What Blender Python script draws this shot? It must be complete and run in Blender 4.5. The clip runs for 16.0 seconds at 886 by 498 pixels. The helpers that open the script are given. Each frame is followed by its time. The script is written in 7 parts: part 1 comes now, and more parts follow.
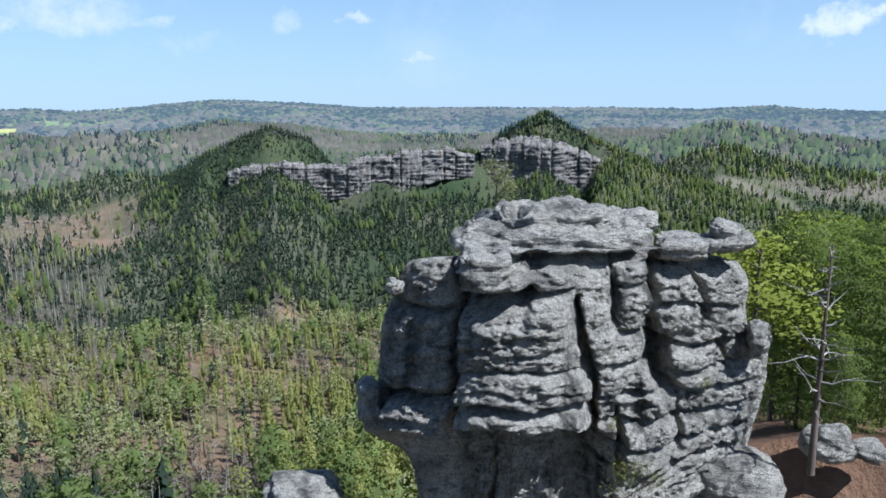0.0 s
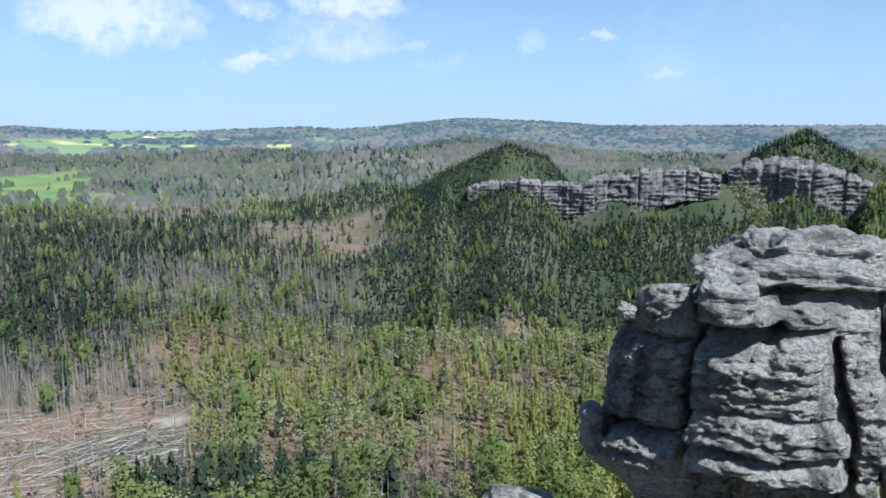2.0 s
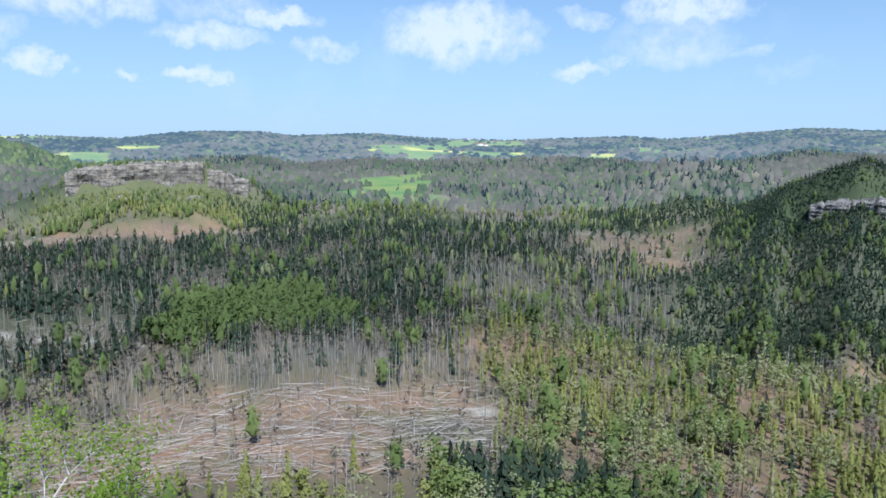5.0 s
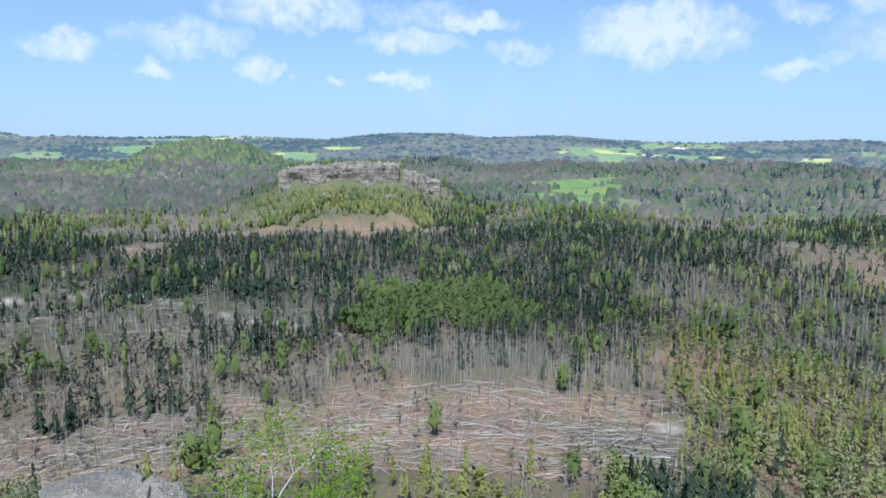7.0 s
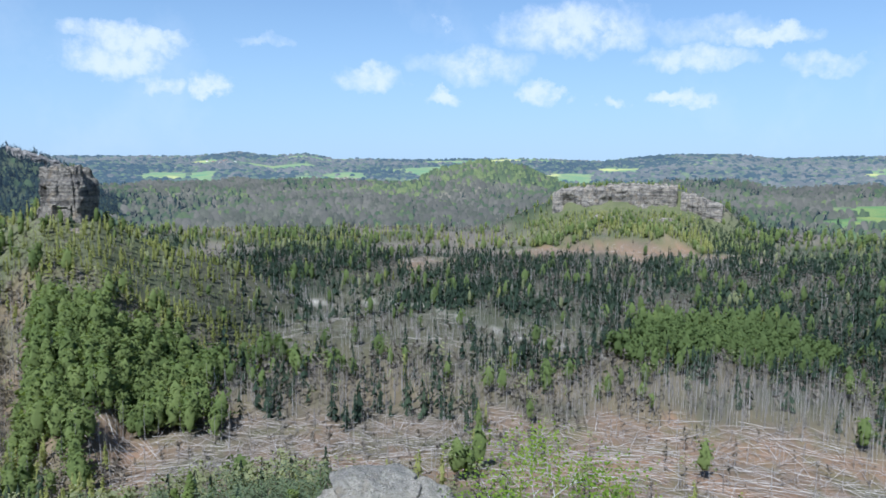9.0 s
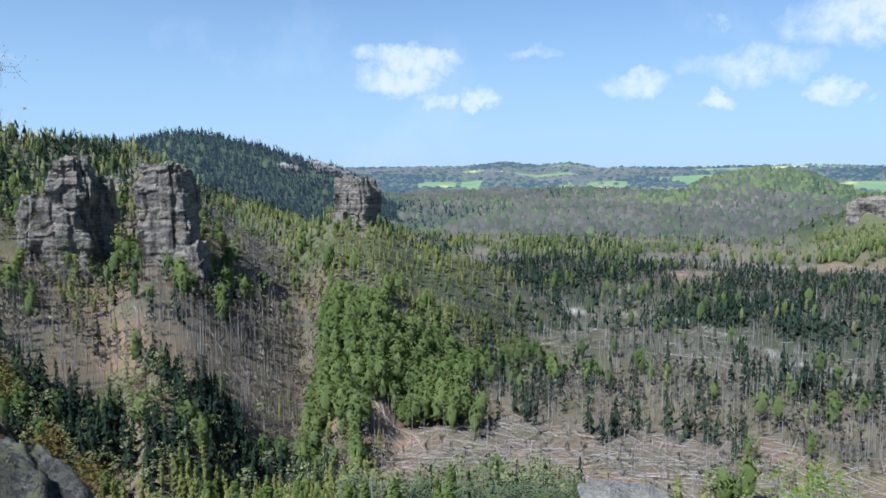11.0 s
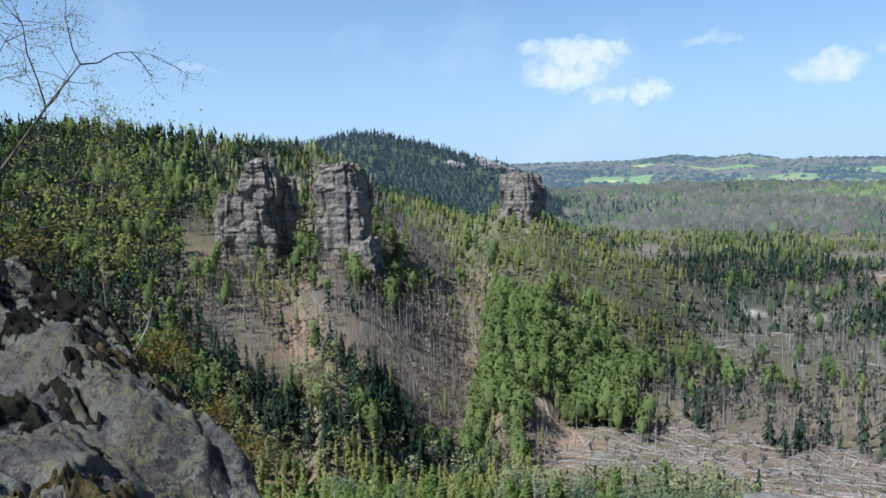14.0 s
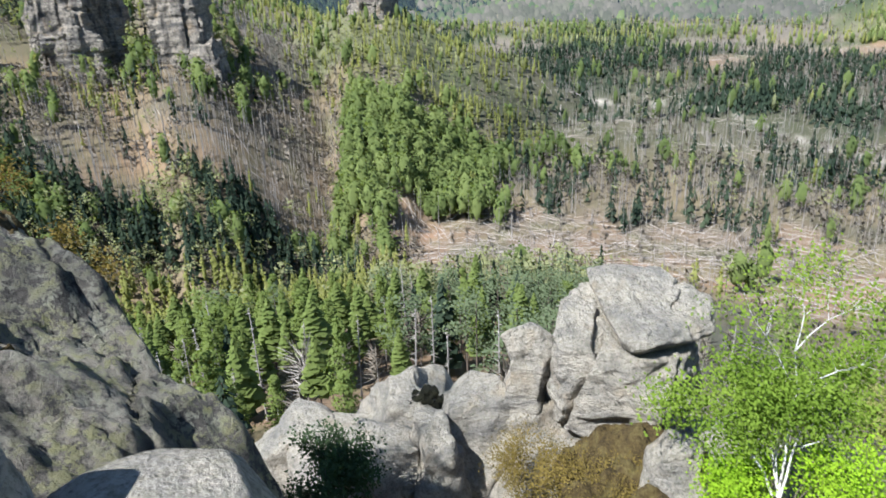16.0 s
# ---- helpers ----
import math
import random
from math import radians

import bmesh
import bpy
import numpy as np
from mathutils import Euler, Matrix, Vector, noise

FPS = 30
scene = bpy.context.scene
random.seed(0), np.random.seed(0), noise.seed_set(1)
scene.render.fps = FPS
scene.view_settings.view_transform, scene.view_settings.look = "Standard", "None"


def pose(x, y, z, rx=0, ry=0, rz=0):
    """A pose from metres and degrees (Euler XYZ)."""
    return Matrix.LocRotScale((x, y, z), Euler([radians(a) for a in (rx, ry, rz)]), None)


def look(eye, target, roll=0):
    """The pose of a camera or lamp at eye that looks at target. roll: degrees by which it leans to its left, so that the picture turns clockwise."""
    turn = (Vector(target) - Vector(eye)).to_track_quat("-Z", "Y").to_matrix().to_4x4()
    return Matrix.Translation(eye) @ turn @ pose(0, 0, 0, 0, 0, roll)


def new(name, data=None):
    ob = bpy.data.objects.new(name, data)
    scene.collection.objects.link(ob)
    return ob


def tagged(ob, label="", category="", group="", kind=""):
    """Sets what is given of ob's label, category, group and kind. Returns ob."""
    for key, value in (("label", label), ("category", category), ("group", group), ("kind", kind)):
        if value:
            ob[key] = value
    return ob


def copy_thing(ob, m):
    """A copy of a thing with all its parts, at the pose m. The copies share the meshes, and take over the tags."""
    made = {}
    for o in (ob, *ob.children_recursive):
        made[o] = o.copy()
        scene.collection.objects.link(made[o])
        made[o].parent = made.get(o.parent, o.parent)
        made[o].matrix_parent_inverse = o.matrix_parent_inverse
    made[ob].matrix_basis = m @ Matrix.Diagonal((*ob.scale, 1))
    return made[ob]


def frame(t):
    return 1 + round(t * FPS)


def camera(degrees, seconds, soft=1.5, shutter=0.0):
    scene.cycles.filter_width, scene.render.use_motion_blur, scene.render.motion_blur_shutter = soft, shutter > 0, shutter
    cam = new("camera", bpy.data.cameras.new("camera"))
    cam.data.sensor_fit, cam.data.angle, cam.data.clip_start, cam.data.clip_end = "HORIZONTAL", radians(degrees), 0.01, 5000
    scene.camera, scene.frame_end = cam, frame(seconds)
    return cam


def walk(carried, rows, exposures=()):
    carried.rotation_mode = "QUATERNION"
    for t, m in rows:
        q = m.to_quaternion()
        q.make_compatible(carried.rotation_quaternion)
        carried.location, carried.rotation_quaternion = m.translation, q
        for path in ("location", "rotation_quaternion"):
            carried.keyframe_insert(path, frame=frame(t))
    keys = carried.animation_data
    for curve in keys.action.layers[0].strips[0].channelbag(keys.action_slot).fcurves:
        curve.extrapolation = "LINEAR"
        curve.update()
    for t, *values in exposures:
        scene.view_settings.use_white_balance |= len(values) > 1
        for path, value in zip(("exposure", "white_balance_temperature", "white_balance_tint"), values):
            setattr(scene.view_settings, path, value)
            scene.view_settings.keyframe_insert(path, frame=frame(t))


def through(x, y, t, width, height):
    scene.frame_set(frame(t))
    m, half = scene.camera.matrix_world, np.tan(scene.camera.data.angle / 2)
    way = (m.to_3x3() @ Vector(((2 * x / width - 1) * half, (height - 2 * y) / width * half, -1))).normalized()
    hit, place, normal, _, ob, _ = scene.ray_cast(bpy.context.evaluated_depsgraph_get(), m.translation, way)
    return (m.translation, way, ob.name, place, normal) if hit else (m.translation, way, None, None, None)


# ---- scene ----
# the walk: seconds, place from the first eye, yaw, pitch, roll
EYE = 120.0
STOPS, KELVIN, TINT = 0.74, 5320, 10
cam = camera(63.13, 16.0, 1.6, 0.15)
ROWS = [
    (0.0, 0.000, -0.000, -0.000, -0.00, -10.82, -0.29),
    (0.5, -0.002, 0.018, 0.020, 2.48, -10.69, -0.21),
    (1.0, 0.011, 0.050, 0.018, 8.16, -10.21, -0.45),
    (1.5, -0.009, 0.067, 0.020, 13.28, -9.75, -0.53),
    (2.0, -0.021, 0.117, 0.026, 18.53, -9.36, -0.20),
    (2.5, -0.059, 0.167, 0.020, 24.43, -9.05, 0.40),
    (3.0, -0.119, 0.207, 0.022, 29.31, -8.84, 0.42),
    (3.5, -0.200, 0.232, 0.021, 32.55, -8.71, 0.76),
    (4.0, -0.276, 0.239, 0.071, 36.35, -8.69, 0.83),
    (6.5, -0.723, -0.030, 0.573, 54.16, -8.62, 0.16),
    (7.0, -0.725, -0.020, 0.577, 58.33, -8.62, 0.60),
    (7.5, -0.705, -0.013, 0.593, 62.70, -8.36, 0.88),
    (8.0, -0.711, -0.009, 0.595, 66.99, -8.04, 0.51),
    (8.5, -0.733, -0.014, 0.592, 71.84, -7.60, 0.52),
    (9.0, -0.774, -0.027, 0.580, 79.79, -7.12, 0.42),
    (9.5, -0.814, -0.034, 0.572, 85.26, -6.73, -0.16),
    (10.0, -0.851, -0.035, 0.559, 90.86, -6.67, -0.26),
    (12.5, -0.943, 0.208, 0.469, 109.42, -5.99, -0.88),
    (13.0, -0.948, 0.202, 0.468, 111.24, -6.02, -1.19),
    (13.5, -0.951, 0.202, 0.470, 112.64, -6.20, -1.29),
    (14.0, -0.955, 0.199, 0.466, 113.56, -6.54, -1.43),
    (14.5, -0.950, 0.203, 0.466, 114.32, -7.18, -1.57),
    (15.0, -0.962, 0.208, 0.453, 112.88, -10.85, -1.27),
    (15.5, -0.988, 0.201, 0.431, 108.47, -16.60, -1.37),
    (16.0, -0.974, 0.209, 0.458, 102.79, -22.53, -2.36),
]
walk(cam, [(t, pose(x, y, EYE + z, 90 + pitch, 0, yaw) @ pose(0, 0, 0, 0, 0, roll)) for t, x, y, z, yaw, pitch, roll in ROWS],
     [(t, STOPS + more, KELVIN + warm, TINT) for t, more, warm in ((0.0, 0.05, 100), (3.0, 0.0, 50), (7.0, -0.05, -60), (10.0, -0.05, -50), (13.0, 0.0, 50), (14.5, 0.0, 100), (15.0, 0.15, 250), (15.5, 0.38, 350), (16.0, 0.65, 450))])

# ---- world, sun ----
SUN_AZ, SUN_EL = 236.0, 51.0        # counted counter-clockwise from +y, and up


def toward(az, el=0.0):
    a, e = radians(az), radians(el)
    return Vector((-math.sin(a) * math.cos(e), math.cos(a) * math.cos(e), math.sin(e)))


class Nodes:
    """A short way to write node trees."""

    def __init__(self, tree):
        self.tree = tree
        tree.nodes.clear()

    def add(self, kind, inputs=(), **settings):
        n = self.tree.nodes.new(kind)
        for key, value in settings.items():
            if key == "operation":
                n.operation = value
            elif key == "blend_type":
                n.blend_type = value
            elif key == "data_type":
                n.data_type = value
            elif key == "attribute_name":
                n.attribute_name = value
            elif key == "sky_type":
                n.sky_type = value
            elif key == "feature":
                n.feature = value
        for key, value in dict(inputs).items():
            if hasattr(value, "is_linked"):
                self.tree.links.new(value, n.inputs[key])
            else:
                n.inputs[key].default_value = value
        return n

    def math(self, operation, a, b=0.0, c=0.0):
        return self.add("ShaderNodeMath", {0: a, 1: b, 2: c}, operation=operation).outputs[0]

    def mix(self, fac, a, b, blend="MIX"):
        n = self.add("ShaderNodeMix", {}, data_type="RGBA", blend_type=blend)
        for i, v in ((0, fac), (6, a), (7, b)):
            if hasattr(v, "is_linked"):
                self.tree.links.new(v, n.inputs[i])
            else:
                n.inputs[i].default_value = v if i == 0 else (*v, 1) if len(v) == 3 else v
        return n.outputs[2]

    def ramp(self, fac, stops):
        n = self.add("ShaderNodeValToRGB", {0: fac})
        el = n.color_ramp.elements
        while len(el) < len(stops):
            el.new(0.5)
        for e, (p, c) in zip(el, stops):
            e.position, e.color = p, (*c, 1) if len(c) == 3 else c
        return n.outputs[0]

    def noise(self, scale, vector=None, detail=4.0, rough=0.6, distortion=0.0):
        n = self.add("ShaderNodeTexNoise", {"Scale": scale, "Detail": detail, "Roughness": rough, "Distortion": distortion})
        if vector is not None:
            self.tree.links.new(vector, n.inputs["Vector"])
        return n.outputs[0]


world = bpy.data.worlds.new("world")
scene.world = world
world.use_nodes = True
W = Nodes(world.node_tree)
sky = W.add("ShaderNodeTexSky", sky_type="NISHITA")
sky.sun_disc, sky.sun_elevation, sky.sun_rotation = False, radians(SUN_EL), radians(-SUN_AZ)
sky.altitude, sky.air_density, sky.dust_density, sky.ozone_density = 300, 1.0, 0.0, 3.0
gen = W.add("ShaderNodeTexCoord").outputs["Generated"]
# fair-weather clouds: soft-edged heaps, each at its direction (azimuth, elevation, width, height, thickness)
heap = None
warp = W.add("ShaderNodeTexNoise", {"Vector": gen, "Scale": 22.0, "Detail": 6.0, "Roughness": 0.62})
shift = W.add("ShaderNodeVectorMath", {0: warp.outputs[1], 1: (0.5, 0.5, 0.5)}, operation="SUBTRACT").outputs[0]
shift = W.add("ShaderNodeVectorMath", {0: shift, 1: (0.10, 0.10, 0.06)}, operation="MULTIPLY").outputs[0]
bent = W.add("ShaderNodeVectorMath", {0: gen, 1: shift}, operation="ADD").outputs[0]


def cloud(az, el, wide, high, thick):
    global heap
    d = toward(az, el)
    right, up = Vector((d.y, -d.x, 0)).normalized(), Vector((0, 0, 1))
    rel = W.add("ShaderNodeVectorMath", {0: bent, 1: tuple(d)}, operation="SUBTRACT").outputs[0]
    u = W.add("ShaderNodeVectorMath", {0: rel, 1: tuple(right / radians(wide))}, operation="DOT_PRODUCT").outputs["Value"]
    v = W.add("ShaderNodeVectorMath", {0: rel, 1: tuple(up / radians(high))}, operation="DOT_PRODUCT").outputs["Value"]
    side = W.add("ShaderNodeVectorMath", {0: rel, 1: tuple(d)}, operation="DOT_PRODUCT").outputs["Value"]
    q = W.math("ADD", W.math("MULTIPLY", u, u), W.math("MULTIPLY", v, v))
    q = W.math("ADD", q, W.math("MULTIPLY", W.math("ABSOLUTE", side), 4.0))
    m = W.math("MULTIPLY", W.math("SUBTRACT", 1.0, q), thick)
    m = W.math("MAXIMUM", m, 0.0)
    heap = m if heap is None else W.math("MAXIMUM", heap, m)


cloud(26.4, 6.6, 5.0, 1.5, 0.6)
cloud(20.7, 6.5, 1.7, 0.6, 0.5)
cloud(6.5, 6.9, 1.4, 0.5, 0.6)
cloud(1.8, 4.0, 1.7, 0.4, 0.7)
cloud(12.0, 6.5, 1.4, 0.9, 0.4)
cloud(-27.9, 5.7, 2.5, 1.1, 1.1)
cloud(-29.8, 6.5, 1.7, 0.7, 0.9)
cloud(18.1, 5.0, 2.8, 0.7, 0.2)
cloud(33.7, 5.2, 2.5, 0.8, 0.8)
cloud(30.6, 5.6, 1.7, 0.8, 0.7)
cloud(26.5, 7.2, 5.0, 2.1, 0.5)
cloud(31.9, 8.7, 1.7, 0.5, 0.6)
cloud(42.6, 8.0, 6.7, 2.7, 1.3)
cloud(55.9, 8.8, 3.9, 0.8, 1.2)
cloud(60.6, 7.5, 2.5, 1.0, 0.8)
cloud(61.8, 4.6, 3.1, 0.7, 1.1)
cloud(52.8, 6.8, 2.5, 0.9, 0.8)
cloud(25.7, 9.5, 4.7, 1.3, 1.2)
cloud(33.9, 5.3, 1.9, 0.7, 1.0)
cloud(30.4, 5.6, 1.7, 0.7, 0.8)
cloud(32.9, 9.1, 2.2, 0.9, 0.7)
cloud(66.8, 4.2, 1.4, 0.5, 0.7)
cloud(62.9, 7.3, 2.5, 0.7, 0.4)
cloud(69.2, 9.2, 5.8, 1.3, 1.0)
cloud(55.9, 8.8, 3.1, 0.8, 1.0)
cloud(77.7, 7.2, 5.0, 1.5, 0.7)
cloud(60.5, 7.4, 4.2, 1.0, 0.8)
cloud(52.6, 6.8, 2.5, 0.9, 0.8)
cloud(72.6, 5.2, 2.3, 0.8, 1.1)
cloud(61.8, 4.6, 2.2, 0.5, 1.0)
cloud(79.7, 4.7, 2.2, 0.6, 0.9)
cloud(66.7, 4.2, 1.2, 0.4, 0.5)
cloud(69.5, 4.7, 0.7, 0.4, 0.4)
cloud(60.4, 9.4, 4.4, 1.2, 0.5)
cloud(69.9, 9.8, 6.4, 2.1, 1.0)
cloud(77.2, 7.3, 4.7, 1.3, 0.8)
cloud(72.5, 5.3, 2.2, 0.8, 1.1)
cloud(79.7, 4.8, 1.8, 0.7, 1.2)
cloud(66.7, 4.3, 1.3, 0.4, 0.6)
cloud(85.7, 6.5, 2.5, 1.0, 0.9)
cloud(61.8, 4.6, 2.8, 0.7, 1.1)
cloud(102.6, 8.2, 4.2, 1.4, 1.3)
cloud(103.9, 6.6, 4.2, 1.3, 1.1)
cloud(100.8, 5.2, 1.7, 0.7, 0.8)
cloud(97.6, 5.1, 1.8, 0.8, 1.2)
cloud(93.6, 8.7, 1.2, 0.4, 0.4)
cloud(79.8, 10.2, 1.1, 0.4, 0.4)
cloud(62.1, 7.5, 3.1, 1.0, 0.9)
cloud(132.0, 7.4, 2.2, 0.5, 0.5)
cloud(85.7, 6.2, 3.1, 1.1, 0.9)
cloud(93.6, 8.6, 1.7, 0.5, 0.4)
cloud(97.7, 5.2, 1.9, 0.9, 0.6)
puff = W.add("ShaderNodeTexNoise", {"Vector": gen, "Scale": 40.0, "Detail": 7.0, "Roughness": 0.65}).outputs[0]
veil = W.add("ShaderNodeMapRange", {0: W.noise(5.0, gen, 6.0, 0.6), 1: 0.56, 2: 0.85, 3: 0.0, 4: 0.35}).outputs[0]
cover = W.math("MULTIPLY", heap, W.add("ShaderNodeMapRange", {0: puff, 1: 0.32, 2: 0.62, 3: 0.25, 4: 1.35}).outputs[0])
cover = W.math("MULTIPLY", W.math("SMOOTH_MIN", W.math("MAXIMUM", cover, veil), 1.0, 0.5), 0.85)
low = W.add("ShaderNodeMapRange", {0: W.add("ShaderNodeSeparateXYZ", {0: gen}).outputs[2], 1: 0.0, 2: 0.34, 3: 0.87, 4: 0.0}).outputs[0]
clear_sky = W.mix(low, sky.outputs[0], (4.6, 6.2, 7.6))
mixed = W.mix(cover, clear_sky, (8.6, 8.7, 8.8))
bg = W.add("ShaderNodeBackground", {"Color": mixed, "Strength": 0.066})
W.tree.links.new(bg.outputs[0], W.add("ShaderNodeOutputWorld").inputs[0])

sun_data = bpy.data.lights.new("sun", "SUN")
sun_data.energy, sun_data.angle, sun_data.color = 4.9, radians(0.55), (1.0, 0.96, 0.9)
sun = new("sun", sun_data)
sun.matrix_world = look(toward(SUN_AZ, SUN_EL) * 100 + Vector((0, 0, 120)), (0, 0, 120))


# ---- materials ----
def material(name):
    m = bpy.data.materials.new(name)
    m.use_nodes = True
    return m, Nodes(m.node_tree)


def finish(n, colour, rough=0.9, bump=None, strength=0.4, distance=0.1, specular=0.2):
    s = n.add("ShaderNodeBsdfPrincipled", {"Base Color": colour, "Roughness": rough, "Specular IOR Level": specular})
    if bump is not None:
        b = n.add("ShaderNodeBump", {"Strength": strength, "Distance": distance, "Height": bump})
        n.tree.links.new(b.outputs[0], s.inputs["Normal"])
    n.tree.links.new(s.outputs[0], n.add("ShaderNodeOutputMaterial").inputs[0])


def leaf_material(name, low, mid, high, through=0.35, scale=0.35):
    """Leaves and needles: colour by the tree's own tint, with finer variation from leaf to leaf, and light passing through."""
    m, n = material(name)
    tint = n.add("ShaderNodeAttribute", attribute_name="tint").outputs["Fac"]
    isle = n.add("ShaderNodeNewGeometry").outputs["Random Per Island"]
    pos = n.add("ShaderNodeNewGeometry").outputs["Position"]
    f = n.math("ADD", n.math("MULTIPLY", tint, 0.6), n.math("MULTIPLY", isle, 0.12))
    f = n.math("ADD", f, n.math("MULTIPLY", n.noise(scale * 1.6, pos, 4.0, 0.65), 0.34))
    col = n.ramp(f, ((0.12, low), (0.5, mid), (0.95, high)))
    d = n.add("ShaderNodeBsdfDiffuse", {"Color": col, "Roughness": 0.6})
    t = n.add("ShaderNodeBsdfTranslucent", {"Color": n.mix(1.0, col, (1.15, 1.2, 0.55), "MULTIPLY")})
    x = n.add("ShaderNodeMixShader", {0: through, 1: d.outputs[0], 2: t.outputs[0]})
    n.tree.links.new(x.outputs[0], n.add("ShaderNodeOutputMaterial").inputs[0])
    return m


def bark_material(name, a, b, scale=3.0):
    m, n = material(name)
    pos = n.add("ShaderNodeNewGeometry").outputs["Position"]
    isle = n.add("ShaderNodeNewGeometry").outputs["Random Per Island"]
    f = n.math("ADD", n.math("MULTIPLY", n.noise(scale, pos, 5.0, 0.7), 0.6), n.math("MULTIPLY", isle, 0.4))
    finish(n, n.ramp(f, ((0.25, a), (0.75, b))), 0.9, n.noise(scale * 6, pos, 3.0), 0.5, 0.02)
    return m


def rock_material(name, scale, pale, grey, dark, lichen=0.0, warm=0.25, strata=0.0, joints=0.6, spots=0.8):
    """Weathered sandstone: pale worn faces, grey crust, dark streaks in hollows of the crust's own pattern, lichen."""
    m, n = material(name)
    pos = n.add("ShaderNodeNewGeometry").outputs["Position"]
    flat = n.add("ShaderNodeVectorMath", {0: pos, 1: (1.0, 1.0, 2.6)}, operation="MULTIPLY").outputs[0]
    tall = n.add("ShaderNodeVectorMath", {0: pos, 1: (1.0, 1.0, 0.22)}, operation="MULTIPLY").outputs[0]
    big = n.noise(0.55 * scale, flat, 6.0, 0.62)
    col = n.ramp(big, ((0.34, grey), (0.56, pale), (0.75, tuple(0.7 * g + 0.3 * p for g, p in zip(grey, pale)))))
    spot = n.add("ShaderNodeMapRange", {0: n.noise(4.5 * scale, pos, 7.0, 0.72), 1: 0.47, 2: 0.66, 3: 0.0, 4: spots}).outputs[0]
    col = n.mix(spot, col, dark)
    pit = n.add("ShaderNodeMapRange", {0: n.noise(17.0 * scale, pos, 6.0, 0.75), 1: 0.5, 2: 0.64, 3: 0.0, 4: 0.6}).outputs[0]
    col = n.mix(pit, col, dark)
    streak = n.add("ShaderNodeMapRange", {0: n.noise(1.1 * scale, tall, 5.0, 0.6), 1: 0.53, 2: 0.68, 3: 0.0, 4: joints}).outputs[0]
    col = n.mix(streak, col, dark)
    ochre = n.add("ShaderNodeMapRange", {0: n.noise(0.9 * scale, pos, 4.0, 0.6, 0.6), 1: 0.56, 2: 0.74, 3: 0.0, 4: warm}).outputs[0]
    col = n.mix(ochre, col, (0.42, 0.30, 0.16))
    if strata:
        line = n.add("ShaderNodeVectorMath", {0: pos, 1: (0.012, 0.012, strata)}, operation="MULTIPLY").outputs[0]
        beds = n.add("ShaderNodeMapRange", {0: n.noise(1.0, line, 4.0, 0.7), 1: 0.48, 2: 0.64, 3: 0.0, 4: 0.5}).outputs[0]
        col = n.mix(beds, col, dark)
    if lichen:
        up = n.add("ShaderNodeSeparateXYZ", {0: n.add("ShaderNodeNewGeometry").outputs["Normal"]}).outputs[2]
        l = n.math("MULTIPLY", n.add("ShaderNodeMapRange", {0: n.noise(9.0 * scale, pos, 6.0, 0.7), 1: 0.47, 2: 0.56}).outputs[0],
                   n.add("ShaderNodeMapRange", {0: n.math("ADD", up, n.noise(1.3 * scale, pos, 4.0)), 1: 0.7, 2: 1.2, 3: 0.0, 4: lichen}).outputs[0])
        col = n.mix(l, col, n.ramp(n.noise(3.0 * scale, pos, 3.0), ((0.35, (0.30, 0.31, 0.20)), (0.65, (0.40, 0.36, 0.22)))))
    grain = n.math("ADD", n.noise(14.0 * scale, pos, 6.0, 0.7), n.math("MULTIPLY", n.noise(2.6 * scale, flat, 6.0, 0.65), 1.8))
    finish(n, col, 0.95, grain, 1.0, 0.24 / scale)
    return m


ROCK = rock_material("sandstone_crag", 1.0, (0.64, 0.60, 0.52), (0.33, 0.31, 0.27), (0.02, 0.02, 0.02), 0.0, 0.10, spots=0.62, joints=0.8)
ROCK_NEAR = rock_material("sandstone_boulder", 2.2, (0.56, 0.50, 0.40), (0.31, 0.29, 0.255), (0.07, 0.067, 0.06), 0.25, 0.4, joints=0.3, spots=0.5)
def crusted_rock(name):
    """Grey sandstone grown over with pale crusts and yellow-green lichen in specks, and black algae in patches."""
    m, n = material(name)
    pos = n.add("ShaderNodeNewGeometry").outputs["Position"]
    big = n.noise(1.1, pos, 5.0, 0.6)
    col = n.ramp(big, ((0.36, (0.09, 0.084, 0.075)), (0.5, (0.21, 0.19, 0.16)), (0.64, (0.38, 0.34, 0.27))))
    fine = n.noise(9.0, pos, 10.0, 0.8)
    col = n.mix(n.add("ShaderNodeMapRange", {0: fine, 1: 0.47, 2: 0.58, 3: 0.0, 4: 0.85}).outputs[0], col, (0.05, 0.048, 0.045))
    where = n.add("ShaderNodeMapRange", {0: n.noise(1.7, pos, 5.0, 0.6, 0.4), 1: 0.36, 2: 0.56}).outputs[0]
    speck = n.add("ShaderNodeMapRange", {0: n.noise(20.0, pos, 8.0, 0.75), 1: 0.48, 2: 0.52, 3: 0.0, 4: 0.95}).outputs[0]
    col = n.mix(n.math("MULTIPLY", where, speck), col, n.ramp(n.noise(5.0, pos, 3.0), ((0.4, (0.42, 0.41, 0.32)), (0.6, (0.36, 0.35, 0.17)))))
    black = n.add("ShaderNodeMapRange", {0: n.noise(0.9, pos, 6.0, 0.65, 0.8), 1: 0.48, 2: 0.66, 3: 0.0, 4: 0.55}).outputs[0]
    col = n.mix(black, col, n.mix(0.65, col, (0.022, 0.022, 0.02)))
    grain = n.math("ADD", fine, n.math("MULTIPLY", n.noise(5.0, pos, 7.0, 0.7), 1.6))
    finish(n, col, 0.95, grain, 1.0, 0.28)
    return m


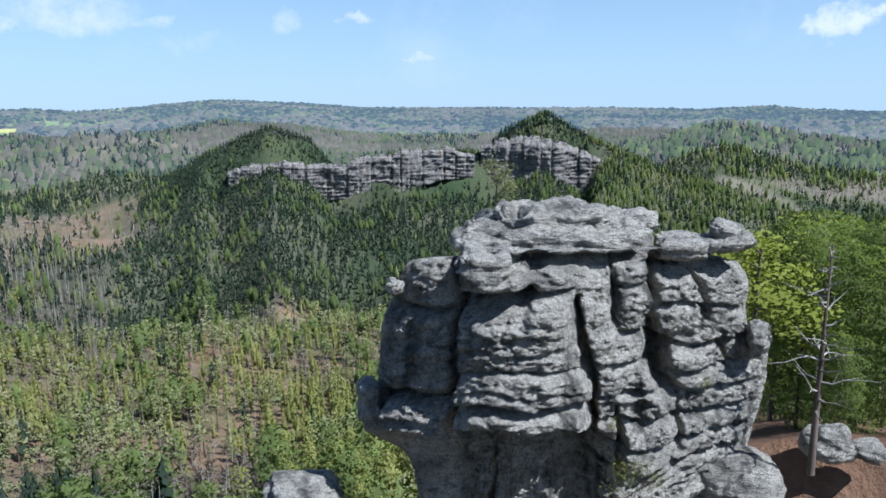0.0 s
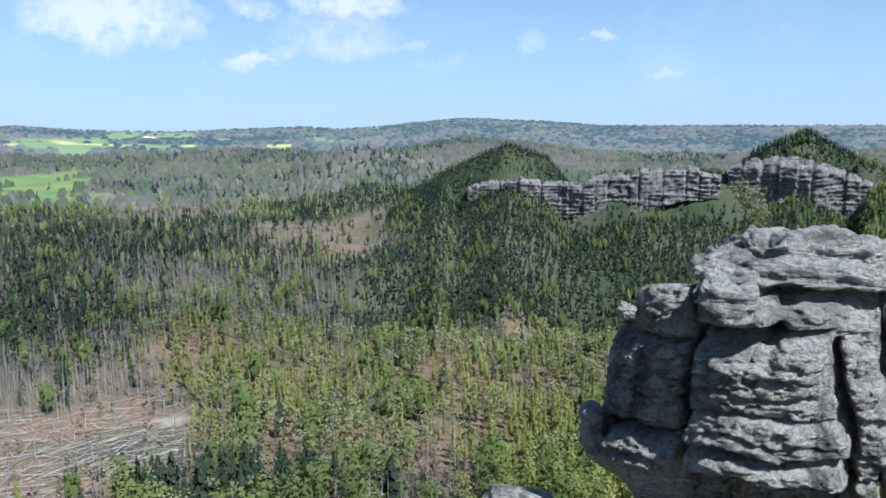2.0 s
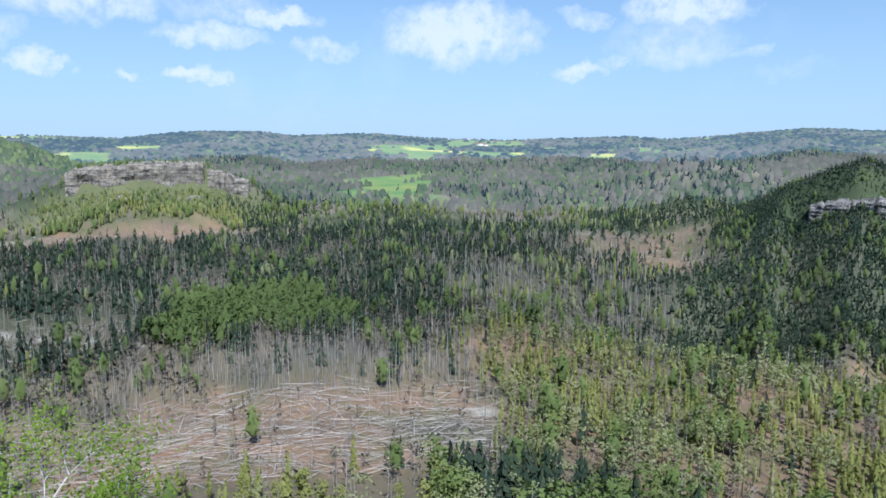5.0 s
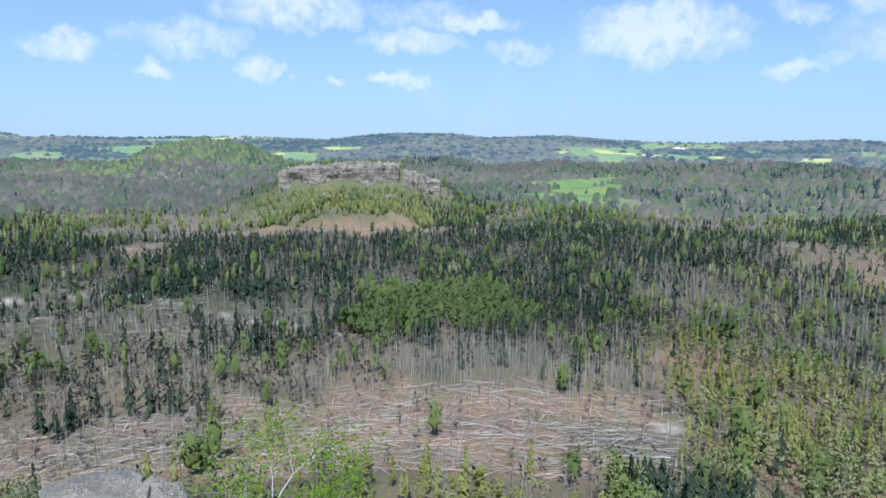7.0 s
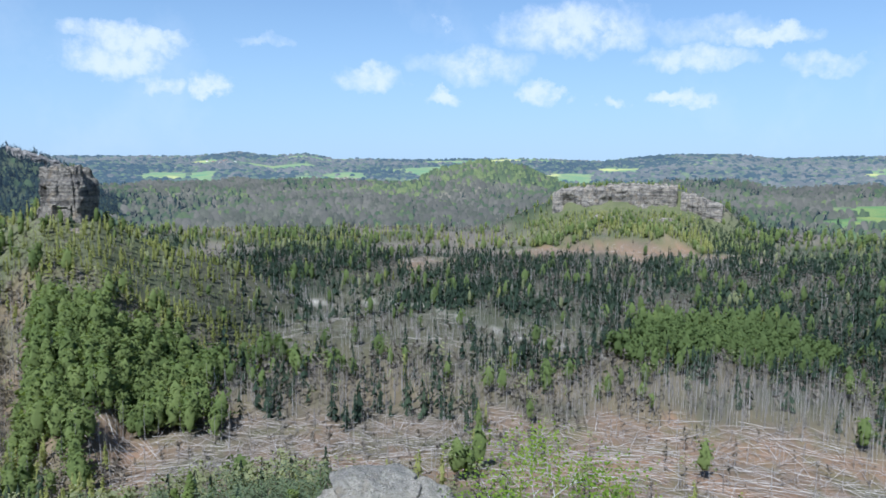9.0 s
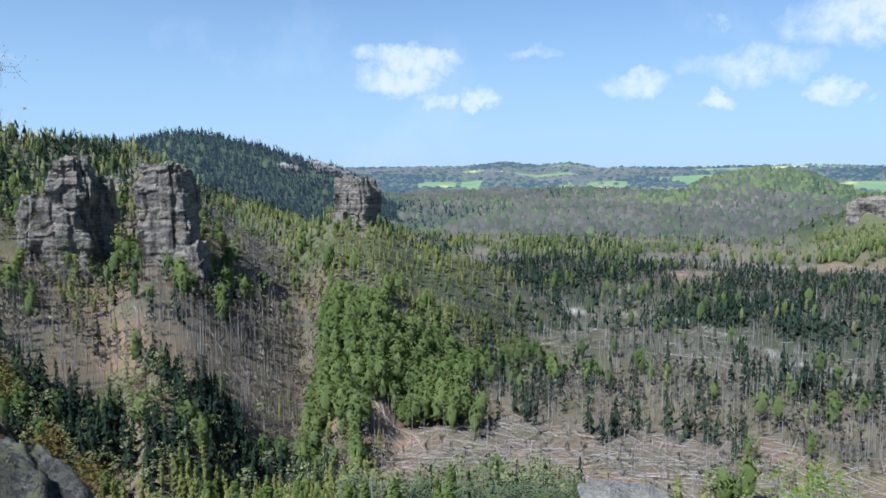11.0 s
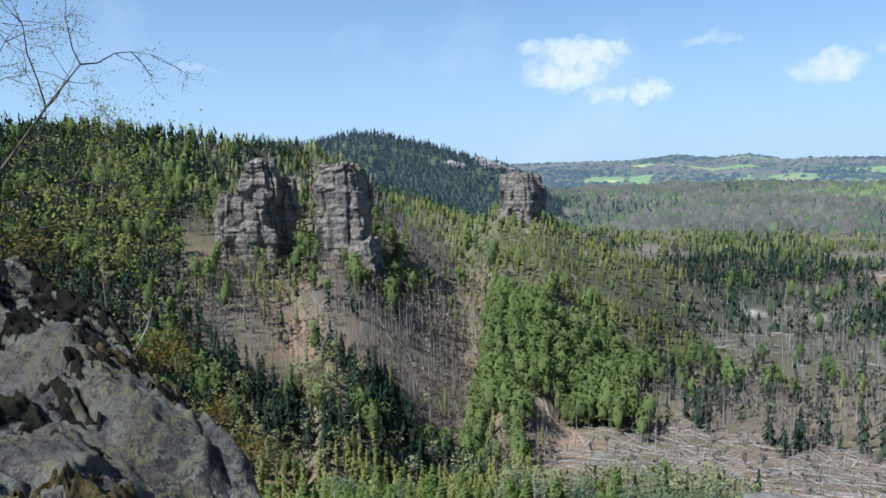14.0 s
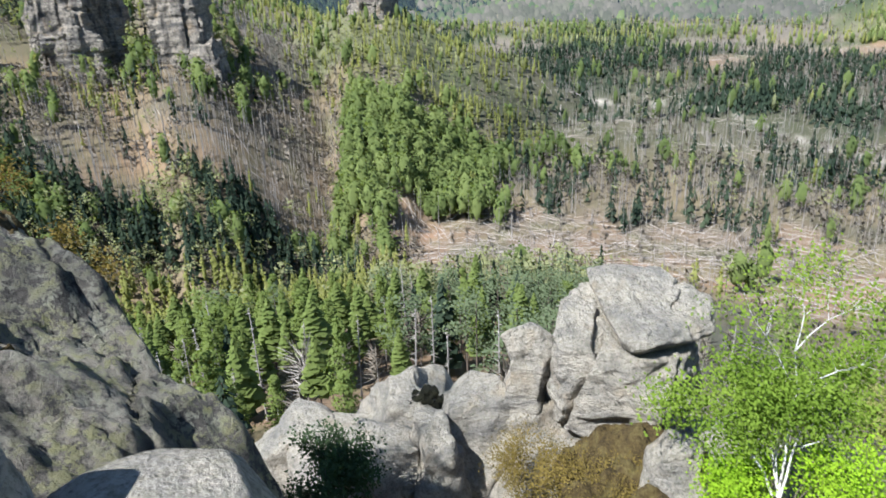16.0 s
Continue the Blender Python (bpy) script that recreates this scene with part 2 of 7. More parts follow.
def moss_material(name, dark, mid, pale):
    m, n = material(name)
    pos = n.add("ShaderNodeNewGeometry").outputs["Position"]
    f = n.math("ADD", n.math("MULTIPLY", n.noise(4.0, pos, 4.0), 0.6), n.math("MULTIPLY", n.noise(30.0, pos, 6.0, 0.7), 0.5))
    finish(n, n.ramp(f, ((0.4, dark), (0.55, mid), (0.72, pale))), 1.0, n.noise(45.0, pos, 5.0, 0.7), 1.0, 0.05)
    return m


ROCK_LICHEN = crusted_rock("lichened_sandstone")
# near-black: moss colour with the rock shoulder's shade painted into it
MOSS_SHADED = moss_material("shaded_moss", (0.006, 0.006, 0.004), (0.016, 0.016, 0.008), (0.04, 0.036, 0.014))
MOSS_RUST = moss_material("rust_brown_moss", (0.03, 0.022, 0.011), (0.085, 0.06, 0.022), (0.16, 0.135, 0.05))
ROCK_FAR = rock_material("cliff_sandstone", 0.16, (0.46, 0.42, 0.37), (0.25, 0.24, 0.225), (0.03, 0.03, 0.032), 0.0, 0.2, 0.55, 0.7)
ROCK_TOWER = rock_material("tower_sandstone", 0.16, (0.48, 0.42, 0.33), (0.19, 0.175, 0.155), (0.04, 0.038, 0.036), 0.0, 0.6, 0.45, 0.8)

BRIGHT = leaf_material("spring_leaves", (0.17, 0.185, 0.058), (0.265, 0.275, 0.088), (0.375, 0.365, 0.145), 0.45)
FRESH = leaf_material("birch_leaves", (0.09, 0.15, 0.02), (0.17, 0.25, 0.035), (0.29, 0.37, 0.065), 0.45, 2.0)
BUSH = leaf_material("bilberry_leaves", (0.17, 0.28, 0.015), (0.27, 0.42, 0.025), (0.38, 0.52, 0.05), 0.45, 3.0)
BEECH = leaf_material("beech_leaves", (0.085, 0.115, 0.042), (0.14, 0.18, 0.06), (0.225, 0.26, 0.09), 0.42)
NEEDLE = leaf_material("spruce_needles", (0.022, 0.033, 0.024), (0.038, 0.055, 0.036), (0.075, 0.097, 0.055), 0.2)
PINE = leaf_material("pine_needles", (0.15, 0.165, 0.085), (0.24, 0.25, 0.125), (0.34, 0.34, 0.17), 0.4)
GROVE_PINE = leaf_material("grove_pine_needles", (0.065, 0.09, 0.05), (0.115, 0.145, 0.08), (0.18, 0.205, 0.11), 0.35)
GROVE_LEAF = leaf_material("grove_leaves", (0.085, 0.125, 0.035), (0.155, 0.20, 0.058), (0.25, 0.285, 0.095), 0.42)
YOUNG_NEEDLE = leaf_material("young_pine_needles", (0.03, 0.05, 0.025), (0.055, 0.085, 0.04), (0.09, 0.125, 0.06), 0.25, 4.0)
PINE_NEAR = leaf_material("sunlit_pine_needles", (0.12, 0.15, 0.03), (0.20, 0.23, 0.045), (0.31, 0.32, 0.08), 0.3)
BARE = leaf_material("leafless_twigs", (0.108, 0.092, 0.072), (0.17, 0.146, 0.115), (0.25, 0.215, 0.172), 0.05)
HEATH = leaf_material("heather_shrub", (0.09, 0.075, 0.02), (0.16, 0.12, 0.035), (0.24, 0.18, 0.05), 0.2, 4.0)
SNAG = bark_material("grey_deadwood", (0.17, 0.15, 0.13), (0.36, 0.33, 0.29), 0.8)
TRUNK = bark_material("dark_bark", (0.05, 0.04, 0.032), (0.16, 0.125, 0.10), 1.5)
BIRCH_BARK = bark_material("white_birch_bark", (0.22, 0.205, 0.185), (0.58, 0.56, 0.52), 9.0)
LOG = bark_material("pale_felled_log", (0.12, 0.102, 0.085), (0.46, 0.41, 0.35), 0.5)


def ground_material(name="valley_ground", glow=0.0):
    m, n = material(name)
    pos = n.add("ShaderNodeNewGeometry").outputs["Position"]
    col = n.add("ShaderNodeAttribute", attribute_name="soil").outputs["Color"]
    a = n.noise(0.09, pos, 8.0, 0.7)
    b = n.noise(1.1, pos, 6.0, 0.7)
    col = n.mix(n.add("ShaderNodeMapRange", {0: a, 1: 0.3, 2: 0.7, 3: 0.0, 4: 0.55}).outputs[0], col, n.mix(1.0, col, (0.62, 0.72, 0.55), "MULTIPLY"))
    col = n.mix(n.add("ShaderNodeMapRange", {0: b, 1: 0.48, 2: 0.75, 3: 0.0, 4: 0.7}).outputs[0], col, n.mix(1.0, col, (1.5, 1.35, 1.2), "MULTIPLY"))
    if glow:
        haze_glow(n, n.add("ShaderNodeBsdfDiffuse", {"Color": col}).outputs[0], glow)
    else:
        finish(n, col, 0.95, b, 0.8, 0.6)
    return m


def haze_glow(n, shader, strength):
    """Painted haze: adds blue emission to the far hills and their woods."""
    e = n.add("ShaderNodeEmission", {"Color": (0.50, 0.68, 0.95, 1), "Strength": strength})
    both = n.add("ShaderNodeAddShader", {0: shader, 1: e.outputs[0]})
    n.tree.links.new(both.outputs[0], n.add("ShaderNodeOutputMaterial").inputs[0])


def backdrop_wood(name, glow, low, high):
    """Woods kilometres away, with haze painted in as blue emission."""
    m, n = material(name)
    tint = n.add("ShaderNodeAttribute", attribute_name="tint").outputs["Fac"]
    isle = n.add("ShaderNodeNewGeometry").outputs["Random Per Island"]
    col = n.ramp(n.math("ADD", n.math("MULTIPLY", tint, 0.75), n.math("MULTIPLY", isle, 0.25)), ((0.2, low), (0.8, high)))
    haze_glow(n, n.add("ShaderNodeBsdfDiffuse", {"Color": col}).outputs[0], glow)
    return m


# strength of the haze emission, beyond 2450 m and beyond 1250 m
BACK_HAZE, MID_HAZE = 0.11, 0.03
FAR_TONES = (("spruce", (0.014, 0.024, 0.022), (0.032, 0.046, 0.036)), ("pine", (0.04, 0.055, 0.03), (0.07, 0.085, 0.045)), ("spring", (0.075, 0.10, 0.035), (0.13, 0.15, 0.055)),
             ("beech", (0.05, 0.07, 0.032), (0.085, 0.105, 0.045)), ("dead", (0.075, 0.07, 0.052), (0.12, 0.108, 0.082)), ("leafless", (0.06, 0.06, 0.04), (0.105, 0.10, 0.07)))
BACKWOOD = [backdrop_wood("backdrop_woods_" + name, BACK_HAZE, low, high) for name, low, high in FAR_TONES]
FARWOOD = [backdrop_wood("far_woods_" + name, MID_HAZE, low, high) for name, low, high in FAR_TONES]
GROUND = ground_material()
BACKGROUND = ground_material("backdrop_ground", BACK_HAZE)
FARGROUND = ground_material("far_ground", MID_HAZE)


# ---- numeric noise ----
def lattice(ix, iy, iz, seed):
    h = (ix.astype(np.int64) * 374761393 + iy.astype(np.int64) * 668265263 + iz.astype(np.int64) * 2147483647 + seed * 974634541) & 0xFFFFFFFF
    h = ((h ^ (h >> 13)) * 1274126177) & 0xFFFFFFFF
    return ((h ^ (h >> 16)) & 0xFFFFFF) / 16777215.0


def vnoise(x, y, z=0.0, seed=0):
    """Smooth value noise, -1 to 1, on arrays."""
    x, y, z = np.broadcast_arrays(np.asarray(x, float), np.asarray(y, float), np.asarray(z, float))
    ix, iy, iz = np.floor(x), np.floor(y), np.floor(z)
    fx, fy, fz = x - ix, y - iy, z - iz
    fx, fy, fz = (f * f * (3 - 2 * f) for f in (fx, fy, fz))
    out = 0.0
    for a in (0, 1):
        for b in (0, 1):
            for c in (0, 1):
                w = (fx if a else 1 - fx) * (fy if b else 1 - fy) * (fz if c else 1 - fz)
                out = out + w * lattice(ix + a, iy + b, iz + c, seed)
    return out * 2 - 1


def fbm(x, y, z=0.0, seed=0, octaves=4, gain=0.5):
    total, amp = 0.0, 1.0
    for k in range(octaves):
        total = total + amp * vnoise(np.asarray(x) * 2 ** k, np.asarray(y) * 2 ** k, np.asarray(z) * 2 ** k, seed + 17 * k)
        amp *= gain
    return total


def blocks(x, y, z, seed=0):
    """Cracked blocks: each point's block number, and how far it lies from the nearest joint, in block widths."""
    ix, iy, iz = np.floor(x), np.floor(y), np.floor(z)
    first, second, who = np.full(x.shape, 9.0), np.full(x.shape, 9.0), np.zeros(x.shape)
    for a in (-1, 0, 1):
        for b in (-1, 0, 1):
            for c in (-1, 0, 1):
                cx, cy, cz = ix + a, iy + b, iz + c
                d = np.sqrt((cx + lattice(cx, cy, cz, seed) - x) ** 2 + (cy + lattice(cx, cy, cz, seed + 1) - y) ** 2 + (cz + lattice(cx, cy, cz, seed + 2) - z) ** 2)
                nearer = d < first
                second = np.where(nearer, first, np.minimum(second, d))
                who = np.where(nearer, lattice(cx, cy, cz, seed + 3), who)
                first = np.minimum(first, d)
    return who, second - first


def smooth(a, b, x):
    t = np.clip((np.asarray(x, float) - a) / (b - a), 0, 1)
    return t * t * (3 - 2 * t)


# ---- the land: heights over the valley floor, by bearing (degrees) and range (metres) from the viewpoint ----
def ridge(az, r, crest, near, far, cliff=None):
    """A crest line of (bearing, range, height), with falls on its near and far side, and a step where its cliff stands."""
    c = np.array(crest)
    o = np.argsort(c[:, 0])
    rr, zz = np.interp(az, c[o, 0], c[o, 1]), np.interp(az, c[o, 0], c[o, 2])
    d = rr - r
    fall = np.where(d > 0, near * d, -far * d)
    if cliff:
        lo, hi, drop, a, b = cliff
        fall = fall + drop * smooth(a, b, d) * smooth(lo - 1.5, lo, az) * (1 - smooth(hi, hi + 1.5, az))
    inside = smooth(c[o[0], 0] - 5, c[o[0], 0], az) * (1 - smooth(c[o[-1], 0], c[o[-1], 0] + 5, az))
    return zz - fall - (1 - inside) * 150


def land(az, r):
    az = (np.asarray(az, float) + 160) % 360 - 160
    r = np.asarray(r, float)
    x, y = -np.sin(np.radians(az)) * r, np.cos(np.radians(az)) * r
    z = np.interp(r, (0, 25, 60, 100, 160, 230, 300, 1200, 2000, 3500, 4200, 4800), (96, 84, 66, 50, 31, 11, 0, 0, 22, 72, 88, 95))
    z = z + 5 * fbm(x / 160, y / 160, 0, 3) * smooth(150, 500, r) + 14 * fbm(x / 700, y / 700, 0, 5) * smooth(900, 2500, r) + 13 * fbm(x / 330, y / 330, 0, 6, 2) * smooth(1050, 1500, r) * (1 - smooth(2300, 2700, r))
    # gully behind the near wooded spur
    z = z - 28 * np.exp(-((r - 510) / 90) ** 2) * smooth(40, 14, az) * smooth(-25, -5, az)
    z = z - 9 * np.exp(-((r - 255) / 50) ** 2) * smooth(100, 116, az) * smooth(150, 135, az)
    z = np.maximum(z, ridge(az, r, ((27, 980, 5), (20.3, 960, 45), (17.4, 930, 74), (13.4, 910, 101), (10.4, 900, 86), (8.5, 870, 52), (5, 850, 60), (3.7, 850, 68), (-.8, 850, 70),
                                    (-3, 850, 66), (-5, 870, 95), (-8, 880, 117), (-11, 870, 90), (-14, 850, 70), (-18, 820, 50), (-22, 770, 36), (-27, 700, 0)), 0.13, 0.45, (-11, 17.5, 40, 10, 46)))
    z = z - 20 * smooth(-2.5, -4.5, az) * smooth(-14, -12, az) * smooth(620, 760, r) * (1 - smooth(836, 846, r))
    z = np.maximum(z, ridge(az, r, ((75, 1210, 20), (71, 1200, 60), (70, 1200, 78), (66, 1195, 82), (62, 1190, 80), (60.5, 1180, 70), (58.4, 1170, 52), (57, 1150, 30), (53.5, 1120, 0)), 0.28, 0.3, (58.5, 70.5, 22, 12, 45)))
    z = np.maximum(z, ridge(az, r, ((85, 2250, 20), (82.2, 2250, 46), (80.4, 2250, 84), (76.9, 2250, 112), (73.6, 2250, 97), (70, 2250, 40), (66, 2250, 20)), 0.22, 0.2))
    z = np.maximum(z, ridge(az, r, ((34, 1500, 12), (31.3, 1500, 28), (28.6, 1500, 58), (25.2, 1500, 82), (21.8, 1500, 74), (18, 1500, 55), (10, 1500, 40)), 0.22, 0.2))
    z = np.maximum(z, ridge(az, r, ((46, 2100, 10), (42.9, 2100, 22), (40.2, 2100, 55), (36.6, 2100, 58), (31.3, 2100, 20)), 0.18, 0.2))
    z = np.maximum(z, ridge(az, r, ((-8, 1650, 40), (-11.7, 1650, 56), (-15.9, 1650, 50), (-17.9, 1600, 72), (-21, 1600, 93), (-22.9, 1600, 84), (-27.3, 1600, 63), (-31.4, 1600, 52), (-45, 1600, 60)), 0.09, 0.3))
    z = np.maximum(z, ridge(az, r, ((134, 640, 10), (122, 640, 40), (117, 620, 52), (113.7, 600, 60), (112.3, 580, 66), (109.2, 560, 84), (105.6, 556, 80), (102, 560, 57), (98, 568, 43), (95.3, 575, 31), (92.5, 580, 16), (88, 590, -10), (80, 590, -30)), 0.30, 0.35))
    z = np.maximum(z, ridge(az, r, ((160, 650, 160), (141, 650, 154), (137.6, 650, 152), (133.8, 650, 147), (129.9, 650, 142), (125.7, 650, 136), (123, 610, 132), (120, 565, 112), (117, 530, 84), (113, 510, 58), (108, 510, 36), (100, 510, 0)), 0.33, 0.3))
    z = np.maximum(z, ridge(az, r, ((140, 1500, 130), (130, 1600, 175), (123, 1600, 180), (121.4, 1600, 193), (118.8, 1600, 196), (114.4, 1600, 168), (110.9, 1600, 136), (109, 1600, 124), (107.3, 1600, 102), (106, 1600, 70), (103, 1600, 10)), 0.30, 0.3))
    z = np.maximum(z, ridge(az, r, ((121, 820, 78), (117.2, 850, 79), (114.5, 850, 69), (111.9, 830, 56), (109, 800, 30), (105, 780, 0)), 0.2, 0.1))
    # far plateau rim that makes the skyline
    z = np.maximum(z, ridge(az, r, ((-60, 4400, 115), (-35, 4400, 106), (-31, 4400, 100), (-27, 4400, 116), (-24.3, 4400, 135), (-19, 4400, 119), (-13.7, 4400, 131), (-6, 4400, 134), (5.8, 4400, 138), (11, 4400, 166), (17.2, 4400, 186),
                                    (22.3, 4400, 148), (26.5, 4400, 121), (29.2, 4400, 138), (38.4, 4400, 111)), 0.05, 0.3))
    z = np.maximum(z, ridge(az, r, ((35.8, 4400, 120), (38.4, 4400, 111), (44.6, 4400, 120), (48.9, 4400, 146), (55, 4400, 131), (57.8, 4400, 153), (62.3, 4400, 152), (67.5, 4400, 109), (73.6, 4400, 125), (82, 4400, 109),
                                    (88.8, 4400, 118), (90.4, 4400, 141), (93, 4400, 127), (95.6, 4400, 149), (99, 4400, 121), (107, 4400, 117), (150, 4400, 130)), 0.05, 0.3))
    # the shoulder beside the crag, on which the pines stand
    z = np.maximum(z, ridge(az, r, ((-60, 30, 108.7), (-30, 28, 108.7), (-24, 27, 107.8), (-20.5, 26.5, 105.6), (-18.5, 26, 96), (-12, 26, 78)), 1.0, 0.36))
    z = z + 0.5 * fbm(x / 9, y / 9, 0, 8) * smooth(15, 40, r) * (1 - smooth(300, 900, r))
    return z


def height(x, y):
    return land(np.degrees(np.arctan2(-x, y)), np.hypot(x, y))


def place_at(az, r, up=0.0):
    x, y = -math.sin(radians(az)) * r, math.cos(radians(az)) * r
    return Vector((x, y, float(land(np.array([az]), np.array([r]))[0]) + up))


# kinds of cover over the land, each 0 to 1
def box(az, r, a0, a1, r0, r1, soft_a=2.0, soft_r=12.0, ragged=1.0):
    w = ragged * 1.4 * fbm(az / 3.0, r / 60.0, 0, 77, 3)
    r = r + ragged * 0.045 * r * fbm(az / 2.5, r / 90.0, 0, 78, 3)
    return smooth(a0 - soft_a, a0 + soft_a, az + w) * (1 - smooth(a1 - soft_a, a1 + soft_a, az + w)) * smooth(r0 - soft_r, r0 + soft_r, r + 6 * w) * (1 - smooth(r1 - soft_r, r1 + soft_r, r + 6 * w))


def clearings(az, r):
    c = box(az, r, 40, 78, 225, 345)                      # windthrow below the viewpoint
    c = np.maximum(c, box(az, r, 78, 106, 235, 330))
    c = np.maximum(c, 0.25 * box(az, r, 107, 114, 275, 345))
    c = np.maximum(c, 0.7 * box(az, r, 23, 33, 700, 930, 2, 40))
    c = np.maximum(c, 0.95 * box(az, r, 54, 78, 930, 1000, 3, 14))
    c = np.maximum(c, 0.9 * box(az, r, 78, 84, 800, 880, 1, 14))
    c = np.maximum(c, 0.4 * box(az, r, 84, 96, 520, 680, 3, 30))
    c = np.maximum(c, 0.62 * box(az, r, 67, 93, 418, 540, 2, 12))          # open ground before the track
    c = np.maximum(c, 0.3 * box(az, r, 114, 131, 325, 372, 2, 8))
    return c


def meadows(az, r):
    c = box(az, r, 44.5, 51, 1300, 1950, 0.8, 60)
    far = vnoise(az / 3.5, r / 420, 0, 31)
    return np.maximum(c, smooth(0.35, 0.5, far) * smooth(2300, 2700, r) * smooth(15, 30, az))


def tracks_(az, r):
    """Gravelled forest tracks."""
    a = np.exp(-((r - np.interp(az, (64, 68, 73, 77.4, 80, 86, 92), (405, 445, 490, 523, 560, 615, 640))) / 3.2) ** 2) * (az > 66) * (az < 93)
    b = np.exp(-((r - np.interp(az, (37, 41.4), (318, 306))) / 3.0) ** 2) * (az > 37.2) * (az < 41.4)
    return np.maximum(a, b)


def sheet(name, az, rr, mat, label, category):
    A, R = np.meshgrid(az, rr)
    Z = land(A, R)
    X, Y = -np.sin(np.radians(A)) * R, np.cos(np.radians(A)) * R
    nr, na = A.shape
    co = np.stack([X, Y, Z], -1).reshape(-1, 3)
    i = np.arange((nr - 1) * (na - 1))
    k = i // (na - 1) * na + i % (na - 1)
    quads = np.stack([k, k + na, k + na + 1, k + 1], 1)
    me = mesh_from(name, co, quads)
    clear, field, way = (f(A, R).ravel() for f in (clearings, meadows, tracks_))
    n1 = fbm(X / 40, Y / 40, 0, 41).ravel()
    col = np.array((0.14, 0.115, 0.075)) + np.array((0.05, 0.03, 0.015)) * n1[:, None]
    patch = fbm(X / 120, Y / 120, 0, 61, 3).ravel()
    dry, wet = smooth(-0.15, 0.45, patch)[:, None], smooth(0.1, -0.45, patch)[:, None]
    floor = np.array((0.10, 0.105, 0.055)) * (1 - dry) * (1 - wet) + np.array((0.165, 0.14, 0.11)) * dry + np.array((0.055, 0.068, 0.036)) * wet
    hills = (0.8 * box(A, R, -12, 22, 840, 1000, 2, 10) + 0.7 * box(A - (900 - R).clip(0, 420) * 0.02, R, -40, 21, 470, 900, 2, 30) + 0.9 * box(A, R, 104, 135, 1150, 1800, 2, 40)).ravel().clip(0, 1)[:, None]
    floor = floor * (1 - hills) + np.array((0.055, 0.07, 0.035)) * hills
    slope = (box(A, R, 57, 73, 1000, 1170, 1, 10) + 0.9 * box(A, R, 94, 114, 410, 620, 2, 10)).ravel().clip(0, 1)[:, None]
    floor = floor * (1 - slope) + np.array((0.11, 0.115, 0.055)) * slope
    plain = (0.85 * box(A, R, 26, 100, 395, 935, 3, 15)).ravel()[:, None]
    floor = floor * (1 - plain) + np.array((0.06, 0.06, 0.038)) * plain
    deep = smooth(330, 560, R).ravel()[:, None]
    col = col * (1 - deep) + (floor + np.array((0.02, 0.015, 0.01)) * n1[:, None]) * deep
    litter = np.array((0.215, 0.142, 0.092)) + np.array((0.075, 0.03, 0.012)) * n1[:, None]
    moss = smooth(0.1, 0.5, fbm(X / 11, Y / 11, 0, 47)).ravel()[:, None]
    litter = litter * (1 - 0.6 * moss) + np.array((0.13, 0.125, 0.06)) * 0.6 * moss
    grassy = (0.85 * box(A, R, 64, 98, 400, 700, 2, 10)).ravel()[:, None]
    litter = litter * (1 - grassy) + np.array((0.075, 0.078, 0.045)) * grassy
    near_litter = smooth(30, 60, R) * (1 - smooth(170, 230, R)) * smooth(85, 100, A)
    needles = ((1 - smooth(60, 90, R)) * (A < 0)).ravel()[:, None]
    near_litter = np.maximum(near_litter, 0.85 * box(A, R, -10, 42, 180, 460))
    near_litter = np.maximum(near_litter, 0.5 * box(A, R, 110, 134, 318, 480))
    w = np.maximum(clear, 0.85 * near_litter.ravel())[:, None]
    col = col * (1 - w) + litter * w
    col = col * (1 - needles) + (np.array((0.15, 0.085, 0.055)) + np.array((0.05, 0.03, 0.02)) * fbm(X / 2.0, Y / 2.0, 0, 45).ravel()[:, None]) * needles
    w = field[:, None]
    col = col * (1 - w) + (np.array((0.16, 0.215, 0.07)) + np.array((0.05, 0.02, 0.0)) * n1[:, None]) * w
    bloom = (smooth(0.45, 0.6, vnoise(A / 1.7, R / 200, 0, 57)) * smooth(2600, 3000, R)).ravel()[:, None] * w
    col = col * (1 - bloom) + np.array((0.42, 0.39, 0.11)) * bloom
    w = way[:, None]
    col = col * (1 - w) + np.array((0.42, 0.38, 0.32)) * w
    at = me.attributes.new("soil", "FLOAT_COLOR", "POINT")
    at.data.foreach_set("color", np.concatenate([np.clip(col, 0, 1), np.ones((len(col), 1))], 1).ravel())
    me.materials.append(mat)
    me.polygons.foreach_set("use_smooth", np.ones(len(quads), bool))
    return tagged(new(name, me), label, category, kind="structure")


def mesh_from(name, co, faces):
    """A mesh from arrays of points and of three- or four-cornered faces."""
    me = bpy.data.meshes.new(name)
    k = faces.shape[1]
    me.vertices.add(len(co))
    me.vertices.foreach_set("co", np.ascontiguousarray(co, np.float32).ravel())
    me.loops.add(faces.size)
    me.loops.foreach_set("vertex_index", np.ascontiguousarray(faces, np.int32).ravel())
    me.polygons.add(len(faces))
    me.polygons.foreach_set("loop_start", np.arange(len(faces), dtype=np.int32) * k)
    me.update(calc_edges=True)
    return me


bearings = np.concatenate([np.arange(-40, 150.1, 0.5), np.arange(155, 316, 5.0), [320.0]])
ground = sheet("ground", bearings, np.concatenate([[0.05, 2.0], np.geomspace(9, 1250, 160)]), GROUND,
               "rolling valley floor and wooded hills with brown leaf litter, meadows and pale tracks", "ground")
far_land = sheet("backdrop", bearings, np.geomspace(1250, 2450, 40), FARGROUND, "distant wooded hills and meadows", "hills")
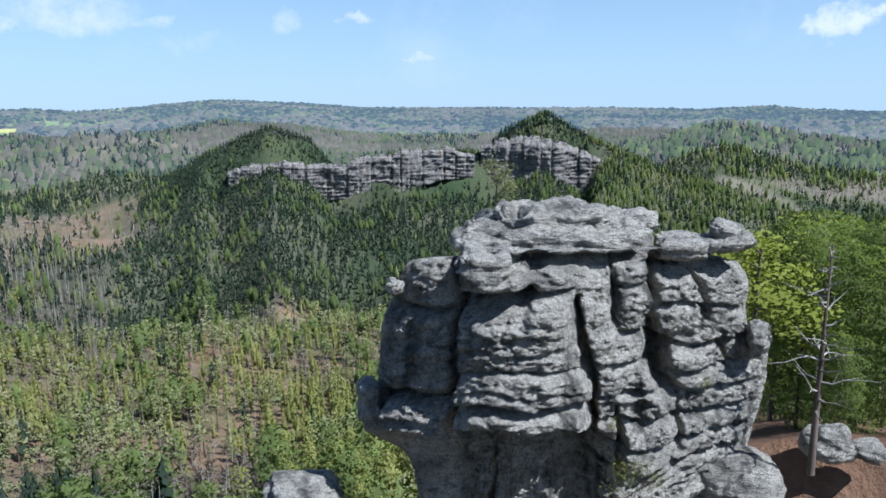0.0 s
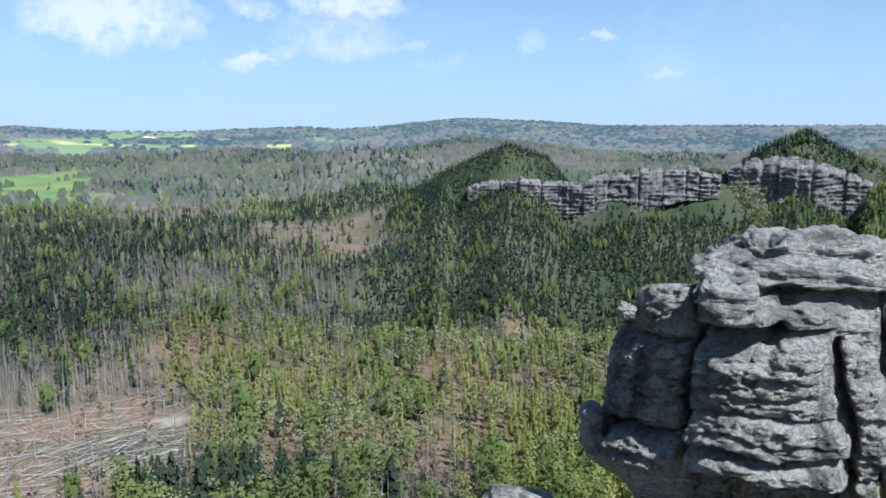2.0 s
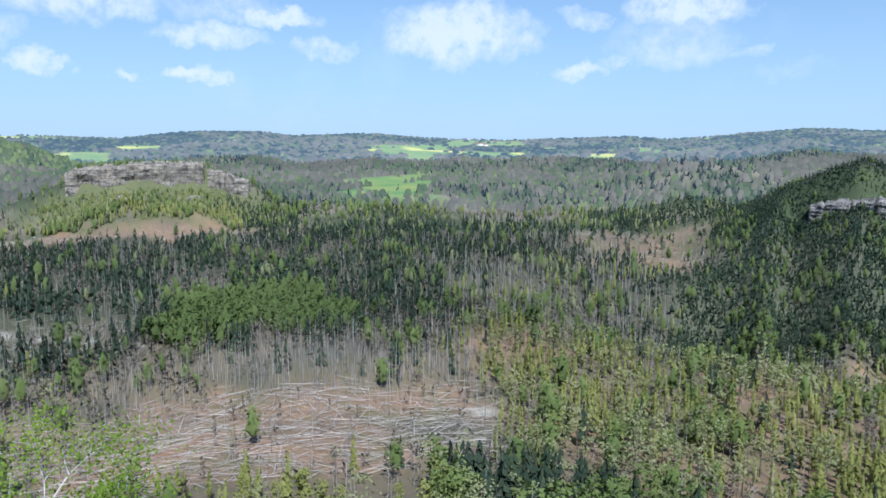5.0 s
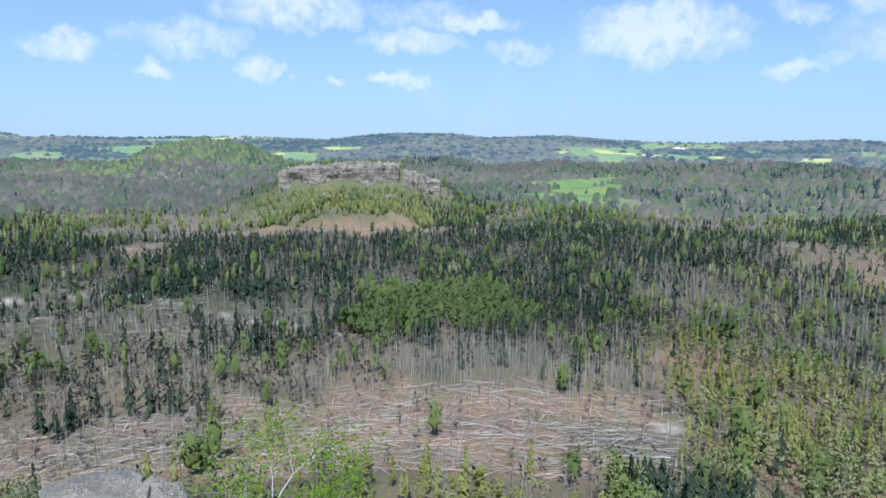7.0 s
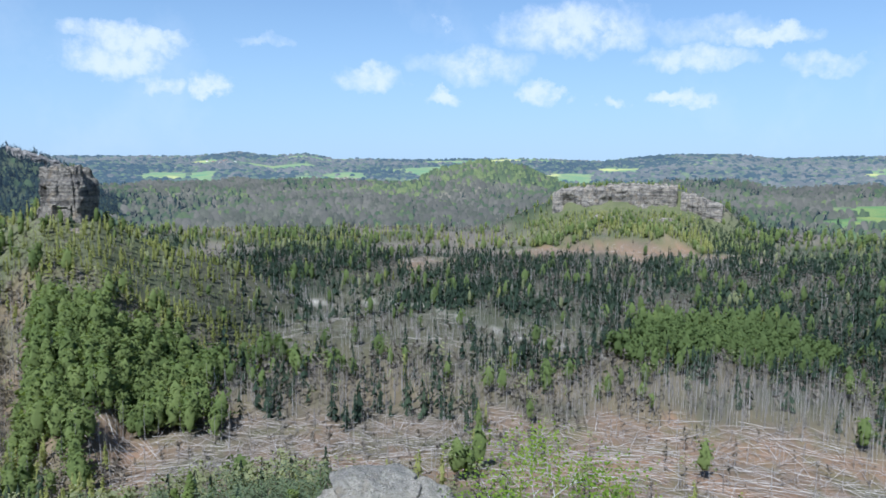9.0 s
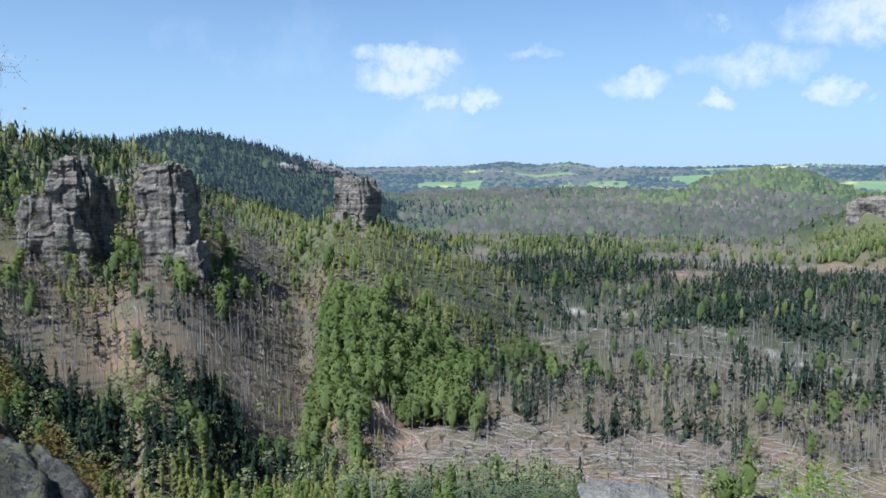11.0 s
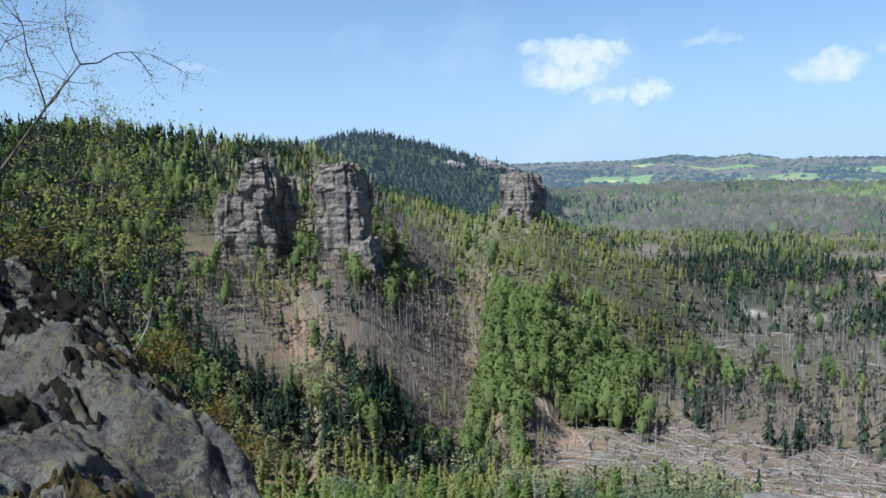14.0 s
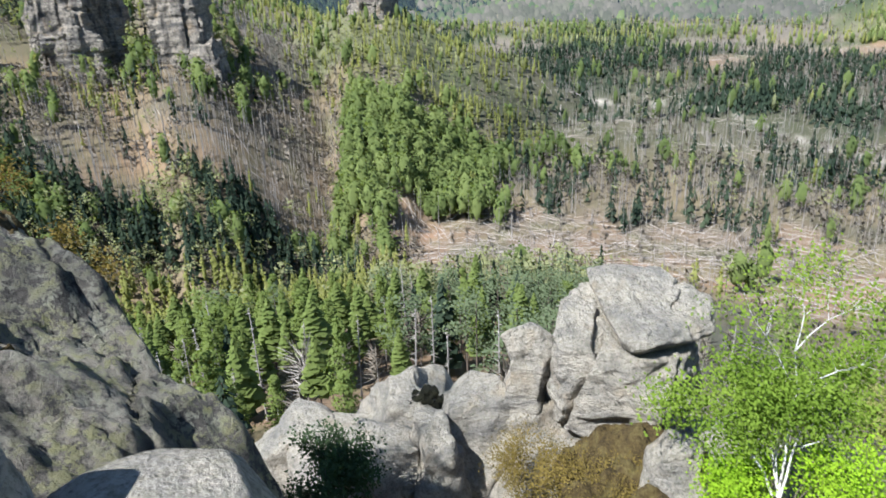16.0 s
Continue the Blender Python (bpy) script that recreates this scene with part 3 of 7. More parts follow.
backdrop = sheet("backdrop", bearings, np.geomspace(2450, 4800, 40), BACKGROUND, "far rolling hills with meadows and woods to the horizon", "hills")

# what the viewpoint sees: the steepest sight line over the land up to each range, by bearing
SIGHT_AZ, SIGHT_R = np.arange(-40, 151, 1.0), np.geomspace(30, 4700, 260)
_a, _r = np.meshgrid(SIGHT_AZ, SIGHT_R, indexing="ij")
SIGHT = np.maximum.accumulate((land(_a, _r) - EYE) / _r, axis=1)


def in_sight(az, r, top):
    i = np.clip(np.round(az + 40).astype(int), 0, len(SIGHT_AZ) - 1)
    j = np.clip(np.searchsorted(SIGHT_R, r * 0.97) - 1, 0, len(SIGHT_R) - 1)
    return (top - EYE) / r > SIGHT[i, j] - 0.002


# ---- rock building ----
def part(name, me, mat, parent, label="", kind="", at=None):
    me.materials.clear()
    me.materials.append(mat)
    ob = new(name, me)
    ob.parent = parent
    if at is not None:
        ob.matrix_local = at
    return tagged(ob, label, kind=kind)


def thing(name, label, category, at=None, group=""):
    ob = new(name)
    ob.empty_display_size = 0.2
    if at is not None:
        ob.matrix_world = Matrix.Translation(at)
        bpy.context.view_layer.update()
    return tagged(ob, label, category, group)


def cube_grid(n):
    """Points on the skin of a cube, -1 to 1, joined at its edges, and its square faces."""
    t = np.linspace(-1, 1, n + 1)
    a, b = (g.ravel() for g in np.meshgrid(t, t, indexing="ij"))
    one = np.ones_like(a)
    sides = [np.stack(s, 1) for s in ((a, b, one), (b, a, -one), (one, a, b), (-one, b, a), (b, one, a), (a, -one, b))]
    co = np.concatenate(sides)
    i = np.arange(n * n)
    k = i // n * (n + 1) + i % n
    q = np.stack([k, k + n + 1, k + n + 2, k + 1], 1)
    quads = np.concatenate([q + s * (n + 1) ** 2 for s in range(6)])
    key = np.round((co + 1) * 4096).astype(np.int64)
    _, first, inverse = np.unique(key[:, 0] * 10 ** 10 + key[:, 1] * 10 ** 5 + key[:, 2], return_index=True, return_inverse=True)
    return co[first], inverse.ravel()[quads]


GRIDS = {}


def rock(name, centre, size, parent, mat, turn=0.0, n=22, boxy=7.0, rough=0.12, strata=0.1, layer=0.8, pits=0.06, seed=0, tilt=0.0, taper=0.0, label="", base=None, carve=None, facets=0):
    """One weathered block: rounded box, with bedding grooves at the heights that all blocks of the crag share, hollows and pits."""
    if n not in GRIDS:
        GRIDS[n] = cube_grid(n)
    d, quads = GRIDS[n]
    p = d / (np.abs(d) ** boxy).sum(1)[:, None] ** (1 / boxy)
    rng = np.random.default_rng(seed + 900)
    for _ in range(facets):                     # flat chipped faces
        f = rng.normal(size=3)
        f /= np.linalg.norm(f)
        over = np.maximum(p @ f - rng.uniform(0.62, 1.02) * np.abs(p @ f).max(), 0)
        p = p - f * (over * 0.85)[:, None]
    half = np.array(size) / 2
    out = p / np.linalg.norm(p / half, axis=1)[:, None] / half
    out /= np.linalg.norm(out, axis=1)[:, None]
    v = p * half
    v[:, :2] *= (1 - taper * (v[:, 2:3] / size[2]))
    m = np.array(Matrix.Rotation(radians(turn), 3, "Z") @ Matrix.Rotation(radians(tilt), 3, "Y"))
    v, out = v @ m.T, out @ m.T
    w = v + np.array(centre)
    x, y, z = w.T
    small = min(size)
    # bedding: courses of uneven height, each proud at its upper edge and undercut below
    zz = z + 0.30 * layer * fbm(x / 3.5, y / 3.5, 0, 5, 2)
    course = zz / layer + 0.9 * vnoise(0 * zz, 0 * zz, zz / layer * 0.8, 9)
    part_up = course - np.floor(course)
    proud = part_up ** 1.4 - smooth(0.86, 1.0, part_up) * 0.9
    thin = zz / layer * 3.3 + vnoise(0 * zz, x * 0.2, zz * 1.3, 12)
    proud = proud + 0.35 * ((thin - np.floor(thin)) - 0.5)
    side = 1 - np.abs(out[:, 2]) ** 2
    disp = rough * small * fbm(x / (small * 0.7) + seed, y / (small * 0.7), z / (small * 0.7), seed + 1, 3)
    ridged = 1 - np.abs(fbm(x * 0.9, y * 0.9, z * 1.3, seed + 3, 4))
    disp = disp + strata * layer * (proud - 0.4) * side * 1.6 * (0.6 + 0.5 * fbm(x / 1.5, y / 1.5, z / 3, 14, 2))
    disp = disp + pits * 3.0 * (ridged - 0.6) - pits * 2.5 * np.maximum(fbm(x * 2.2, y * 2.2, z * 3.5, seed + 2, 3), 0)
    if carve is not None:
        disp = disp + carve(x, y, z)
    w = w + out * disp[:, None]
    me = mesh_from(name, w - (np.array(base) if base is not None else 0), quads)
    me.polygons.foreach_set("use_smooth", np.ones(len(quads), bool))
    return part(name, me, mat, parent, label)


def cliff(name, line, tops, feet, parent, mat, seed, step=1.5, out=1.0, joint=15.0, label=""):
    """A cliff face along a line of (bearing, range): bedded courses, open joints and standing pillars."""
    L = np.array(line, float)
    P = np.stack([-np.sin(np.radians(L[:, 0])) * L[:, 1], np.cos(np.radians(L[:, 0])) * L[:, 1]], 1)
    run = np.concatenate([[0], np.cumsum(np.hypot(*np.diff(P, axis=0).T))])
    u = np.arange(0, run[-1], step)
    px, py = np.interp(u, run, P[:, 0]), np.interp(u, run, P[:, 1])
    top, foot = np.interp(u, run, tops), np.interp(u, run, feet)
    # pillars of uneven width and reach
    cell = np.floor(u / joint + 0.8 * vnoise(u / joint * 0.7, 0 * u, 0, seed))
    reach = lattice(cell, 0 * cell, 0 * cell, seed) * 6
    lift = (lattice(cell, 0 * cell + 1, 0 * cell, seed) - 0.5) * 5
    edge = np.abs((u / joint + 0.8 * vnoise(u / joint * 0.7, 0 * u, 0, seed)) % 1 - 0.5) * 2
    cut = smooth(0.84, 1.0, edge) * 4
    top = top + lift * 0.6 - cut * 0.8 + 1.5 * fbm(u / 5, 0 * u, 0, seed + 3)
    nv = max(6, int((max(tops) - min(feet)) / step))
    vv = np.linspace(0, 1, nv)
    U, V = np.meshgrid(np.arange(len(u)), vv)
    Z = foot[U] - 6 + (top[U] - foot[U] + 6) * V
    zz = Z + 2 * fbm(u[U] / 60, 0 * Z, 0, seed + 4, 2)
    wave = zz / 4.2 + 0.7 * vnoise(u[U] / 40, zz / 9, 0, seed)
    saw = wave - np.floor(wave)
    bed = 2.6 * (saw ** 1.5 - 1.1 * smooth(0.82, 1.0, saw)) + vnoise(u[U] / 18, 0 * zz + seed, zz / 1.7, seed) * 0.8
    off = (reach[U] - cut[U]) + bed + 1.6 * fbm(u[U] / 6, Z / 5, 0, seed + 6) + 5.0 * vnoise(u[U] / 28, Z / 25, 0, seed + 7)
    off = off + (1 - V) * 4 - smooth(0.86, 1.0, V) * 6
    rad = np.hypot(px, py)
    X, Y = px[U] * (1 - off * out / rad[U]), py[U] * (1 - off * out / rad[U])
    back = np.stack([px * (1 + 22 / rad), py * (1 + 22 / rad), top - 3], 1)
    co = np.concatenate([np.stack([X, Y, Z], -1).reshape(-1, 3), back])
    nu = len(u)
    i = np.arange(nv * (nu - 1))
    k = i // (nu - 1) * nu + i % (nu - 1)
    quads = np.stack([k, k + 1, k + nu + 1, k + nu], 1)
    return part(name, mesh_from(name, co, quads), mat, parent, label)


def tower(name, az, r, wide, deep, foot, top, parent, mat, seed, step=1.1, turn=0.0, label="", layer=3.4, joint=9.0):
    """A free-standing rock tower: flat faces split by a few open joints into blocks, bedded ledges, a stepped broken top."""
    c = place_at(az, r)
    t = np.arange(-1, 1.0001, 2 * step / wide), np.arange(-1, 1.0001, 2 * step / deep)
    side = np.concatenate([np.stack([t[0], 0 * t[0] - 1], 1)[:-1], np.stack([0 * t[1] + 1, t[1]], 1)[:-1], np.stack([-t[0], 0 * t[0] + 1], 1)[:-1], np.stack([0 * t[1] - 1, -t[1]], 1)[:-1]])
    p = side / (np.abs(side) ** 9).sum(1)[:, None] ** (1 / 9)
    na = len(p)
    run = np.cumsum(np.hypot(*(np.roll(p, -1, 0) - p).T * np.array(((wide,), (deep,))) / 2))
    nv = max(10, int((top - foot) / step))
    V = np.concatenate([np.linspace(0, 1, nv), [1, 1, 1, 1]])[:, None]
    shrink = np.concatenate([np.ones(nv), [0.86, 0.6, 0.3, 0.02]])[:, None]
    Z = foot + (top - foot) * V + 0 * run[None]
    bx, by = p[:, 0] * wide / 2, p[:, 1] * deep / 2
    zz = Z + 0.9 * fbm(bx / 14, by / 14, 0, seed, 2)[None] + 3
    wave = zz / layer + 0.9 * vnoise(0 * zz, 0 * zz + seed, zz / layer * 0.7, seed)
    course = np.floor(wave)
    saw = wave - course
    u = run[None] / joint + 0.35 * lattice(course // 3, 0 * course, 0 * course, seed + 5) + 0.5 * vnoise(run[None] / joint * 0.8, 0 * Z, 0, seed)
    col = np.floor(u)
    edge = np.abs(u - col - 0.5) * 2
    cut = smooth(0.86, 1, edge) * 1.6
    block = (lattice(col, course // 2, 0 * col, seed) - 0.5) * 2.2 + (lattice(col, 0 * col, 0 * col, seed + 1) - 0.5) * 3.4
    bed = 0.7 * saw - 1.0 * smooth(0.82, 0.97, saw) + 0.3 * ((wave * 3.1) % 1 - 0.5)
    bed = bed * (0.25 + 1.1 * np.clip(vnoise(bx / 9, by / 9, zz / 11, seed + 2), 0, 1) + 0.6 * V ** 2)
    off = bed - cut + block + 2.2 * fbm(bx[None] / 10 + 9, by[None] / 10, Z / 16, seed + 4, 4) + (1 - V) ** 2 * 2.0 - smooth(0.7, 1.0, V) * 3.2
    k = 1 + off / (0.5 * np.hypot(wide, deep) * 0.75)
    a = radians(az + turn)
    lx, ly = bx[None] * k * shrink, by[None] * k * shrink
    X = c.x + lx * math.cos(a) - ly * math.sin(a)
    Y = c.y + lx * math.sin(a) + ly * math.cos(a)
    step_up = (lattice(np.floor(lx / 7 + 0.3), np.floor(ly / 7), 0 * lx, seed + 8) - 0.5) * 5 + 1.5 * fbm(lx / 3, ly / 3, 0, seed + 9)
    Z = Z + smooth(0.8, 1.0, V) * step_up
    n = len(Z)
    i = np.arange((n - 1) * na)
    q = i // na * na
    j = i % na
    quads = np.stack([q + j, q + (j + 1) % na, q + na + (j + 1) % na, q + na + j], 1)
    me = mesh_from(name, np.stack([X, Y, Z], -1).reshape(-1, 3), quads)
    me.polygons.foreach_set("use_smooth", np.zeros(len(quads), bool))
    return part(name, me, mat, parent, label)


# ---- distant crags ----
butte = thing("sandstone_butte", "long grey bedded sandstone cliff below a wooded ridge", "cliff")
cliff("cliff_face", ((16.6, 868), (14, 858), (12.4, 842), (10, 845), (8.1, 838), (6, 835), (3, 826), (0, 822), (-2.6, 826)), (54, 62, 66, 62, 61, 70, 78, 80, 72), (30, 30, 27, 27, 26, 30, 38, 50, 52), butte, ROCK_FAR, 11)
cliff("cliff_face", ((-3.0, 842), (-4.5, 838), (-6.5, 832), (-9, 830), (-11, 834), (-12.8, 842)), (80, 88, 92, 88, 76, 62), (50, 42, 34, 28, 32, 48), butte, ROCK_FAR, 12, 1.5)
cliff("cliff_face", ((-1.8, 838), (-3.2, 848), (-4.4, 842)), (72, 74, 82), (40, 38, 40), butte, ROCK_FAR, 13, 1.5)
mesa = thing("rock_mesa", "flat-topped sandstone outcrop with trees on its summit", "cliff")
cliff("cliff_face", ((71.2, 1168), (70, 1160), (66.5, 1158), (63.5, 1155), (61.8, 1154)), (70, 78, 84, 86, 84), (36, 38, 42, 40, 36), mesa, ROCK_TOWER, 21, 1.9, joint=14)
cliff("cliff_face", ((61.6, 1156), (60.5, 1150), (58.6, 1146)), (76, 72, 56), (40, 40, 36), mesa, ROCK_TOWER, 22, 1.9)
cliff("cliff_face", ((68, 1110), (65, 1104), (62, 1104)), (38, 36, 35), (26, 24, 22), mesa, ROCK_TOWER, 23, 2.0)
ledge = thing("rock_ledge", "pale low sandstone ledge in a wooded hillside", "cliff")
cliff("cliff_face", ((28.3, 1350), (27, 1345), (25.2, 1345), (24.2, 1350)), (22, 28, 30, 24), (6, 4, 4, 8), ledge, ROCK_FAR, 31, 2.2)
tower_a = thing("rock_tower", "tall weathered sandstone tower rising from a wooded slope", "rock tower", group="rock towers on the slope")
tower("shaft", 121.15, 432, 27, 27, 62, 121.5, tower_a, ROCK_TOWER, 41, turn=-22)
tower("foot_block", 120.0, 416, 17, 16, 50, 80, tower_a, ROCK_TOWER, 42, turn=-20)
tower_b = thing("rock_tower", "broad stepped sandstone tower rising from a wooded slope", "rock tower", group="rock towers on the slope")
tower("shaft", 127.4, 444, 19, 24, 60, 125, tower_b, ROCK_TOWER, 43, turn=-14)
tower("shoulder", 130.0, 442, 14, 20, 60, 106, tower_b, ROCK_TOWER, 44, turn=8)
tower("foot_block", 128.0, 428, 20, 14, 62, 97, tower_b, ROCK_TOWER, 45, turn=-5)
tower("shoulder", 125.6, 448, 12, 16, 60, 114, tower_b, ROCK_TOWER, 48, turn=-14)
pinnacle = thing("rock_pinnacle", "squat sandstone pinnacle with small trees on top", "rock tower", group="rock towers on the slope")
tower("shaft", 107.2, 556, 27, 26, 72, 111.5, pinnacle, ROCK_TOWER, 46, turn=-24, joint=8)
tower("foot_block", 107.1, 528, 13, 9, 62, 74, pinnacle, ROCK_TOWER, 47)
massif = thing("wooded_massif_cliffs", "pale cliff bands on a dark wooded mountain", "cliff")
cliff("cliff_face", ((118.6, 1500), (117.8, 1492), (117.2, 1492), (116.8, 1500)), (132, 138, 138, 130), (92, 92, 94, 96), massif, ROCK_FAR, 51, 2.6)
cliff("cliff_face", ((115.9, 1500), (115, 1492), (114.2, 1500)), (124, 132, 126), (90, 92, 94), massif, ROCK_FAR, 54, 2.6)
cliff("cliff_face", ((113.4, 1500), (112.6, 1492), (111.6, 1500)), (128, 132, 124), (88, 86, 88), massif, ROCK_FAR, 52, 2.6)
cliff("cliff_face", ((110.8, 1560), (109.2, 1550), (107.6, 1550), (106.6, 1560)), (140, 128, 108, 92), (104, 96, 86, 70), massif, ROCK_FAR, 53, 2.6)


# ---- far villages ----
def far_spot(az, el, r0=1400):
    """Where a sight line from the summit first meets the land."""
    r = np.geomspace(r0, 4600, 900)
    z = land(np.full(len(r), float(az)), r)
    hit = np.nonzero(z >= EYE + r * math.tan(radians(el)))[0]
    return place_at(az, float(r[hit[0]] if len(hit) else 3000.0))


WHITEWASH, ROOFING = bark_material("whitewashed_wall", (0.6, 0.58, 0.54), (0.8, 0.78, 0.74), 0.3), bark_material("weathered_roof", (0.16, 0.11, 0.09), (0.30, 0.20, 0.16), 0.4)


def house(az, el, long, deep, high, turn, label, group):
    p = far_spot(az, el)
    ob = thing("house", label, "house", (p.x, p.y, p.z), group)
    a, b = long / 2, deep / 2
    wall = np.array(((-a, -b, -4), (a, -b, -4), (a, b, -4), (-a, b, -4), (-a, -b, high), (a, -b, high), (a, b, high), (-a, b, high), (-a, 0, high + b * 0.8), (a, 0, high + b * 0.8)), float)
    quads = np.array(((0, 1, 5, 4), (1, 2, 6, 5), (2, 3, 7, 6), (3, 0, 4, 7), (5, 6, 9, 9), (7, 4, 8, 8)))
    tris = np.array([t for q in quads for t in ((q[0], q[1], q[2]), (q[0], q[2], q[3])) if len(set(t)) == 3])
    part("wall", mesh_from("wall", wall, tris), WHITEWASH, ob)
    o, t = 0.6, 0.35
    roof = np.array([(x, y, z + d) for d in (0, t) for x, y, z in ((-a - o, -b - o, high - o * 0.8), (a + o, -b - o, high - o * 0.8), (a + o, 0, high + b * 0.8), (-a - o, 0, high + b * 0.8), (a + o, b + o, high - o * 0.8), (-a - o, b + o, high - o * 0.8))], float)
    part("roof", mesh_from("roof", roof, np.array(((6, 7, 8, 9), (9, 8, 10, 11), (0, 3, 2, 1), (3, 5, 4, 2), (0, 1, 7, 6), (5, 11, 10, 4), (1, 2, 8, 7), (2, 4, 10, 8), (0, 6, 9, 3), (3, 9, 11, 5)))), ROOFING, ob)
    ob.rotation_euler = (0, 0, radians(turn))
    return ob


VILLAGE = ((97.02, -0.29), (96.6, -0.38), (96.2, -0.48), (97.4, -0.42), (96.9, -0.5), (95.8, -0.42), (97.8, -0.3), (96.4, -0.3), (96.8, -0.36))
FARM = ((40.64, -0.46, 40), (40.2, -0.5, 22))
bluff = thing("far_bluff", "pale rocky bluff far across the wooded plain", "cliff")
cliff("cliff_face", ((88.4, 2600), (87.4, 2590), (86.4, 2590), (85.3, 2600)), (52, 54, 50, 44), (6, 4, 4, 6), bluff, ROCK_TOWER, 55, 3.0, joint=20)
for k, (az, el) in enumerate(VILLAGE):
    house(az, el, 12 + 4 * (k % 3), 9 + k % 2, 5 + k % 3, 37 * k, "whitewashed village house with a brown gable roof, far across the valley", "houses of the far village")
for k, (az, el, long) in enumerate(FARM):
    house(az, el, long, 13, 7, 20 + 30 * k, "long white farm building with a gable roof on a far hillside", "far farm buildings")


# ---- trees ----
RNG = np.random.default_rng(7)


class Shape:
    """Points and triangles of one tree, split into crown and wood."""

    def __init__(self):
        self.co, self.tri, self.wood, self.nrm = [], [], [], []
        self.n = 0

    def put(self, co, tri, wood, nrm=None):
        """Adds points and triangles; leaf clumps may carry the crown's normal, so that a crown shades as one rounded form."""
        co, tri = np.asarray(co, float), np.asarray(tri, int)
        if nrm is None:
            nrm = np.zeros_like(co)
        else:
            nrm = nrm / (np.linalg.norm(nrm, axis=1)[:, None] + 1e-9)
            g = np.cross(co[tri[:, 1]] - co[tri[:, 0]], co[tri[:, 2]] - co[tri[:, 0]])
            back = (g * nrm[tri[:, 0]]).sum(1) < 0
            tri[back] = tri[back][:, ::-1]
        self.co.append(co)
        self.nrm.append(nrm)
        self.tri.append(tri + self.n)
        self.wood.append(np.full(len(tri), wood))
        self.n += len(co)
        return self

    def done(self):
        return np.concatenate(self.co), np.concatenate(self.tri), np.concatenate(self.wood), np.concatenate(self.nrm)


def limb(s, a, b, ra, rb, sides=4):
    a, b = np.array(a, float), np.array(b, float)
    w = b - a
    w /= np.linalg.norm(w) + 1e-9
    e = np.cross(w, (0.3, 0.9, 0.2))
    e /= np.linalg.norm(e)
    f = np.cross(w, e)
    k = np.arange(sides) / sides * 2 * math.pi
    ring = np.cos(k)[:, None] * e + np.sin(k)[:, None] * f
    co = np.concatenate([a + ring * ra, b + ring * rb])
    i = np.arange(sides)
    j = (i + 1) % sides
    s.put(co, np.concatenate([np.stack([i, j, j + sides], 1), np.stack([i, j + sides, i + sides], 1)]), 1)


def cards(s, centre, normal_bias, size, rng, wood=0, out=None):
    """Leaf clumps: one small bent four-sided piece for each centre."""
    n = len(centre)
    v = rng.normal(size=(n, 3)) + normal_bias
    v /= np.linalg.norm(v, axis=1)[:, None]
    e = np.cross(v, rng.normal(size=(n, 3)))
    e /= np.linalg.norm(e, axis=1)[:, None]
    f = np.cross(v, e)
    size = np.broadcast_to(np.asarray(size, float), (n,))[:, None] * rng.uniform(0.65, 1.35, (n, 1))
    k = rng.uniform(0.55, 1.0, (n, 4, 1))
    q = np.stack([e * size * 0.5, f * size * 0.42 + v * size * 0.12, -e * size * 0.5, -f * size * 0.42 + v * size * 0.1], 1) * k + centre[:, None]
    i = np.arange(n)[:, None] * 4
    tri = np.concatenate([i + np.array([[0, 1, 2]]), i + np.array([[0, 2, 3]])])
    s.put(q.reshape(-1, 3), tri, wood, None if out is None else np.repeat(out + v * 0.25, 4, axis=0))


def flakes(s, centre, bias, size, rng, out):
    """Small leaf clumps, one uneven triangle each, for woods further off."""
    n = len(centre)
    v = rng.normal(size=(n, 3)) * 0.9 + bias * 0.7
    v /= np.linalg.norm(v, axis=1)[:, None]
    e = np.cross(v, rng.normal(size=(n, 3)))
    e /= np.linalg.norm(e, axis=1)[:, None]
    f = np.cross(v, e)
    k = rng.uniform(0.6, 1.4, (n, 3, 1)) * size * 0.6
    q = np.stack([e * k[:, 0], -0.5 * e * k[:, 1] + 0.87 * f * k[:, 1], -0.5 * e * k[:, 2] - 0.87 * f * k[:, 2]], 1) + centre[:, None]
    s.put(q.reshape(-1, 3), np.arange(n * 3).reshape(-1, 3), 0, np.repeat(out + v * 0.3, 3, axis=0))


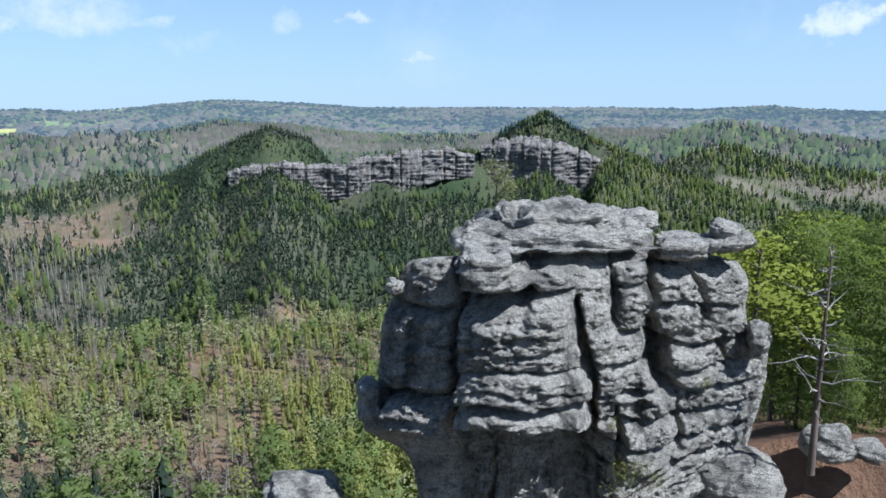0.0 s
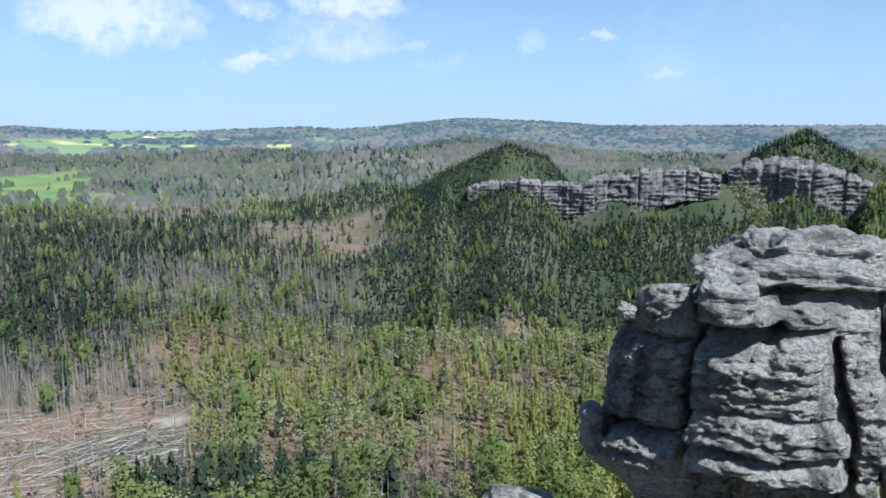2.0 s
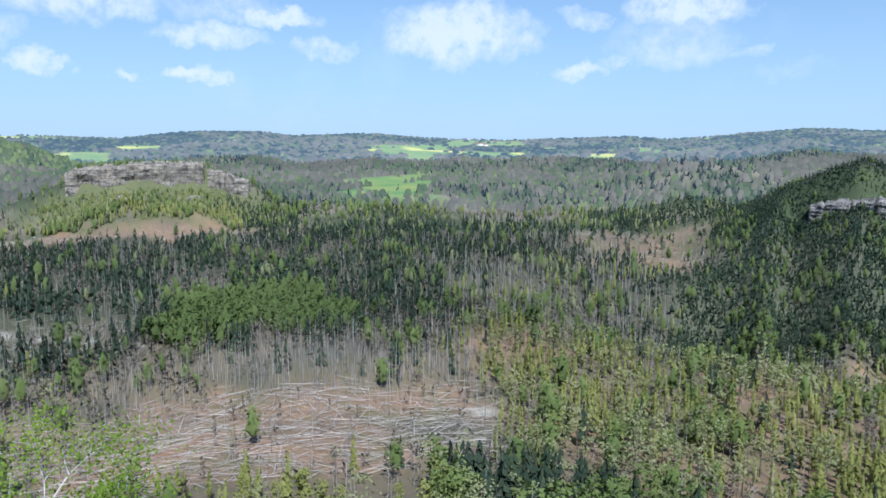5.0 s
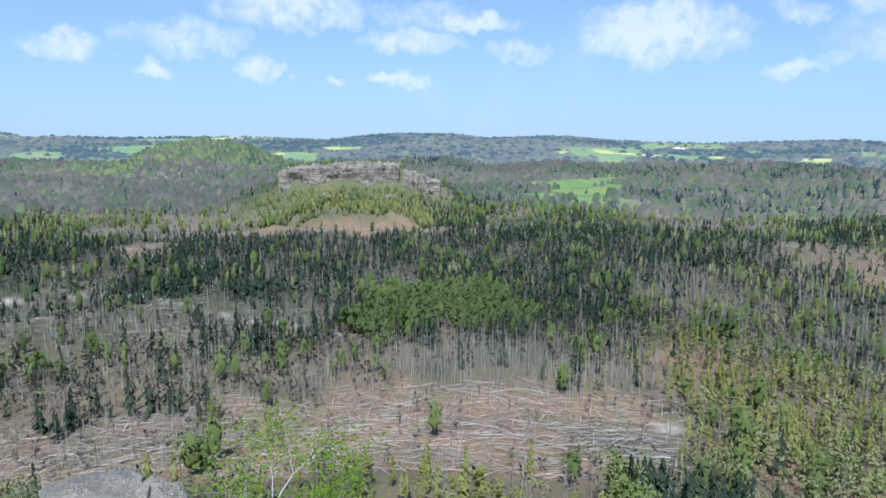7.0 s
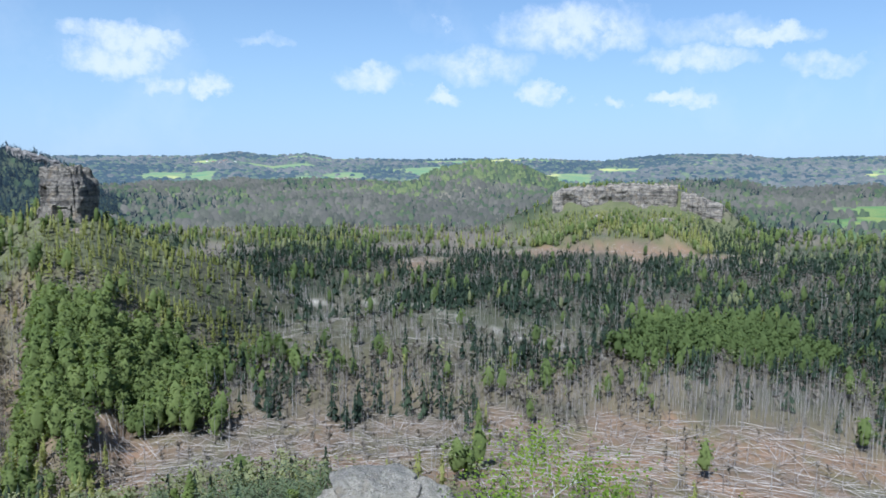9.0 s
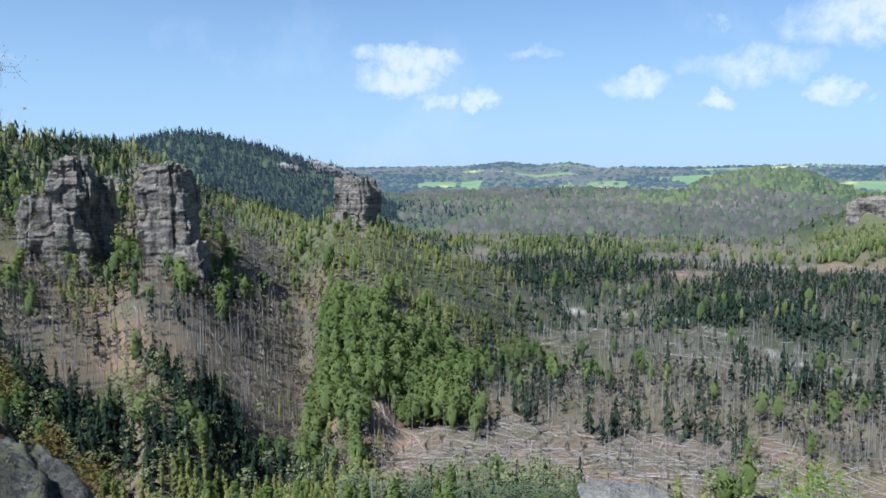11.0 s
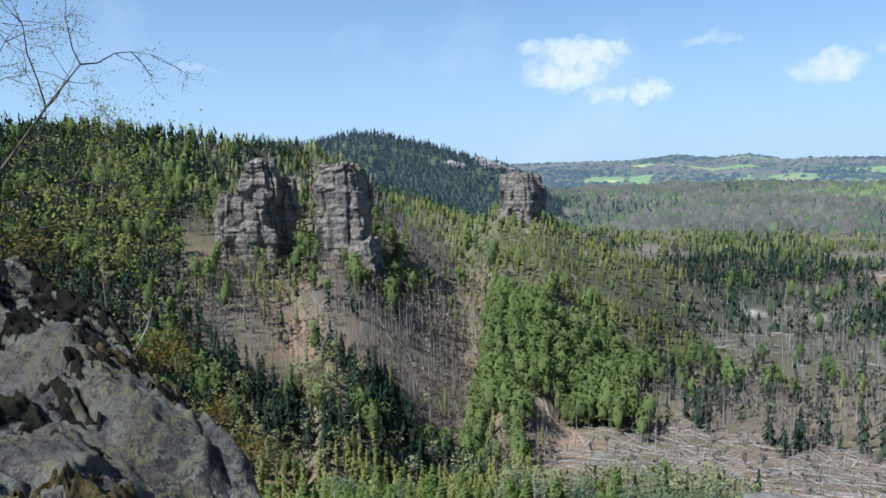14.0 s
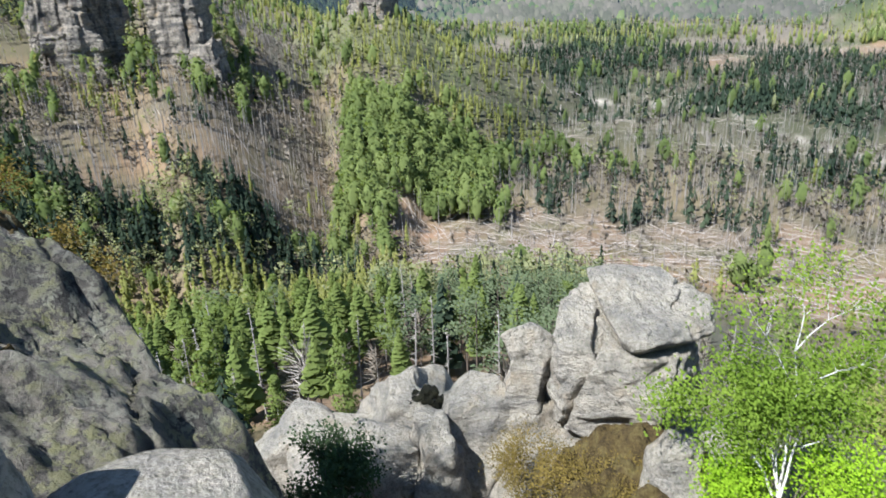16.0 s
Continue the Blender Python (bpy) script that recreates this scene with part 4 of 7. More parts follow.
def hull(s, rng, spread, low, taper, sides, rings, mid):
    """The dense inside of a crown: an uneven lumpy body under the outer leaf clumps."""
    f = np.linspace(0.0, 1.0, rings + 2)[1:-1]
    f = np.concatenate([[0.0], f])
    a = np.arange(sides) / sides * 2 * math.pi
    z = low + (1 - low) * (f[:, None] + rng.uniform(-0.3, 0.3, (len(f), sides)) / (rings + 1))
    form = np.clip(np.sin(math.pi * (0.18 + 0.82 * f)), 0.05, 1)[:, None] ** 0.7 * (1 - taper * f[:, None])
    r = spread * form * rng.uniform(0.7, 1.25, (len(f), sides)) * (1 + 0.18 * (np.arange(sides) % 2))
    t = a[None] + rng.uniform(-0.2, 0.2, (len(f), sides)) + np.arange(len(f))[:, None] * 0.45
    co = np.stack([np.cos(t) * r, np.sin(t) * r, z], -1).reshape(-1, 3)
    co = np.concatenate([co, [[0, 0, low + 0.97 * (1 - low)]]])
    tri = []
    for k in range(len(f) - 1):
        for i in range(sides):
            j = (i + 1) % sides
            tri += [[k * sides + i, k * sides + j, (k + 1) * sides + j], [k * sides + i, (k + 1) * sides + j, (k + 1) * sides + i]]
    k = (len(f) - 1) * sides
    tri += [[k + i, k + (i + 1) % sides, len(co) - 1] for i in range(sides)]
    out = np.stack([co[:, 0] / spread, co[:, 1] / spread, 1.2 * (co[:, 2] - (low + mid * (1 - low))) / (1 - low) + 0.2], 1)
    s.put(co, tri, 0, out + rng.normal(0, 0.12, out.shape))


def flake_tree(rng, n, size, spread, low, lobes=6, taper=0.5, sides=3, body=None):
    """Height 1. A ragged crown of many small clumps, narrower towards its top by taper."""
    s = Shape()
    if body:
        hull(s, rng, spread * body[2], low, taper, body[0], body[1], 0.4)
    if sides:
        limb(s, (0, 0, -0.03), (0.0, 0.0, 0.7), 0.011, 0.005, sides)
    z = low + (1 - low) * (np.arange(lobes) + 0.5) / lobes
    a = rng.uniform(0, 6.28, lobes)
    wide = spread * (1 - taper * (z - low) / (1 - low)) * rng.uniform(0.75, 1.2, lobes)
    c = np.stack([np.cos(a) * wide * 0.45, np.sin(a) * wide * 0.45, z], 1)
    who = rng.integers(0, lobes, n)
    d = rng.normal(size=(n, 3))
    d /= np.linalg.norm(d, axis=1)[:, None]
    p = c[who] + d * rng.uniform(0.75, 1.05, (n, 1)) * np.stack([wide[who] * 0.8, wide[who] * 0.8, np.full(n, (1 - low) / lobes * 1.1)], 1)
    whole = np.stack([p[:, 0] / spread, p[:, 1] / spread, 0.9 * (p[:, 2] - (1 + low) / 2) / (1 - low) + 0.3 + 0 * p[:, 2]], 1)
    flakes(s, p, d * 0.7 + whole * 0.8 + np.array((0, 0, 0.35)), size * 1.12, rng, whole + 0.35 * d)
    return s.done()


def fir(rng, tiers, blades, spread=0.15, low=0.1, sides=3):
    """Height 1. A slender ragged spire: tiers of drooping boughs, each an uneven wedge, some broken away."""
    s = Shape()
    if sides:
        limb(s, (0, 0, -0.03), (0, 0, 0.98), 0.011, 0.002, sides)
    f = (np.repeat(np.arange(tiers), blades) + rng.uniform(-0.35, 0.35, tiers * blades)) / tiers
    f = np.clip(f, 0, 0.97)[rng.random(tiers * blades) < 0.9]
    n = len(f)
    a = rng.uniform(0, 6.28, n)
    r = spread * ((1 - f) ** 0.75 + 0.06) * rng.uniform(0.6, 1.25, n)
    z = low + (1 - low) * f
    half = rng.uniform(0.35, 0.75, n)
    rise = (1 - low) / tiers * rng.uniform(0.9, 1.7, n)
    top = np.stack([0.1 * r * np.cos(a), 0.1 * r * np.sin(a), np.minimum(z + rise, 1.0)], 1)
    rim = [np.stack([np.cos(a + w * half) * r * k, np.sin(a + w * half) * r * k, z + dz * rise], 1) for w, k, dz in ((-1, 0.9, 0.1), (0, 1.1, -0.25), (1, 0.9, 0.05))]
    co = np.stack([top, *rim], 1).reshape(-1, 3)
    i = np.arange(n)[:, None] * 4
    way = np.repeat(np.stack([np.cos(a), np.sin(a), np.full(n, 0.55)], 1) + rng.normal(0, 0.3, (n, 3)), 4, axis=0)
    s.put(co, np.concatenate([i + np.array([[0, 1, 2]]), i + np.array([[0, 2, 3]])]), 0, way)
    return s.done()


def cushion(rng, spread):
    """A patch of canopy seen from kilometres away."""
    s = Shape()
    k = np.arange(5) / 5 * 2 * math.pi
    r = spread * rng.uniform(0.6, 1.3, 5)
    rim = np.stack([np.cos(k) * r, np.sin(k) * r, 0 * k - 0.1], 1)
    mid = np.stack([np.cos(k + 0.4) * r * 0.55, np.sin(k + 0.4) * r * 0.55, rng.uniform(0.6, 1.0, 5)], 1)
    i = np.arange(5)
    j = (i + 1) % 5
    co = np.concatenate([rim, mid, [[0, 0, 1.0]]])
    s.put(co, np.concatenate([np.stack([i, j, i + 5], 1), np.stack([j, j + 5, i + 5], 1), np.stack([i + 5, j + 5, 0 * i + 10], 1)]), 0, co / spread * 0.8 + np.array((0, 0, 0.9)))
    return s.done()


def pine(rng, n, size, sides=4, limbs=5):
    s = Shape()
    limb(s, (0, 0, -0.03), (0.015, 0.01, 0.95), 0.012, 0.004, sides)
    pads = 8
    z = np.linspace(0.5, 0.97, pads)
    a = rng.uniform(0, 6.28, pads)
    r = 0.15 * (1.1 - z) / 0.5 + 0.03
    c = np.stack([np.cos(a) * r, np.sin(a) * r, z], 1)
    for k in range(limbs):
        limb(s, (0.01, 0, z[k] - 0.04), c[k], 0.005, 0.002, 3)
    who = rng.integers(0, pads, n)
    p = c[who] + rng.normal(size=(n, 3)) * np.array((0.062, 0.062, 0.03))
    cards(s, p, np.array((0, 0, 1.2)), size, rng, 0, (p - np.array((0, 0, 0.72))) * 4 + np.array((0, 0, 0.6)))
    return s.done()


def snag(rng, branches, sides=3, thick=0.011, crown=0):
    s = Shape()
    lean = rng.normal(0, 0.02, 2)
    limb(s, (0, 0, -0.03), (lean[0], lean[1], rng.uniform(0.8, 1.0)), thick, 0.003, sides)
    for k in range(branches):
        t = rng.uniform(0.25, 0.95)
        a = rng.uniform(0, 6.28)
        r = rng.uniform(0.03, 0.10) * (1.2 - t)
        p = np.array((lean[0] * t, lean[1] * t, t))
        q = p + np.array((math.cos(a) * r, math.sin(a) * r, rng.uniform(-0.35, 0.3) * r))
        w = np.array((-math.sin(a), math.cos(a), 0)) * 0.0035
        s.put(np.stack([p + w, p - w, q, p + np.array((0, 0, 0.006))]), [[0, 1, 2], [0, 3, 2]], 1)
    return s.done()


def bare(rng, twigs, spread=0.2, size=0.05, sides=3):
    """A leafless broadleaf: trunk, a few limbs and a loose cloud of thin twigs."""
    s = Shape()
    limb(s, (0, 0, -0.03), (0, 0, 0.75), 0.011, 0.004, sides)
    d = rng.normal(size=(twigs, 3))
    d /= np.linalg.norm(d, axis=1)[:, None]
    d[:, 2] = np.abs(d[:, 2]) * 0.9
    root = np.stack([0 * d[:, 0], 0 * d[:, 0], rng.uniform(0.3, 0.7, twigs)], 1)
    root = root + d * rng.uniform(0, 0.5, (twigs, 1)) * spread
    tip = root + d * rng.uniform(0.5, 1.0, (twigs, 1)) * spread * np.array((1, 1, 1.3))
    w = np.cross(d, rng.normal(size=(twigs, 3))) * size * 0.12
    co = np.stack([root + w, root - w, tip], 1).reshape(-1, 3)
    s.put(co, np.arange(twigs * 3).reshape(-1, 3), 0, np.repeat(d * np.array((1, 1, 0.5)) + np.array((0, 0, 0.3)), 3, axis=0))
    return s.done()


SPRUCE, PINES, LEAFY, BEECHES, SNAGS, BARES = range(6)
LEAFMAT = (NEEDLE, PINE, BRIGHT, BEECH, SNAG, BARE)
WOODMAT = (TRUNK, TRUNK, TRUNK, TRUNK, SNAG, SNAG)
KIND = ("spruce", "pine", "young_broadleaf", "beech", "dead_spruce", "leafless_tree")
TALL = (16, 13.5, 12, 15, 16, 12)


def templates(lod):
    r = np.random.default_rng(int(100 + 2 * lod))
    two = range(4 if lod < 2 else 3)

    def some(n, size, spread, low, lobes, taper, sides=3, body=None):
        return [flake_tree(r, n, size, spread, low, lobes, taper, sides, body) for _ in two]

    if lod == 0:
        return ([fir(r, 13, 7, 0.16, 0.08, 4) for _ in two], [pine(r, 190, 0.05) for _ in two], some(420, 0.046, 0.19, 0.15, 13, 0.4, 4), some(460, 0.046, 0.26, 0.2, 14, 0.2, 4),
                [snag(r, 30, 4, 0.008) for _ in two], [bare(r, 170, 0.2, 0.04) for _ in two])
    if lod == 1:
        return ([fir(r, 10, 4, 0.15, 0.08) for _ in two], [pine(r, 75, 0.076, 3, 2) for _ in two], some(90, 0.056, 0.13, 0.16, 12, 0.75, 3, (6, 3, 0.5))[:2] + [fir(r, 12, 6, 0.13, 0.14) for _ in (0, 1)], some(135, 0.064, 0.27, 0.26, 13, 0.12, 3, (7, 3, 0.58)),
                [snag(r, 9, 3, 0.009) for _ in two], [bare(r, 40, 0.17, 0.1) for _ in two])
    if lod == 1.5:
        return ([fir(r, 8, 3, 0.15, 0.06) for _ in two], [pine(r, 32, 0.11, 3, 0) for _ in two], some(36, 0.085, 0.13, 0.14, 9, 0.75, 3, (5, 3, 0.52))[:2] + [fir(r, 9, 4, 0.13, 0.12) for _ in (0, 1)], some(52, 0.095, 0.26, 0.22, 10, 0.14, 3, (6, 2, 0.58)),
                [snag(r, 5, 3, 0.011) for _ in two], [bare(r, 22, 0.16, 0.16) for _ in two])
    if lod == 2:
        return ([fir(r, 5, 2, 0.2, 0.0, 0) for _ in two], some(9, 0.13, 0.15, 0.25, 4, 0.4, 0, (5, 2, 0.75)), some(9, 0.13, 0.15, 0.08, 4, 0.6, 0, (5, 2, 0.75)), some(11, 0.14, 0.23, 0.12, 5, 0.25, 0, (5, 2, 0.78)),
                [snag(r, 2, 3, 0.013) for _ in two], [bare(r, 11, 0.15, 0.3) for _ in two])
    if lod == 3:
        return ([fir(r, 3, 2, 0.3, -0.1, 0) for _ in two],) + ([cushion(r, 0.62) for _ in two],) * 5
    return ([cushion(r, 1.3) for _ in range(3)],) * 6


def cover(az, r, x, y):
    """How likely each kind of tree is at each spot, and how densely they stand."""
    q, q2 = fbm(x / 120, y / 120, 0, 61, 3), fbm(x / 60, y / 60, 0, 62, 3)
    wide = fbm(x / 380, y / 380, 0, 63, 2)
    q = np.where(r > 1000, 0.35 * q + 1.2 * wide, q)
    dead, con = smooth(-0.15, 0.45, q), smooth(0.1, -0.45, q)
    mid = np.clip(1 - dead - con, 0.1, 1)
    p = np.stack([con * 0.9 + 0.08, 0.1 + 0.15 * con, mid * 0.25 * smooth(-0.2, 0.4, q2) + 0.03, mid * 0.35 + 0.05, dead * 0.6 + 0.12, dead * 0.9 + 0.42], 1)

    def zone(w, *v):
        nonlocal p
        v = np.array(v) / sum(v)
        p = p * (1 - w[:, None]) + w[:, None] * v * (0.75 + 0.5 * vnoise(x / 25, y / 25, 0, 64)[:, None] * np.array((1, -1, 1, -1, 1, -1)))

    # spruce, pine, young broadleaf, beech, dead spruce, leafless
    zone(0.9 * box(az, r, 26, 100, 395, 935, 3, 15), 0.42, 0.03, 0.01, 0.07, 0.08, 0.40)      # the dark plain, spruce-heavy to stand in for cloud shade
    zone(0.55 * box(az, r, 26, 110, 1000, 2250, 3, 20), 0.07, 0.06, 0.16, 0.2, 0.05, 0.46)
    zone(0.55 * smooth(2200, 2500, r), 0.38, 0.1, 0.2, 0.25, 0.0, 0.07)
    zone(0.75 * box(az, r, 74, 100, 1020, 1120, 3, 10), 0.05, 0.05, 0.45, 0.15, 0.1, 0.2)
    zone(0.97 * box(az - (900 - r).clip(0, 420) * 0.02, r, -40, 21, 455, 900, 2, 12), 0.70, 0.03, 0.01, 0.14, 0.03, 0.1)
    zone(0.8 * box(az, r, -32, -10, 560, 900, 2, 30), 0.15, 0.1, 0.3, 0.4, 0.0, 0.05)
    zone(0.9 * box(az, r, -40, 10, 1100, 1800, 2, 60), 0.4, 0.1, 0.12, 0.3, 0.02, 0.15)
    zone(0.95 * box(az, r, -12, 24, 835, 1010, 2, 10), 0.86, 0.02, 0.01, 0.1, 0.0, 0.0)
    zone(0.8 * box(az, r, 25, 42, 440, 700, 2, 15), 0.05, 0.10, 0.14, 0.05, 0.30, 0.36)
    zone(1.0 * box(az, r, -12, 43, 185, 450, 2, 10), 0.035, 0.32, 0.36, 0.08, 0.09, 0.14)
    zone(0.75 * box(az, r, 12, 34, 180, 265, 3, 15), 0.05, 0.2, 0.3, 0.05, 0.2, 0.2)
    zone(0.6 * box(az, r, 40, 52, 380, 445, 3, 10), 0.02, 0.1, 0.1, 0.05, 0.5, 0.4)
    zone(0.95 * box(az, r, -30, 15, 60, 260, 3, 15), 0.03, 0.1, 0.6, 0.25, 0.0, 0.04)
    zone(0.95 * box(az, r, 40, 100, 100, 236, 2, 6), 0.02, 0.2, 0.35, 0.05, 0.15, 0.3)
    zone(0.9 * box(az, r, 40, 98, 335, 395, 2, 8), 0.06, 0.03, 0.02, 0.05, 0.5, 0.36)
    zone(0.9 * box(az, r, 84, 99, 380, 450, 2, 10), 0.25, 0.04, 0.02, 0.2, 0.1, 0.4)
    zone(1.0 * box(az, r, 97, 112, 288, 425, 1.5, 8), 0.02, 0.03, 0.1, 0.8, 0.03, 0.05)
    zone(1.0 * box(az, r, 106, 131, 80, 262, 1.5, 8), 0.02, 0.08, 0.82, 0.02, 0.04, 0.04)
    zone(0.95 * box(az, r, 88, 108, 90, 235, 2, 8), 0.1, 0.65, 0.2, 0.0, 0.04, 0.05)
    zone(0.97 * box(az, r, 116, 136, 268, 328, 1.5, 6), 0.6, 0.40, 0.03, 0.08, 0.0, 0.02)
    zone(0.97 * box(az, r, 111, 134, 322, 418, 2, 8), 0.02, 0.04, 0.07, 0.05, 0.42, 0.42)
    zone(0.95 * box(az, r, 57, 73, 990, 1170, 1, 10), 0.06, 0.22, 0.48, 0.2, 0.0, 0.1)
    zone(0.9 * box(az, r, 54, 59, 960, 1170, 1, 10), 0.7, 0.05, 0.02, 0.2, 0.0, 0.05)
    zone(0.95 * box(az, r, 52, 65, 430, 570, 2, 12), 0.04, 0.0, 0.1, 0.85, 0.0, 0.02)
    zone(0.97 * box(az, r, 94, 114, 425, 640, 1.5, 10), 0.03, 0.16, 0.52, 0.12, 0.04, 0.16)
    zone(0.97 * box(az, r, 110.5, 120, 405, 500, 1, 10), 0.02, 0.04, 0.16, 0.04, 0.34, 0.42)
    zone(0.85 * box(az, r, 117, 150, 440, 760, 2, 10), 0.16, 0.2, 0.22, 0.14, 0.06, 0.3)
    zone(0.8 * box(az, r, 126, 150, 440, 760, 2, 10), 0.36, 0.22, 0.12, 0.12, 0.04, 0.22)
    zone(0.95 * box(az, r, 132, 150, 190, 760, 1.5, 10), 0.72, 0.08, 0.03, 0.15, 0.0, 0.05)
    zone(0.95 * box(az, r, 131.5, 152, 60, 200, 1, 8), 0.75, 0.05, 0.02, 0.2, 0.0, 0.05)
    zone(0.9 * box(az, r, 108, 122, 760, 900, 1, 10), 0.04, 0.06, 0.55, 0.15, 0.05, 0.2)
    zone(1.0 * box(az, r, 104, 137, 1150, 1850, 1, 20), 0.97, 0.003, 0.002, 0.02, 0.0, 0.0)
    zone(0.95 * box(az, r, 66, 86, 2050, 2500, 2, 40), 0.02, 0.1, 0.68, 0.2, 0.0, 0.05)
    zone(0.95 * box(az, r, 116, 135, 390, 470, 1, 5), 0.05, 0.12, 0.18, 0.18, 0.18, 0.32)
    zone(0.95 * clearings(az, r), 0.02, 0.03, 0.01, 0.02, 0.7, 0.2)
    keep = 1 - 0.97 * clearings(az, r)
    keep = keep * (1 - 0.98 * meadows(az, r)) * (1 - np.clip(3 * tracks_(az, r), 0, 1))
    keep = keep * (1 - 0.8 * box(az, r, 44, 90, 60, 236, 2, 6)) * (1 - 0.5 * box(az, r, 12, 36, 180, 262))
    keep = keep * (1 - 0.28 * box(az, r, -12, 42, 185, 450, 2, 10))
    keep = keep * (1 - 0.35 * smooth(0.3, 0.7, q2) * (r > 350) * (az > 25))
    p = np.clip(p, 0.001, None)
    return p / p.sum(1)[:, None], keep


def spots(r0, r1, step, a0=-38.0, a1=148.0):
    """Jittered places for trees in a ring of the land."""
    n = int(r1 / step) + 1
    g = (np.arange(-n, n + 1) * step)
    X, Y = (k.ravel() for k in np.meshgrid(g, g))
    X = X + RNG.uniform(-0.48, 0.48, X.shape) * step
    Y = Y + RNG.uniform(-0.48, 0.48, Y.shape) * step
    az, r = np.degrees(np.arctan2(-X, Y)), np.hypot(X, Y)
    ok = (r > r0) & (r < r1) & (az > a0) & (az < a1)
    return az[ok], r[ok], X[ok], Y[ok]


# ledges where rock stands bare
def on_rock(az, r):
    front = np.interp(az, (-12.8, -9, -4.5, -2.6, 0, 3, 8.1, 12.4, 14, 16.6), (842, 830, 838, 826, 822, 826, 838, 842, 858, 868))
    b = smooth(-13, -12.6, az) * (1 - smooth(16.6, 17, az)) * smooth(front - 9, front - 6, r) * (1 - smooth(front + 8, front + 11, r))
    b = np.maximum(b, box(az, r, 58.6, 71.5, 1128, 1172, 0.3, 4, 0.0))
    b = np.maximum(b, box(az, r, 118.8, 123.6, 406, 448, 0.2, 2, 0.0))
    b = np.maximum(b, box(az, r, 124.8, 133.2, 420, 458, 0.2, 2, 0.0))
    b = np.maximum(b, box(az, r, 105.6, 109.1, 538, 572, 0.2, 2, 0.0))
    return np.maximum(b, box(az, r, 107, 119.8, 1488, 1508, 0.3, 3, 0.0))


def stature(az, r):
    """Trees stay low on the crags' tops and on the poor slope below them."""
    h = 1 - 0.28 * box(az, r, -45, 26, 470, 1010, 2, 30) - 0.2 * box(az, r, -14, 23, 835, 1010, 1, 8)
    return h - 0.35 * box(az, r, 57, 73, 1060, 1230, 1, 8) - 0.25 * box(az, r, 94, 112, 470, 650, 1, 10)


def woods(r0, r1, step, lod, grow=1.0, thin=1.0, dead=False, where=None, bare_rock=True):
    az, r, x, y = spots(r0, r1, step)
    p, keep = cover(az, r, x, y)
    if dead:                                    # a denser stand of dead trunks where they prevail
        keep = keep * smooth(0.3, 0.7, p[:, SNAGS] + p[:, BARES])
        p = p * np.array((0, 0, 0, 0, 1, 0.25))
        p = p / p.sum(1)[:, None]
    ok = (RNG.random(len(az)) < keep * thin)
    if bare_rock:
        ok &= on_rock(az, r) < 0.5
    ok &= in_sight(az, r, land(az, r) + 20) | (RNG.random(len(az)) < 0.08)
    if where is not None:
        ok &= where(az, r)
    az, r, x, y, p = az[ok], r[ok], x[ok], y[ok], p[ok]
    # kinds stand in clumps
    luck = np.stack([1.15 * fbm(x / 26, y / 26, 0, 120 + k, 2) for k in range(6)], 1) - 0.62 * np.log(-np.log(RNG.uniform(1e-6, 1 - 1e-6, p.shape)))
    kind = np.argmax(np.log(p + 1e-4) + luck, 1)
    plant(az, r, x, y, kind, lod, grow * stature(az, r), r0)


